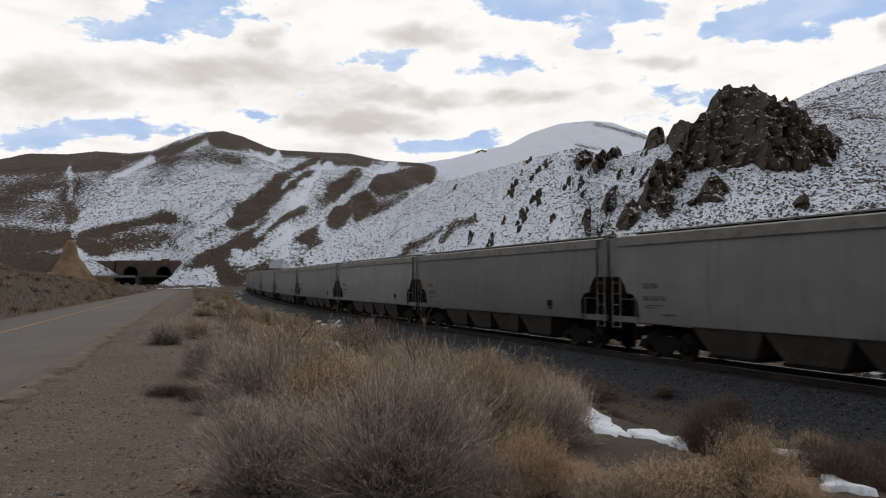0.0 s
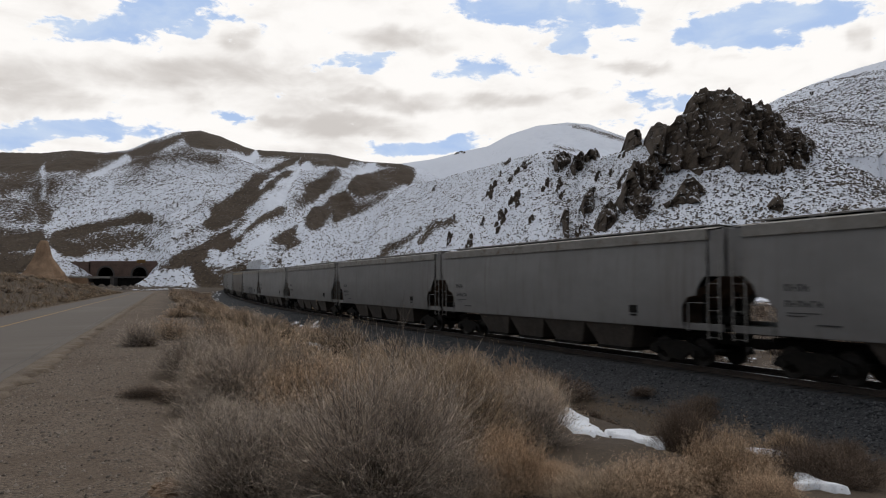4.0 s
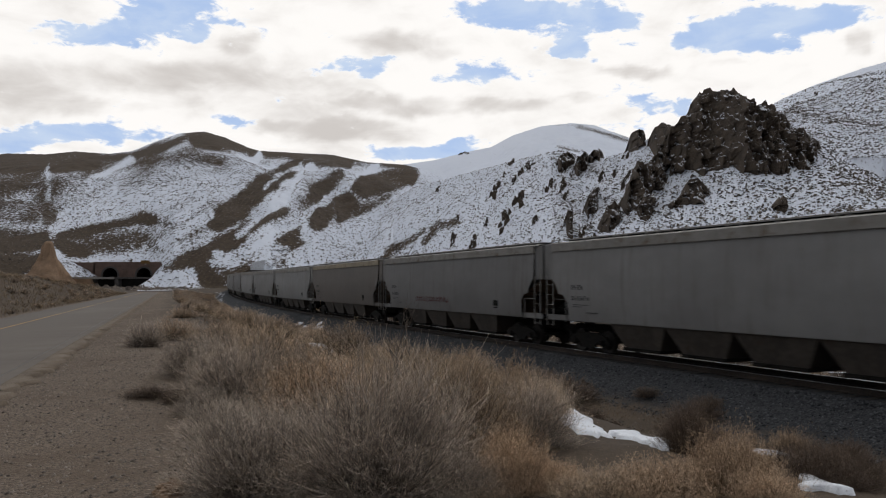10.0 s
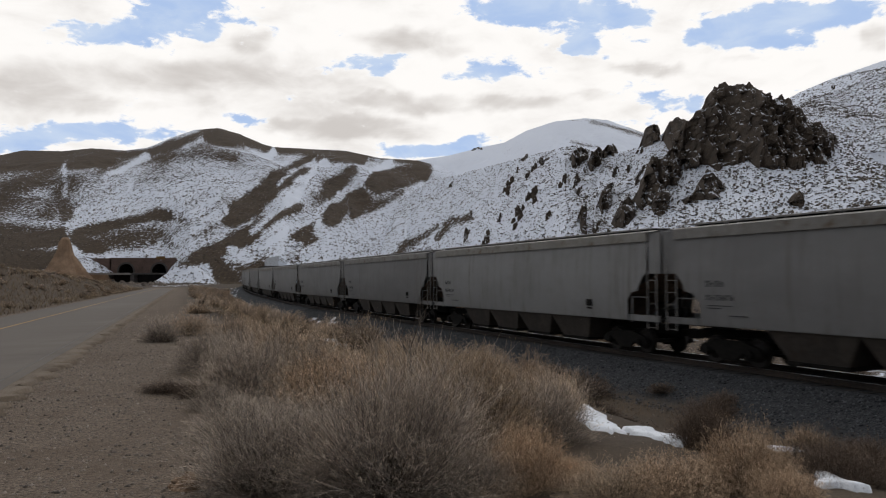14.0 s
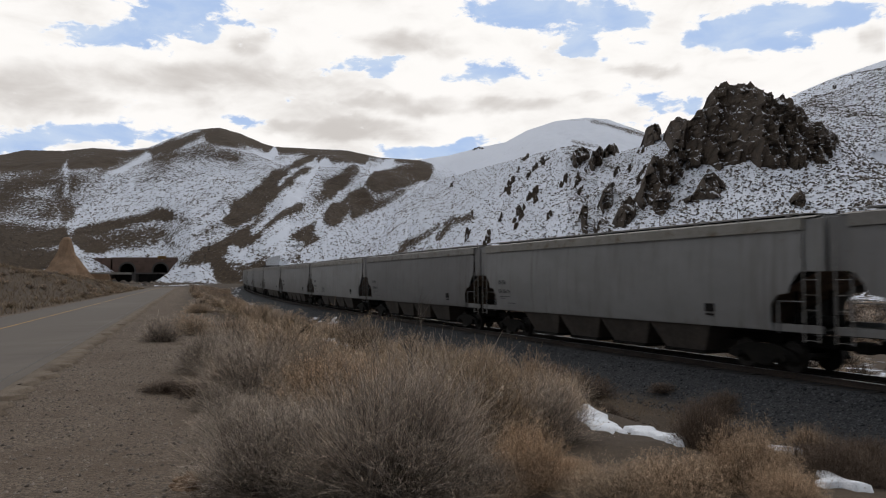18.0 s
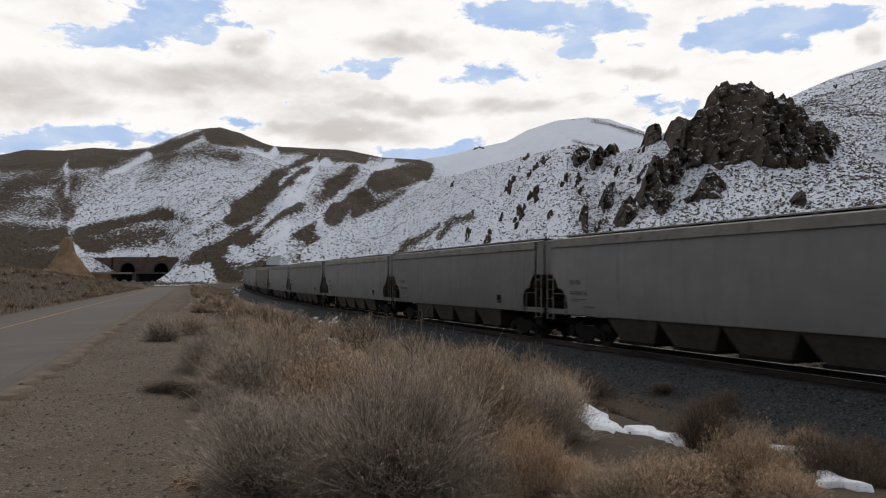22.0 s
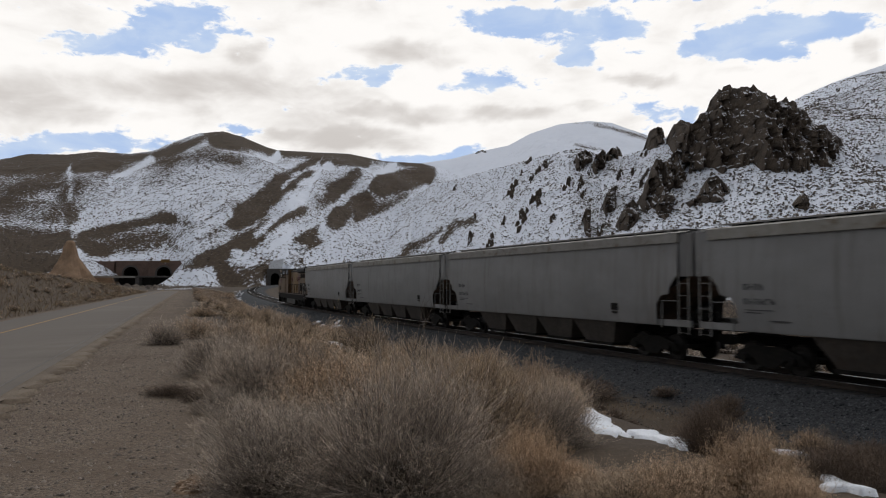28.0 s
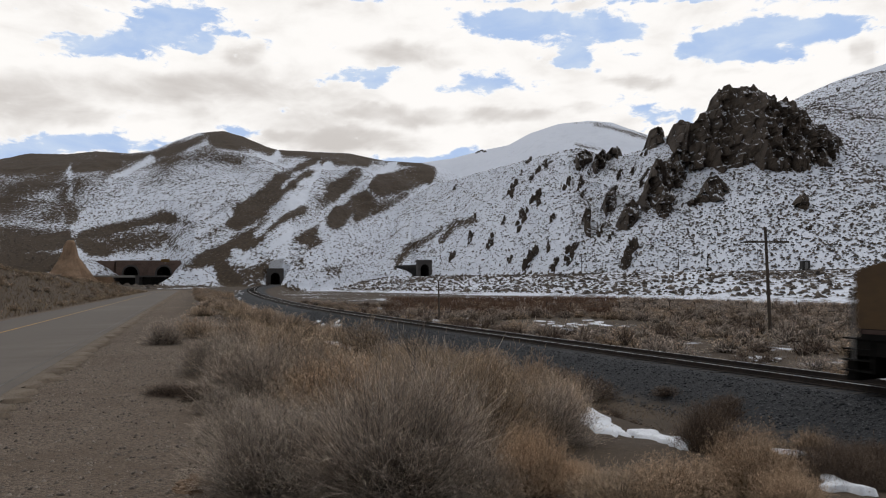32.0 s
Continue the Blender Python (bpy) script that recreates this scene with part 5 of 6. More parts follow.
def scrub(name, n, mat, sizes, keep, seed, label, span=(0.0, 0.0, 0.0, 0.0)):
    """Many small dry shrubs as one object: uneven clumps of few faces. span: least and most azimuth, least and most distance."""
    r = np.random.RandomState(seed)
    a, d = r.uniform(span[0], span[1], n * 4), np.sqrt(r.uniform(span[2] ** 2, span[3] ** 2, n * 4))
    x, y = d * np.sin(a), d * np.cos(a)
    z, z0, wh, u, s, q = height(x, y, True)
    ok = keep(x, y, z, wh, s, q) & (np.abs(q) > 5)
    x, y, z = x[ok][:n], y[ok][:n], z[ok][:n]
    k = len(x)
    base = np.array([(math.cos(t), math.sin(t), 0.15) for t in np.arange(6) * 1.047] + [(0.55 * math.cos(t + 0.5), 0.55 * math.sin(t + 0.5), 0.8) for t in np.arange(3) * 2.094] + [(0, 0, -0.3)])
    sz = r.uniform(sizes[0], sizes[1], k) * (0.6 + 0.8 * r.rand(k) ** 2)
    v = base[None] * sz[:, None, None] * r.uniform(0.55, 1.45, (k, 10, 3))
    v += np.stack([x, y, z], -1)[:, None]
    tri = np.array([(0, 1, 6), (1, 7, 6), (1, 2, 7), (2, 3, 7), (3, 8, 7), (3, 4, 8), (4, 5, 8), (5, 6, 8), (5, 0, 6), (6, 7, 8)])
    f = (tri[None] + (np.arange(k) * 10)[:, None, None]).reshape(-1, 3)
    return tagged(new(name, mesh(name, v.reshape(-1, 3), f, (mat,))), label, "shrubs", kind="stuff")


m, g = material("dry_scrub")
isl = g.node("ShaderNodeNewGeometry").outputs["Random Per Island"]
finish(g, g.mix(isl, (0.06, 0.05, 0.043), (0.17, 0.14, 0.115)), 0.95, g.noise(place(g), 6.0, 4.0, 0.6), 0.8, 0.2, 0.0, 0.1)
M_SCRUB = m
scrub("slope_scrub", 21000, M_SCRUB, (0.27, 0.56), lambda x, y, z, w, s, q: (w == 3), 5, "dark dry sagebrush dotting the snowy slope", (-0.22, 0.65, 180, 620))
scrub("slope_scrub", 8000, M_SCRUB, (0.26, 0.56), lambda x, y, z, w, s, q: (w == 4), 6, "dark dry sagebrush dotting the right-hand hill", (0.3, 0.65, 270, 620))
scrub("slope_scrub", 22000, M_SCRUB, (0.28, 0.62), lambda x, y, z, w, s, q: (w == 1), 7, "dark dry sagebrush on the left mountain", (-0.66, 0.0, 356, 660))
scrub("slope_scrub", 26000, M_SCRUB, (0.27, 0.55), lambda x, y, z, w, s, q: (w == 3) | (w == 4), 16, "dark dry sagebrush thick below the crag", (0.17, 0.65, 180, 560))
scrub("bank_scrub", 6000, M_SCRUB, (0.3, 0.85), lambda x, y, z, w, s, q: (w == 0) & (q < -12) & (z > -0.6) & ~((z > FAR_Z - 0.6) & (z < FAR_Z + 0.2)), 8, "dark sagebrush on the snowy far embankment", (-0.26, 0.65, 130, 475))
scrub("flat_scrub", 700, M_SCRUB, (0.4, 1.0), lambda x, y, z, w, s, q: (w == 0) & (q > 25) & (y > 178), 9, "dark scrub on the flat before the highway tunnels", (-0.55, -0.22, 178, 390))

# ---- highway tunnels, wall and bridge ----
HWY_Y, HWY_Z = 419.0, 7.2


def hwy(px):
    return px * 0.353


for px, w in ((-500.5, 8.2), (-447.5, 8.0)):
    bore("tunnel_3", Vector((hwy(px), HWY_Y, HWY_Z)), 0.0, w, 5.2, 18.6, 8.6, (M_REDWALL, M_CONCRETE), "highway tunnel arch in a red-brown wall", 30.0, 0.9)
wall = box(B(), hwy(-574), hwy(-500.5) - 8.5, HWY_Y, HWY_Y + 1.2, HWY_Z - 4, HWY_Z + 8.3, 0.1)
box(wall, hwy(-447.5) + 8.5, hwy(-418), HWY_Y + 0.2, HWY_Y + 1.4, HWY_Z - 4, HWY_Z + 7.4, 0.1)
tagged(part("wall_highway", wall, M_REDWALL), "red-brown retaining wall beside the highway tunnels", "wall", kind="structure")
sign = tagged(new("warning_sign"), "yellow rectangular sign over the tunnel arch", "sign")
part("panel", box(B(), hwy(-452), hwy(-438), HWY_Y - 0.5, HWY_Y - 0.42, HWY_Z + 7.6, HWY_Z + 9.4, 0.05), M_FADED, sign)
part("bracket", box(B(), hwy(-446), hwy(-444), HWY_Y - 0.42, HWY_Y + 0.1, HWY_Z + 7.0, HWY_Z + 8.6), M_GALV, sign)
bridge = tagged(new("highway_bridge"), "pale concrete highway bridge before the tunnels", "bridge", kind="structure")
part("girder", box(B(), hwy(-580), hwy(-478), HWY_Y - 14, HWY_Y - 11, HWY_Z - 1.2, HWY_Z - 0.1, 0.05), surface("pale_concrete", (0.27, 0.25, 0.225), (0.21, 0.195, 0.175), 2, 0.3, 0.9, 0.2, 0.02), bridge)
part("deck", box(B(), hwy(-580), hwy(-430), HWY_Y - 13.5, HWY_Y, HWY_Z - 0.9, HWY_Z - 0.12), M_CONCRETE, bridge)
for px in (-515, -478):
    part("abutment", box(B(), hwy(px), hwy(px) + 2.0, HWY_Y - 13, HWY_Y - 1, HWY_Z - 7, HWY_Z - 1.0), M_CONCRETE, bridge)
# added near-black sheet: the shade below the deck, drawn as a solid
part("back_wall", box(B(), hwy(-513), hwy(-425), HWY_Y - 8, HWY_Y - 7, HWY_Z - 7, HWY_Z - 0.9), M_NEARBLACK, bridge, "near-black sheet standing in for the shade under the deck")
bank_fill = B()
prism(bank_fill, [(hwy(-600), HWY_Z - 1.0), (hwy(-512), HWY_Z - 1.0), (hwy(-505), HWY_Z - 7), (hwy(-620), HWY_Z - 7)], HWY_Y - 15, HWY_Y - 1)
part("embankment", bank_fill, M_TANROCK, bridge, "brown earth embankment")

# ---- poles, fence and line-side things ----
def pole(at, tall, arm=0.0, r=0.14, lean=0.0, label="weathered wooden line pole", name="utility_pole"):
    ob = tagged(new(name), label, "pole", "poles along the railways")
    part("post", rod(B(), (0, 0, -0.3), (lean * tall, 0, tall), r, 10, r * 0.7), M_WOODPOLE, ob)
    if arm:
        top = tall * 0.86
        part("crossarm", box(B(), lean * top - arm, lean * top + arm, -0.16, -0.05, top - 0.07, top + 0.07, 0.01), M_WOODPOLE, ob)
        for s in (1, -1):
            part("brace", rod(B(), (lean * top + s * arm * 0.55, -0.12, top), (lean * top, -0.12, top - 0.75), 0.02, 5), M_GALV, ob)
        for k in (-0.9, -0.62, 0.35, 0.62, 0.9):
            ins = rod(B(), (lean * top + k * arm, -0.1, top + 0.06), (lean * top + k * arm, -0.1, top + 0.24), 0.035, 6, 0.02)
            part("insulator", ins, M_GLASS, ob)
    ob.location = at
    return ob


big_pole = pole(Vector((25.6, 58.1, ground_at(25.6, 58.1))), 8.3, 1.75, 0.15, -0.03, "tall weathered wooden pole with one crossarm")
pole(Vector((-0.4, 80.7, ground_at(-0.4, 80.7))), 4.3, 0, 0.10, -0.02, "short weathered wooden post beside the track")
for k, tall, u in ((67, 7.2, 0), (118, 6.4, 0), (168, 7.0, 0), (200, 6.6, 0)):
    a = FAR_A + far_way * k - far_side * 5
    pole(Vector((a.x, a.y, ground_at(a.x, a.y))), tall, 0, 0.13, 0.0)
for k, tall in ((106, 6.0), (143, 7.5), (179, 7.5)):
    a = FAR_A + far_way * k - far_side * 26
    pole(Vector((a.x, a.y, ground_at(a.x, a.y))), tall, 0.9, 0.12, 0.02, "wooden pole with a short crossarm up the snowy slope")
a = FAR_A + far_way * 181 + far_side * -4.5
signal = tagged(new("signal_post"), "dark railway signal post on a concrete foot", "signal")
part("mast", rod(B(), (0, 0, 0), (0, 0, 5.2), 0.14, 8), M_BLACK, signal)
part("foot", box(B(), -0.55, 0.55, -0.55, 0.55, -0.4, 0.5, 0.08), M_BLACK, signal)
part("lamp_head", box(B(), -0.25, 0.25, -0.35, 0.1, 4.4, 5.3, 0.06), M_BLACK, signal)
signal.location = (a.x, a.y, ground_at(a.x, a.y))
a = FAR_A + far_way * 216 - far_side * 5
hut = tagged(new("equipment_cabinet"), "small pale metal equipment cabinet beside the far track", "cabinet")
part("body", box(B(), -1.2, 1.2, -0.9, 0.9, 0, 2.5, 0.05), M_TANK, hut)
part("roof", box(B(), -1.3, 1.3, -1.0, 1.0, 2.5, 2.62, 0.02), M_GALV, hut)
part("door", box(B(), -0.45, 0.45, -0.96, -0.89, 0.15, 2.2, 0.01), M_GALV, hut)
hut.location = (a.x, a.y, ground_at(a.x, a.y))

fence = tagged(new("wire_fence"), "low wire fence with weathered wooden posts on the flat", "fence")
last = None
fr = random.Random(12)
for i in range(13):
    x, y = 14.5 + i * 3.3, 104.0 - i * 0.5
    z = ground_at(x, y)
    part("post", rod(B(), (x, y, z - 0.2), (x + fr.uniform(-0.06, 0.06), y, z + 1.35), 0.07, 6), M_WOODPOLE, fence)
    if last:
        for h in (0.4, 0.75, 1.1):
            part("wire", rod(B(), (last[0], last[1], last[2] + h), (x, y, z + h), 0.012, 4), M_GALV, fence)
    last = (x, y, z)

# ---- road with its painted line ----
m, g = material("asphalt")
p = place(g)
n1, n2, n3 = g.noise(p, 60.0, 3.0, 0.6), g.noise(p, 0.7, 5.0, 0.6), g.noise(stretched(g, p, 1.0, 0.25, 1), 0.4, 4.0, 0.6)
c = g.mix(n1, (0.082, 0.069, 0.058), (0.145, 0.124, 0.104))
c = g.mix(g.math("MULTIPLY", g.ramp(n3, 0.45, 0.7), 0.4), c, (0.165, 0.142, 0.12))
finish(g, c, 0.9, n1, 0.3, 0.005, 0.0, 0.3)
M_ASPHALT = m
road_t = (-math.sin(ROAD_H), math.cos(ROAD_H))


def road_point(a, n, z):
    return (road_t[0] * a + road_n[0] * n, road_t[1] * a + road_n[1] * n, z)


def strip(n0, n1, z, a0=-80.0, a1=180.0, step=2.0, rag=0.0, seed=1):
    bm = B()
    r = random.Random(seed)
    rows = []
    for i in range(int((a1 - a0) / step) + 1):
        a = a0 + i * step
        j = r.uniform(-rag, rag)
        rows.append([road_point(a, n, zz) for n, zz in ((n0, z - 0.06), (n0 + 0.05, z), ((n0 + n1) / 2, z), (n1 - 0.05 + j, z), (n1 + j, z - 0.06))])
    return sheet(bm, rows)


road = tagged(part("road", strip(-7.7, -2.5, 1.10, rag=0.05, step=0.35), M_ASPHALT, smooth=True), "worn grey two-lane asphalt road", "road", kind="structure")
tagged(part("verge", strip(-2.58, -2.2, 1.124, rag=0.2, step=0.22, seed=3), surface("tan_grit_berm", (0.175, 0.135, 0.097), (0.115, 0.087, 0.062), 26, 1.5, 0.95, 0.8, 0.03), smooth=True), "low tan berm of grit along the asphalt edge", "verge", kind="structure")
part("yellow_line", strip(-5.95, -5.81, 1.104 + 0.004), surface("worn_yellow_paint", (0.50, 0.27, 0.05), (0.36, 0.21, 0.06), 18, 1.3, 0.8, 0.1, 0.003, dirt=(0.14, 0.11, 0.08)), road, "worn orange-yellow centre line")
part("edge_line", strip(-2.85, -2.76, 1.104 + 0.004), surface("worn_white_paint", (0.22, 0.21, 0.195), (0.14, 0.135, 0.125), 18, 2.5, 0.85, 0.1, 0.003, dirt=(0.12, 0.11, 0.10)), road, "faint worn white edge line")

# ---- lying snow ----
m, g = material("old_snow")
p = place(g)
n1, n2 = g.noise(p, 3.0, 5.0, 0.6), g.noise(p, 26.0, 4.0, 0.6)
c = g.mix(g.ramp(n1, 0.5, 0.75), (0.74, 0.76, 0.80), (0.55, 0.55, 0.57))
c = g.mix(g.math("MULTIPLY", g.ramp(n2, 0.62, 0.72), 0.6), c, (0.20, 0.16, 0.12))
finish(g, c, 0.7, g.math("ADD", n1, g.math("MULTIPLY", n2, 0.3)), 0.6, 0.05, 0.0, 0.3)
M_SNOW = m
SNOW_PATCHES = [
    216, -195, 58, 40, 274, -203, 62, 24, 312, -216, 42, 36, 468, -231, 38, 18, 537, -281, 58, 23,
    -234, -145, 41, 6, -163, -56, 50, 5, -140, -83, 34, 9, -128, -91, 23, 5, -274, -12, 12, 8,
    -263, -33, 17, 5, -253, -42, 23, 5, -147, -73, 23, 4, -49, -105, 31, 4, 430, -102, 46, 6,
    39, -58, 31, 3, 153, -54, 61, 9, 210, -54, 69, 9, 301, -91, 23, 3, -285, -21, 23, 11,
    -201, -53, 46, 4,
]
patches = []
for u, e, w, h in np.array(SNOW_PATCHES, float).reshape(-1, 4):
    if on_slope(u, e).y < 26:
        patches.append((u, e, w, h))
    else:      # farther off the snow lies in broken scraps
        for _ in range(7):
            patches.append((u + fr.uniform(-0.5, 0.5) * w, e + fr.uniform(-0.5, 0.5) * h, w * fr.uniform(0.10, 0.28), h * fr.uniform(0.2, 0.45)))
for i, (u, e, w, h) in enumerate(patches):
    at = on_slope(u, e)
    d = at.y
    sx = w / 1000 * d / 2
    sy = min(h / 1000 * d / 2 * max(1.3, d / max(1.2, EYE - at.z) * 0.85), 3.2 if d < 26 else 0.9)
    r = random.Random(400 + i)
    rings, seg = 7, 36
    rad = [1 + 0.75 * noise.noise(Vector((math.cos(t) * 1.4, math.sin(t) * 1.4, i * 3.7))) + 0.5 * noise.noise(Vector((math.cos(t) * 4, math.sin(t) * 4, i * 5.1))) for t in (6.2832 * k / seg for k in range(seg))]
    pts = [(at.x, at.y)]
    for j in range(1, rings + 1):
        f = j / rings
        for k in range(seg):
            t = 6.2832 * k / seg
            pts.append((at.x + sx * f * rad[k] * math.cos(t), at.y + sy * f * rad[k] * math.sin(t)))
    xs, ys = np.array([p[0] for p in pts]), np.array([p[1] for p in pts])
    zz = height(xs, ys)
    ff = np.array([0.0] + [j / rings for j in range(1, rings + 1) for _ in range(seg)])
    lump = np.array([noise.noise(Vector((x * 2.2, y * 2.2, i))) for x, y in pts])
    zz = zz + np.where(ff > 0.99, -0.05, 0.015 + 0.06 * np.sqrt(np.clip(1 - ff, 0, 1)) + 0.05 * lump)
    vs = np.stack([xs, ys, zz], -1)
    fc = [(0, 1 + k, 1 + (k + 1) % seg) for k in range(seg)]
    fc += [(1 + j * seg + k, 1 + (j + 1) * seg + k, 1 + (j + 1) * seg + (k + 1) % seg, 1 + j * seg + (k + 1) % seg) for j in range(rings - 1) for k in range(seg)]
    tagged(new("snow_patch", mesh("snow_patch", vs, fc, (M_SNOW,), True)), "small patch of old crusted snow on bare ground", "snow", "lying snow patches")

# ---- brush ----
def brush_material(name, low, mid, tip):
    m, g = material(name)
    a1, a2 = g.node("ShaderNodeAttribute"), g.node("ShaderNodeAttribute")
    a1.attribute_name, a2.attribute_name = "up", "tone"
    up, tone = a1.outputs["Fac"], a2.outputs["Fac"]
    # root tone, stem tone, then tip tone along each ribbon
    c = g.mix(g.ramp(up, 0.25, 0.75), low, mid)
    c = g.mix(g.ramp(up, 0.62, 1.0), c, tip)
    r = g.node("ShaderNodeObjectInfo").outputs["Random"]
    v = g.math("MULTIPLY", g.math("MULTIPLY_ADD", tone, 0.9, 0.66), g.math("MULTIPLY_ADD", r, 0.6, 0.7))
    c = g.node("ShaderNodeHueSaturation", ("Color", c), ("Value", v)).outputs[0]
    finish(g, c, 0.85, None, spec=0.15)
    return m


# near-black root tones put the bushes' inner shade into colour; tips are dry tan, brightened
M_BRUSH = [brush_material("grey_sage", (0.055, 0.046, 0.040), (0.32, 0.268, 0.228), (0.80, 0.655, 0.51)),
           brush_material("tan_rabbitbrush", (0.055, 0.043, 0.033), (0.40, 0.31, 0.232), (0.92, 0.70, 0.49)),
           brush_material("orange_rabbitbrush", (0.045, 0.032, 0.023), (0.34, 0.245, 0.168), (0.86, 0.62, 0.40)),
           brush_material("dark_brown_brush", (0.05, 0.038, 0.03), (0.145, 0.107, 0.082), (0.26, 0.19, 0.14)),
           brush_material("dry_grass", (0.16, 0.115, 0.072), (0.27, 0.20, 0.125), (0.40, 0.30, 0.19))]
M_SEED = [brush_material("grey_seed", (0.34, 0.29, 0.22), (0.38, 0.32, 0.24), (0.48, 0.40, 0.30)),
          brush_material("tan_seed", (0.45, 0.33, 0.20), (0.5, 0.37, 0.22), (0.62, 0.46, 0.28)),
          brush_material("orange_seed", (0.52, 0.38, 0.26), (0.59, 0.435, 0.295), (0.72, 0.54, 0.38)),
          brush_material("dark_seed", (0.15, 0.105, 0.07), (0.17, 0.12, 0.08), (0.23, 0.16, 0.11))]


def ribbons(base, way, bend, length, width, seg, r):
    """Thin tapered ribbons on arrays: from base, along way, bending towards bend. Returns vertices, faces, height share, tone."""
    k = len(base)
    t = np.linspace(0, 1, seg + 1)
    axis = base[:, None] + (way[:, None] * t[None, :, None] + bend[:, None] * (t ** 2)[None, :, None]) * length[:, None, None]
    side = np.cross(way, r.normal(size=(k, 3)))
    side /= np.linalg.norm(side, axis=1)[:, None] + 1e-9
    w = width[:, None, None] * (1 - 0.8 * t)[None, :, None]
    v = np.stack([axis - side[:, None] * w, axis + side[:, None] * w], 2).reshape(k, -1, 3)
    q = np.array([(2 * i, 2 * i + 1, 2 * i + 3, 2 * i + 2) for i in range(seg)])
    f = (q[None] + (np.arange(k) * 2 * (seg + 1))[:, None, None]).reshape(-1, 4)
    up = np.repeat(np.tile(t, (k, 1)), 2, axis=1)
    tone = np.repeat(r.rand(k, 1), 2 * (seg + 1), axis=1)
    return v, f, up, tone, axis


def put(name, chunks, mat):
    vs, fs, us, ts, n = [], [], [], [], 0
    for v, f, u, t in chunks:
        vs.append(v.reshape(-1, 3))
        fs.append(f + n)
        us.append(u.ravel())
        ts.append(t.ravel())
        n += len(vs[-1])
    me = mesh(name, np.concatenate(vs), np.concatenate(fs), (mat,))
    me.attributes.new("up", "FLOAT", "POINT").data.foreach_set("value", np.concatenate(us).astype(np.float32))
    me.attributes.new("tone", "FLOAT", "POINT").data.foreach_set("value", np.concatenate(ts).astype(np.float32))
    return me


def bush_meshes(kind, stems, twigs, wide, seed, seeds=3, seg=4):
    """A bush one metre wide and one metre high: stems fanning out from a few crowns, brooms of twigs at their ends, seed heads on the tips."""
    r = np.random.RandomState(seed)
    flat, droop, broom = ((0.97, 0.10, 0.52), (0.90, 0.05, 0.46), (0.86, 0.04, 0.46), (0.95, 0.08, 0.55))[kind]
    crowns = (4, 4, 6, 5)[kind]
    spread = (0.15, 0.13, 0.22, 0.18)[kind]
    ca_, cr_ = np.arange(crowns) * 2.4 + r.rand() * 6, spread * np.sqrt((np.arange(crowns) + 0.3) / crowns)
    crown = np.stack([cr_ * np.cos(ca_), cr_ * np.sin(ca_), np.zeros(crowns)], -1)
    pick = r.randint(0, crowns, stems)
    az, lean = r.rand(stems) * 6.2832, np.arccos(1 - flat * r.rand(stems) ** 0.85)
    out = np.stack([np.sin(lean) * np.cos(az), np.sin(lean) * np.sin(az), np.cos(lean)], -1)
    # uneven outline: slow bumps over the dome, sheaves of stems that reach farther
    bumps = [(r.normal(size=3), r.uniform(0, 6.28), r.uniform(2.0, 5.5)) for _ in range(6)]
    lump = sum(np.sin(out @ (w / np.linalg.norm(w)) * f * 1.6 + p) for w, p, f in bumps) / 6
    size = r.uniform(0.80, 1.0, crowns)[pick]
    reach = (0.98 + 0.26 * lump) * size * (0.50 + 0.50 * r.rand(stems) ** 0.45)
    long_one = r.rand(stems) < 0.05
    reach = np.where(long_one, reach * r.uniform(1.05, 1.25, stems), reach)
    base = crown[pick] * (1, 1, 0) + r.normal(size=(stems, 3)) * (0.022, 0.022, 0.0)
    goal = crown[pick] * 0.9 + out * (0.50, 0.50, 0.92) * reach[:, None]
    goal[:, 2] = np.maximum(goal[:, 2], 0.03)
    span = goal - base
    length = np.linalg.norm(span, axis=1)
    flatways = np.stack([np.cos(az), np.sin(az), np.zeros(stems)], -1) * np.sin(lean)[:, None]
    bend = -flatways * 0.22 + np.stack([np.zeros(stems), np.zeros(stems), 0.22 * np.sin(lean) - droop], -1) + r.normal(size=(stems, 3)) * 0.12
    way = span / length[:, None] - bend
    v, f, u, t, axis = ribbons(base, way, bend, length, np.full(stems, wide), seg, r)
    chunks = [(v, f, u * 0.62, t)]
    k = max(3, stems // 22)      # a few thick bare branches
    v, f, u, t, _ = ribbons(base[:k], way[:k] * (1.15, 1.15, 0.75), bend[:k] * 1.6, length[:k] * 0.8, np.full(k, wide * 1.6), seg, r)
    chunks.append((v, f, 0.30 + 0.45 * u, 0.5 + 0.5 * t))
    i = np.repeat(np.arange(stems), twigs)
    at = 1 - 0.55 * r.rand(len(i)) ** 1.2
    lo = np.minimum((at * seg).astype(int), seg - 1)
    fr = (at * seg - lo)[:, None]
    b2 = axis[i, lo] * (1 - fr) + axis[i, lo + 1] * fr
    run = axis[i, lo + 1] - axis[i, lo]
    run /= np.linalg.norm(run, axis=1)[:, None] + 1e-9
    w2 = run + r.normal(size=(len(i), 3)) * broom + (0, 0, 0.22)
    w2 /= np.linalg.norm(w2, axis=1)[:, None]
    l2 = r.uniform(0.05, 0.15, len(i)) * (1.25 if kind == 0 else 0.9)
    v, f, u, t, ax2 = ribbons(b2, w2, r.normal(size=(len(i), 3)) * 0.3 + (0, 0, 0.10), l2, np.full(len(i), wide * 0.62), 2, r)
    chunks.append((v, f, np.clip(at[:, None] * 0.55 + u * 0.45, 0, 1), t))
    tips = ax2[:, -1]
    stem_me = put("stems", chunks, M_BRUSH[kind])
    heads = None
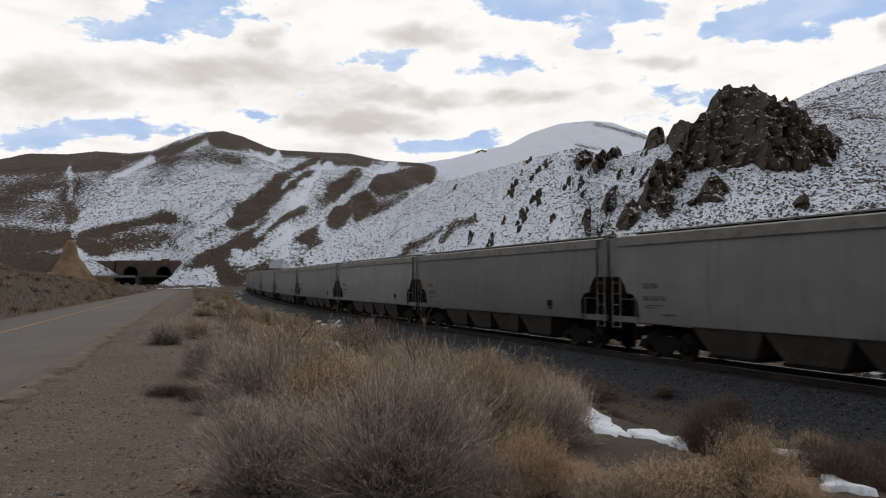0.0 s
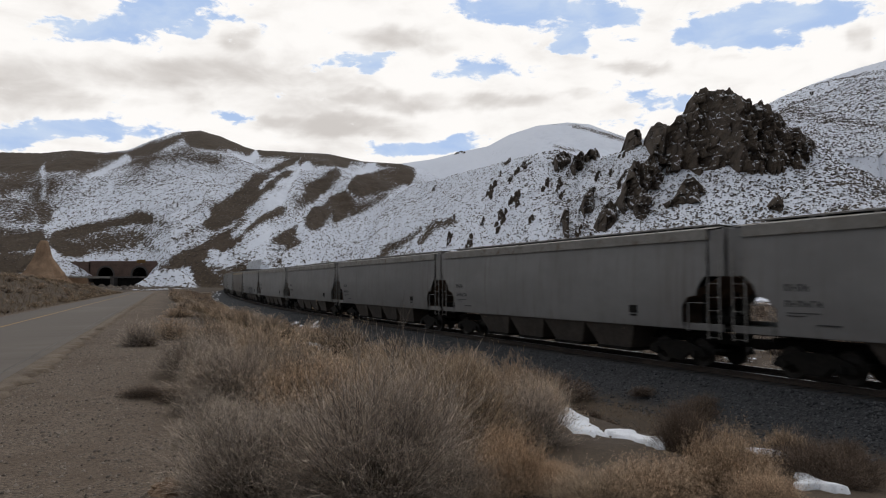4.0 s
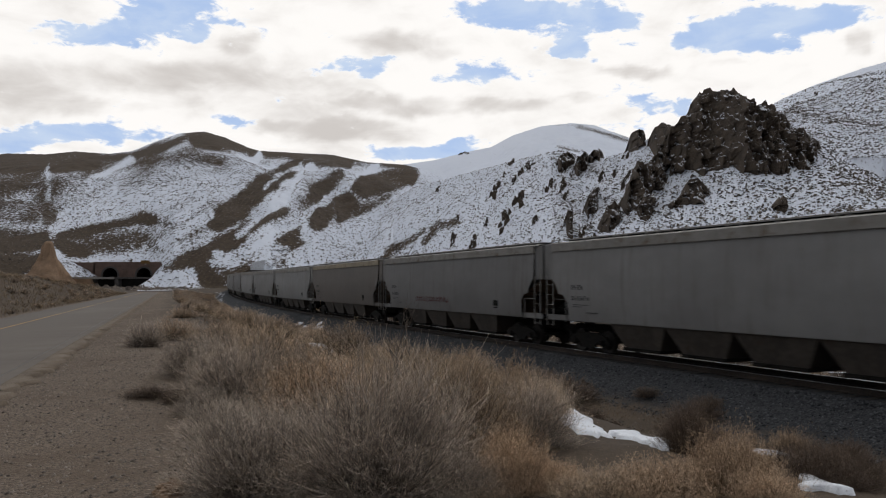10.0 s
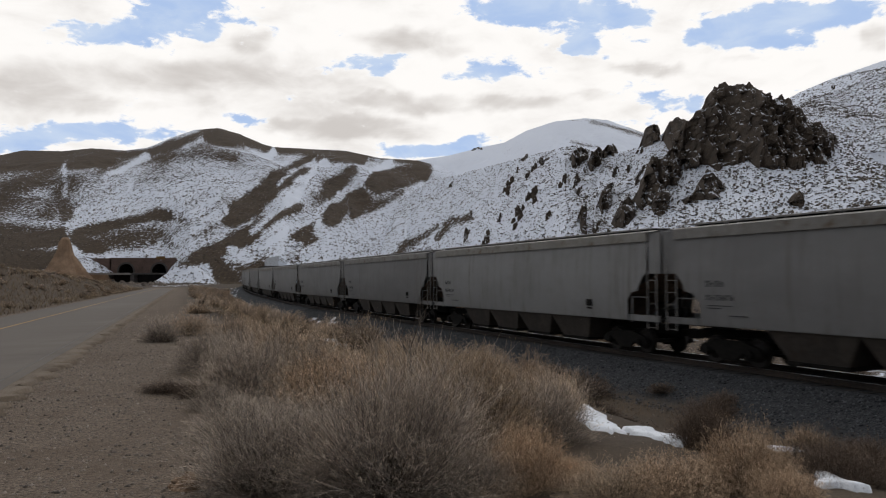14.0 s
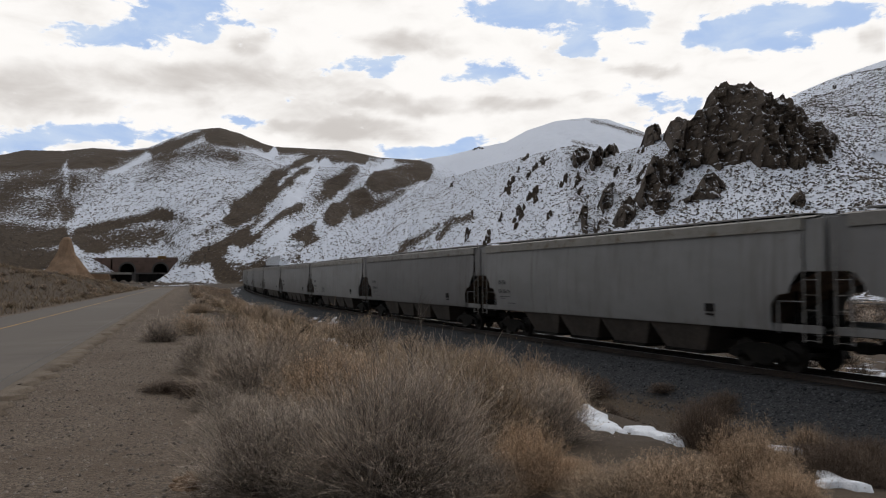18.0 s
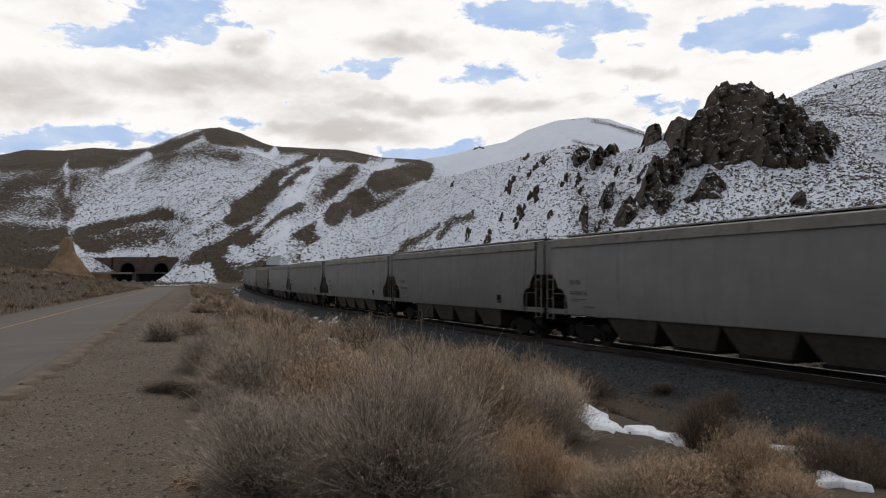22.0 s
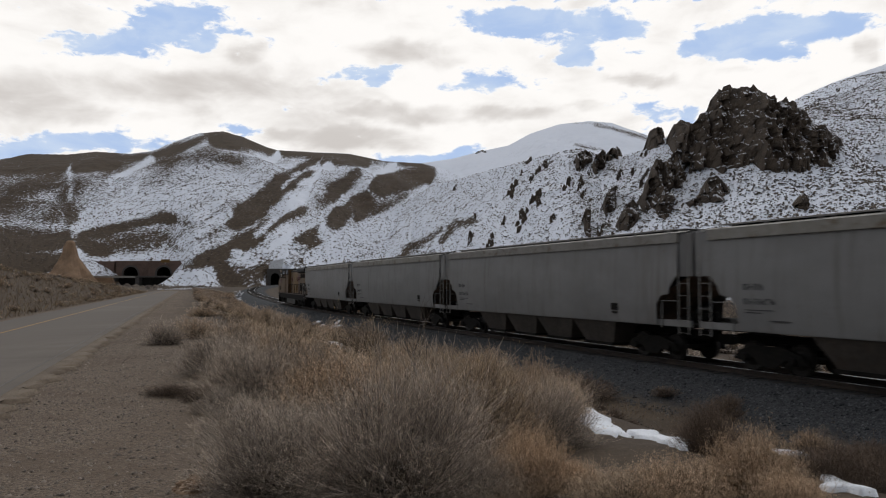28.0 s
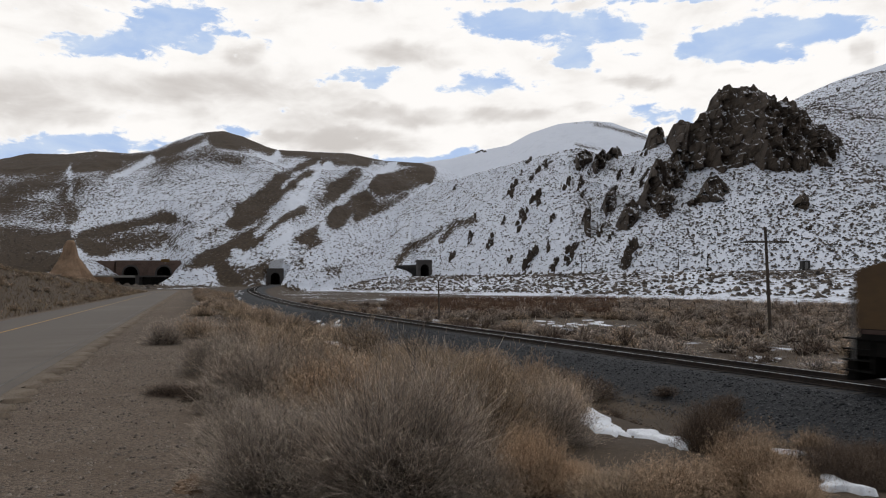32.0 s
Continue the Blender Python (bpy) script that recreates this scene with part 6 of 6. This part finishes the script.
    if seeds:
        i = r.randint(0, len(tips), int(len(tips) * seeds / 6))
        b3 = tips[i] + r.normal(size=(len(i), 3)) * 0.008
        w3 = r.normal(size=(len(i), 3)) * 0.5 + (0, 0, 0.9)
        w3 /= np.linalg.norm(w3, axis=1)[:, None]
        v, f, u, t, _ = ribbons(b3, w3, r.normal(size=(len(i), 3)) * 0.2, r.uniform(0.012, 0.032, len(i)), np.full(len(i), wide * 1.5), 1, r)
        heads = put("seed_crown", [(v, f, u, t)], M_SEED[kind])
    return stem_me, heads


NEAR = [[bush_meshes(k, 1600, 9, 0.0016, 500 + 10 * k + j, (1, 2, 8, 1)[k], 4) for j in range(2)] for k in range(4)]
MID = [[bush_meshes(k, 420, 7, 0.0042, 600 + 10 * k + j, (1, 1, 2, 1)[k], 3) for j in range(3)] for k in range(4)]
FAR = [[bush_meshes(k, 150, 6, 0.0085, 700 + 10 * k + j, 0, 2) for j in range(3)] for k in range(4)]
TINY = [[bush_meshes(k, 40, 5, 0.020, 800 + 10 * k + j, 0, 2) for j in range(3)] for k in range(4)]
BUSH_TAGS = [("sagebrush", "grey leafless sagebrush with fine dry stems"), ("rabbitbrush", "tan dry rabbitbrush on brown ground"),
             ("rabbitbrush", "orange-tan dry rabbitbrush with seed heads"), ("shrub", "low dark brown leafless shrub")]
br = random.Random(77)


def bush(at, wide, tall, kind, level):
    stems, heads = br.choice((NEAR, MID, FAR)[level][kind])
    name, label = BUSH_TAGS[kind]
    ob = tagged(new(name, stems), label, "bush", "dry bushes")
    ob.matrix_world = Matrix.LocRotScale(at + Vector((0, 0, -0.03)), Euler((br.uniform(-0.08, 0.08), br.uniform(-0.08, 0.08), br.uniform(0, 6.28))), (wide, wide * br.uniform(0.85, 1.1), tall))
    if heads is not None:
        hd = new("seed_crown", heads)
        hd.parent = ob
    return ob


BUSHES_A = [
    -229, -275, 252, 126, 0, -48, -273, 275, 191, 0, 42, -225, 198, 141, 1, -139, -176, 153, 92, 2,
    -64, -165, 130, 84, 1, 133, -217, 137, 99, 0, 156, -180, 92, 61, 1, 110, -278, 99, 65, 2,
    245, -308, 160, 61, 1, 309, -300, 137, 65, 2, 411, -284, 130, 99, 2, 355, -225, 88, 69, 3,
    463, -303, 99, 53, 2, 539, -269, 137, 61, 3,
]
BUSHES_B = [
    198, -154, 84, 38, 3, 107, -154, 69, 42, 2, 149, -135, 69, 31, 3, -253, -154, 168, 88, 0,
    -306, -120, 99, 57, 0, -215, -112, 107, 73, 1, -366, -151, 84, 21, 3, -317, -156, 69, 27, 3,
    -375, -82, 69, 38, 0, -170, -105, 92, 53, 1, -109, -135, 92, 53, 1, -269, -82, 84, 50, 1,
    -334, -74, 69, 38, 1, -123, -277, 153, 69, 0, 42, -284, 130, 69, 0, -267, -210, 122, 61, 0,
]
BUSHES_C = [
    185, -284, 84, 38, 1, -11, -142, 115, 69, 1, 58, -135, 84, 53, 1, 494, -247, 84, 46, 3,
    570, -240, 69, 42, 3, 383, -165, 46, 23, 3, 300, -150, 46, 17, 3, -184, -225, 153, 69, 0,
    -298, -172, 76, 38, 0, -64, -105, 46, 27, 1, -140, -74, 46, 23, 3, -94, -78, 46, 23, 3,
    -185, -67, 46, 23, 3, -231, -55, 46, 26, 1, -323, -44, 46, 21, 1, -269, -44, 38, 23, 1,
]
BUSHES_D = [
    179, -159, 84, 46, 3, 126, -146, 69, 57, 2, 352, -228, 92, 80, 3, 371, -183, 69, 38, 3,
    532, -265, 107, 69, 3, 577, -269, 92, 61, 3, 495, -228, 61, 38, 2, 114, -278, 115, 92, 2,
    170, -283, 76, 46, 2, 65, -290, 92, 31, 2, -170, -150, 115, 76, 0, -268, -142, 92, 61, 0,
    -109, -105, 92, 69, 1, -215, -112, 99, 69, 1, -291, -105, 76, 53, 0, -49, -123, 69, 53, 1,
]
taken = []
for u, e, w, h, kind in np.array(BUSHES_A + BUSHES_B + BUSHES_C + BUSHES_D, float).reshape(-1, 5):
    at = on_slope(u, e)
    d = at.y
    bush(at, w / 1000 * d * (1.05 if kind == 2 else 1.08), h / 1000 * d * 1.15, int(kind), 0 if d < 14 else 1)
    taken.append((at.x, at.y, w / 1000 * d * 0.5))



def sapling(at, tall, seed, mat, n=7, r0=0.012, label="thin dark leafless sapling among the brush"):
    """A bare forking branch: trunk, limbs and twigs."""
    r = random.Random(seed)
    ob = tagged(new("bare_sapling"), label, "shrub")

    def fork(p, d, length, rad, depth):
        bm = B()
        q = p
        for k in range(3):
            e = q + (d + Vector((r.uniform(-0.25, 0.25), r.uniform(-0.25, 0.25), r.uniform(-0.05, 0.2)))).normalized() * length / 3
            rod(bm, q, e, rad * (1 - 0.22 * k), 5, rad * (1 - 0.22 * (k + 1)))
            if depth and k:
                for _ in range(2):
                    kids.append((e, (d + Vector((r.uniform(-1, 1), r.uniform(-1, 1), r.uniform(-0.1, 0.7)))).normalized(), length * r.uniform(0.4, 0.65), rad * 0.5, depth - 1))
            q = e
        part("limb", bm, mat, ob)

    kids = [(Vector((r.uniform(-0.08, 0.08), r.uniform(-0.08, 0.08), -0.05)), Vector((r.uniform(-0.45, 0.45), r.uniform(-0.45, 0.45), 1)).normalized(), tall * r.uniform(0.6, 0.8), r0, 2) for _ in range(3)]
    count = 0
    while kids and count < 10 * n:
        fork(*kids.pop(0))
        count += 1
    ob.location = at
    return ob


sapling(on_slope(-42, -196) + Vector((0, 0, 0.05)), 1.25, 5, M_SCRUB, 5)
sapling(on_slope(-50, -255) + Vector((0, 0, 0.0)), 0.75, 8, surface("pale_dead_wood", (0.40, 0.35, 0.30), (0.28, 0.24, 0.20), 20, 3, 0.9, 0.3, 0.004), 5, 0.011, "pale twisted dead branches in a grey bush")

# the strip between road and track, thinner towards the track
n_made = 0
while n_made < 300:
    d = 7 + 85 * br.random() ** 0.8
    q0, n0 = br.uniform(5.5, 19), 0
    s0 = br.uniform(-6, 150)
    v, _ = track(s0, q0)
    n = v.x * road_n[0] + v.y * road_n[1]
    if v.y < 13 or n < 2.2 + 1.2 * br.random() or abs(v.x / v.y) > 0.68:
        continue
    if any((v.x - a) ** 2 + (v.y - b) ** 2 < (c + 0.25) ** 2 for a, b, c in taken):
        continue
    n_made += 1
    kind = br.choice((0, 1, 1, 2, 1, 0)) if q0 > 9 else br.choice((3, 3, 1, 0))
    w = br.uniform(0.8, 1.7) * (0.65 if q0 < 9 else 1)
    bush(Vector((v.x, v.y, ground_at(v.x, v.y))), w, w * br.uniform(0.55, 0.85), kind, 1 if v.y < 32 else 2)
    taken.append((v.x, v.y, w * 0.35))

# low dark brush and litter below the ballast
n_made = 0
while n_made < 95:
    v, _ = track(br.uniform(-16, 45), 4.3 + 5.0 * br.random())
    if abs(v.x / v.y) > 0.66 or any((v.x - a) ** 2 + (v.y - b) ** 2 < (c + 0.1) ** 2 for a, b, c in taken):
        continue
    n_made += 1
    w = br.uniform(0.3, 0.95)
    bush(Vector((v.x, v.y, ground_at(v.x, v.y))), w, w * br.uniform(0.35, 0.6), br.choice((3, 3, 3, 3, 0, 1)), 1)

# beyond the track
n_made = 0
while n_made < 420:
    s0, q0 = br.uniform(-28, 110), -6 - 80 * br.random() ** 1.25
    v, _ = track(s0, q0)
    if v.y < 24 or abs(v.x / v.y) > 0.68 or (v.y - 71) ** 2 / 120 + (v.x - 12) ** 2 / 60 < 1:
        continue
    n_made += 1
    w = br.uniform(1.2, 2.7)
    kind = br.choice((3, 0, 0, 3, 1, 2))
    bush(Vector((v.x, v.y, ground_at(v.x, v.y))), w, w * br.uniform(0.38, 0.6), kind, 2)



def joined_bushes(name, spots_xy, sizes, kinds, label, seed):
    """Far bushes that nobody could count, as one object for each kind."""
    r = np.random.RandomState(seed)
    for kind in sorted(set(kinds)):
        chunks = []
        for (x, y), w, k in zip(spots_xy, sizes, kinds):
            if k != kind:
                continue
            me = TINY[kind][r.randint(3)][0]
            n = len(me.vertices)
            v = np.empty(n * 3)
            me.vertices.foreach_get("co", v)
            v = v.reshape(-1, 3)
            a = r.rand() * 6.283
            rot = np.array([[math.cos(a), -math.sin(a), 0], [math.sin(a), math.cos(a), 0], [0, 0, 1]])
            v = v @ rot * (w, w, w * r.uniform(0.5, 0.75)) + (x, y, ground_at(x, y) - 0.03)
            f = np.empty(len(me.polygons) * 4, int)
            me.polygons.foreach_get("vertices", f)
            up, tone = np.empty(n, np.float32), np.empty(n, np.float32)
            me.attributes["up"].data.foreach_get("value", up)
            me.attributes["tone"].data.foreach_get("value", tone)
            chunks.append((v, f.reshape(-1, 4), up, tone))
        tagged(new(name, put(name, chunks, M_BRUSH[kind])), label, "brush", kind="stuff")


xy, sz, kd = [], [], []
while len(xy) < 1500:      # the brushy flat beyond the track
    v, _ = track(br.uniform(-28, 150), -7 - 85 * br.random())
    if v.y < 40 or abs(v.x / v.y) > 0.68 or (v.y > 95 and v.x / v.y < 0.24) or (v.y - 71) ** 2 / 120 + (v.x - 12) ** 2 / 60 < 1:
        continue
    xy.append((v.x, v.y)), sz.append(br.uniform(0.9, 2.3)), kd.append(br.choice((3, 0, 0, 3, 1)))
joined_bushes("far_brush", xy, sz, kd, "dark leafless brush covering the river flat", 51)
xy, sz, kd = [], [], []
while len(xy) < 900:      # the strip running away between road and track
    v, _ = track(br.uniform(30, 190), br.uniform(5, 32))
    if v.x * road_n[0] + v.y * road_n[1] < 0.8:
        continue
    xy.append((v.x, v.y)), sz.append(br.uniform(0.8, 1.7)), kd.append(br.choice((1, 1, 0, 2)))
joined_bushes("strip_brush", xy, sz, kd, "tan dry brush along the strip by the track", 52)
xy, sz, kd = [], [], []
for i in range(420):      # low cover on the bank
    x, y, _ = road_point(br.uniform(14, 160), -8.4 - 16 * br.random(), 0)
    xy.append((x, y)), sz.append(br.uniform(0.5, 1.2)), kd.append(br.choice((1, 1, 3, 2)))
joined_bushes("bank_brush", xy, sz, kd, "low tan and brown brush on the roadside bank", 53)

# the bank across the road
for i in range(110):
    a, n = br.uniform(16, 148), -8.8 - 12 * br.random()
    x, y, _ = road_point(a, n, 0)
    w = br.uniform(0.5, 1.3)
    bush(Vector((x, y, ground_at(x, y))), w, w * br.uniform(0.4, 0.7), br.choice((1, 1, 2, 3, 0)), 2)


def grass(name, count, keep, seed, label, span, tall, wide, mat):
    """Dry grass blades as one object; span: s least and most, q least and most."""
    r = np.random.RandomState(seed)
    s = r.uniform(span[0], span[1], count)
    q = r.uniform(span[2], span[3], count)
    h = np.interp(s, S, HEAD)
    x, y = np.interp(s, S, TX) - np.cos(h) * q, np.interp(s, S, TY) - np.sin(h) * q
    clump = fbm(x, y, 1.3, seed, 3) + 0.5 * r.rand(count)
    ok = keep(x, y) & (clump > 0.1) & (np.hypot(x, y) > 3.2) & (y > 0)
    x, y = x[ok], y[ok]
    z = height(x, y)
    k = len(x)
    a, tilt = r.rand(k) * 6.283, r.rand(k) * 0.75
    way = np.stack([np.sin(tilt) * np.cos(a), np.sin(tilt) * np.sin(a), np.cos(tilt)], -1)
    v, f, u, t, _ = ribbons(np.stack([x, y, z - 0.01], -1), way, r.normal(size=(k, 3)) * 0.25, r.uniform(tall * 0.4, tall, k), np.full(k, wide), 2, r)
    tagged(new(name, put(name, [(v, f, u, t)], mat)), label, "grass", kind="stuff")


grass("dry_grass", 60000, lambda x, y: x * road_n[0] + y * road_n[1] > 1.4, 31, "short dry tan grass between the bushes", (-12, 46, 4.6, 19), 0.26, 0.0028, M_BRUSH[4])
grass("dry_grass", 40000, lambda x, y: x * road_n[0] + y * road_n[1] > 2.0, 32, "dry tan grass along the track strip", (35, 150, 5.0, 19.5), 0.32, 0.008, M_BRUSH[4])
grass("dry_grass", 40000, lambda x, y: y > 26, 33, "dry brown grass beyond the track", (-34, 115, -68, -5.0), 0.38, 0.010, M_BRUSH[4])


r_l = np.random.RandomState(38)      # broken twigs and dead stalks lying about
s_l, q_l = r_l.uniform(-15, 40, 26000), r_l.uniform(4.2, 17, 26000)
h_l = np.interp(s_l, S, HEAD)
x_l, y_l = np.interp(s_l, S, TX) - np.cos(h_l) * q_l, np.interp(s_l, S, TY) - np.sin(h_l) * q_l
ok_l = (x_l * road_n[0] + y_l * road_n[1] > 1.0) & (y_l > 3) & (fbm(x_l, y_l, 0.8, 40, 3) > -0.25)
x_l, y_l = x_l[ok_l], y_l[ok_l]
way_l = np.stack([r_l.normal(size=len(x_l)), r_l.normal(size=len(x_l)), r_l.uniform(0.0, 0.35, len(x_l))], -1)
way_l /= np.linalg.norm(way_l, axis=1)[:, None]
v, f, u, t, _ = ribbons(np.stack([x_l, y_l, height(x_l, y_l) + 0.006], -1), way_l, r_l.normal(size=(len(x_l), 3)) * 0.15, r_l.uniform(0.06, 0.28, len(x_l)), r_l.uniform(0.002, 0.006, len(x_l)), 2, r_l)
tagged(new("twig_litter", put("twig_litter", [(v, f, 0.3 + 0.5 * u, t)], M_BRUSH[3])), "brown broken twigs and stalks on the ground", "litter", kind="stuff")

r_b = np.random.RandomState(36)      # dry grass on the bank
a_b, n_b = 12 + 150 * r_b.rand(30000) ** 1.3, -8.1 - 17 * r_b.rand(30000)
x_b, y_b = road_t[0] * a_b + road_n[0] * n_b, road_t[1] * a_b + road_n[1] * n_b
way_b = np.stack([r_b.normal(size=30000) * 0.4, r_b.normal(size=30000) * 0.4, np.ones(30000)], -1)
v, f, u, t, _ = ribbons(np.stack([x_b, y_b, height(x_b, y_b) - 0.02], -1), way_b, r_b.normal(size=(30000, 3)) * 0.2, r_b.uniform(0.15, 0.42, 30000), np.full(30000, 0.014), 2, r_b)
tagged(new("dry_grass", put("dry_grass", [(v, f, u, t)], M_BRUSH[4])), "dry tan grass on the roadside bank", "grass", kind="stuff")


def reeds(count, seed):
    r = np.random.RandomState(seed)
    pick = r.choice(np.nonzero((reed > 0.4) & front_side)[0], count)
    x, y = gx[pick] + r.uniform(-1, 1, count), gy[pick] + r.uniform(-1, 1, count)
    z = height(x, y)
    way = np.stack([r.normal(size=count) * 0.15, r.normal(size=count) * 0.15, np.ones(count)], -1)
    v, f, u, t, _ = ribbons(np.stack([x, y, z], -1), way, r.normal(size=(count, 3)) * 0.1, r.uniform(0.3, 1.0, count), np.full(count, 0.045), 2, r)
    tagged(new("reeds", put("reeds", [(v, f, u, t)], brush_material("russet_reed", (0.10, 0.06, 0.04), (0.19, 0.115, 0.078), (0.27, 0.18, 0.12)))), "russet dry reeds on the river flat", "reeds", kind="stuff")


reeds(20000, 35)


def stones(name, count, seed, where, size, mats, label):
    """Loose stones as one object; where(random state, count) gives x and y."""
    r = np.random.RandomState(seed)
    x, y = where(r, count)
    z = height(x, y)
    k = len(x)
    octa = np.array([(1, 0, 0), (0, 1, 0), (-1, 0, 0), (0, -1, 0), (0.2, 0.2, 0.8), (0.3, -0.5, 0.55), (0, 0, -0.6)])
    sz = size * (0.35 + r.rand(k) ** 2.2)
    v = octa[None] * r.uniform(0.55, 1.3, (k, 7, 3)) * sz[:, None, None] + np.stack([x, y, z], -1)[:, None]
    tri = np.array([(0, 1, 4), (1, 2, 4), (2, 3, 5), (2, 5, 4), (3, 0, 5), (0, 4, 5), (0, 6, 1), (2, 6, 3)])
    f = (tri[None] + (np.arange(k) * 7)[:, None, None]).reshape(-1, 3)
    tagged(new(name, mesh(name, v.reshape(-1, 3), f, mats)), label, "stones", kind="stuff")


def island_stone(name, a, b):
    m, g = material(name)
    finish(g, g.mix(g.node("ShaderNodeNewGeometry").outputs["Random Per Island"], a, b), 0.9, g.noise(place(g), 40.0, 3.0, 0.6), 0.4, 0.01, 0.0, 0.3)
    return m


def by_track(s0, s1, q0, q1):
    def where(r, n):
        s, q = s0 + (s1 - s0) * r.rand(n) ** 1.3, r.uniform(q0, q1, n)
        h = np.interp(s, S, HEAD)
        return np.interp(s, S, TX) - np.cos(h) * q, np.interp(s, S, TY) - np.sin(h) * q
    return where


def by_road(r, n):
    a, b = 2.5 + 28 * r.rand(n) ** 1.6, r.uniform(-2.6, 2.2, n)
    x, y = road_t[0] * a + road_n[0] * b, road_t[1] * a + road_n[1] * b
    ok = np.hypot(x, y) > 2.6
    return x[ok], y[ok]


stones("ballast_stones", 20000, 41, by_track(-14, 52, 1.5, 4.9), 0.047, (island_stone("ballast_stone", (0.013, 0.0145, 0.017), (0.09, 0.091, 0.096)),), "loose blue-grey crushed ballast stones")
stones("ballast_stones", 5000, 42, by_track(-14, 35, 4.6, 8.5), 0.038, (island_stone("spilled_stone", (0.04, 0.036, 0.032), (0.17, 0.145, 0.12)),), "spilled stones below the ballast")
stones("gravel_stones", 14000, 43, by_road, 0.022, (island_stone("gravel_stone", (0.075, 0.062, 0.052), (0.27, 0.225, 0.185)),), "loose brown and grey gravel on the road shoulder")
rocky = random.Random(3)
for u, e, w in ((-333, -282, 0.35), (-278, -271, 0.22), (-211, -282, 0.16), (-228, -211, 0.12)):
    at = on_slope(u, e)
    ob = tagged(new("stone", rock_mesh(w, w * 0.4, 330 + int(w * 100), M_TANROCK, 3, 0.2)), "flat tan stone lying in the gravel", "stone", "stones at the roadside")
    ob.location = at + Vector((0, 0, -0.02))

# ---- sleepers ----
tie_bm = box(B(), -0.115, 0.115, -1.3, 1.3, -0.2, 0.0, 0.012)
TIE = bpy.data.meshes.new("sleeper")
tie_bm.to_mesh(TIE)
tie_bm.free()
TIE.materials.append(M_TIE)
tr = random.Random(9)
for i in range(300):
    s = -16 + 0.5 * i
    v, h = track(s, 0, -0.185)
    ob = new("sleeper", TIE)
    ob.parent = near_line
    ob.matrix_world = Matrix.Translation(v + Vector((0, 0, tr.uniform(-0.012, 0.006)))) @ Matrix.Rotation(h + math.pi / 2 + tr.uniform(-0.02, 0.02), 4, "Z")
rest = B()
for s in [-60 + 0.5 * i for i in range(92)] + [134 + 0.5 * i for i in range(500)]:
    v, h = track(s, 0, -0.285)
    bmesh.ops.create_cube(rest, size=1.0, matrix=Matrix.Translation(v) @ Matrix.Rotation(h + math.pi / 2, 4, "Z") @ Matrix.Diagonal((0.23, 2.6, 0.2, 1)))
tagged(part("sleepers", rest, M_TIE, near_line), kind="stuff")


# ---- what moves ----
def gone(t):
    """Metres that the train has run since the start."""
    return 22.614 * t - 0.00496 * t * t


def on_rails(s, half):
    """The pose of a vehicle whose middle is s metres up the line; it runs down the line."""
    a, b = track(s - half)[0], track(s + half)[0]
    d = a - b
    return Matrix.Translation((a + b) / 2) @ Matrix.Rotation(math.atan2(d.y, d.x), 4, "Z") @ Matrix.Rotation(-math.asin(d.z / d.length), 4, "Y")


def motions():
    times = [0.5 * i for i in range(65)]
    for k, car in cars.items():
        walk(car, [(t, on_rails(-0.28 + LONG * (k - 0.5) - gone(t), 7.78)) for t in times])
    walk(loco, [(t, on_rails(-0.28 + LONG * 33 + 10.6 - gone(t), 7.2)) for t in times])
    # the cloud sheet drifts down and to the left
    walk(clouds, [(t, Matrix.Rotation(radians(1.5 * (t - 16) / 32), 4, "Z") @ Matrix.Rotation(radians(-1.3 * (t - 16) / 32), 4, "X")) for t in (0.0, 16.0, 32.0)])


motions()
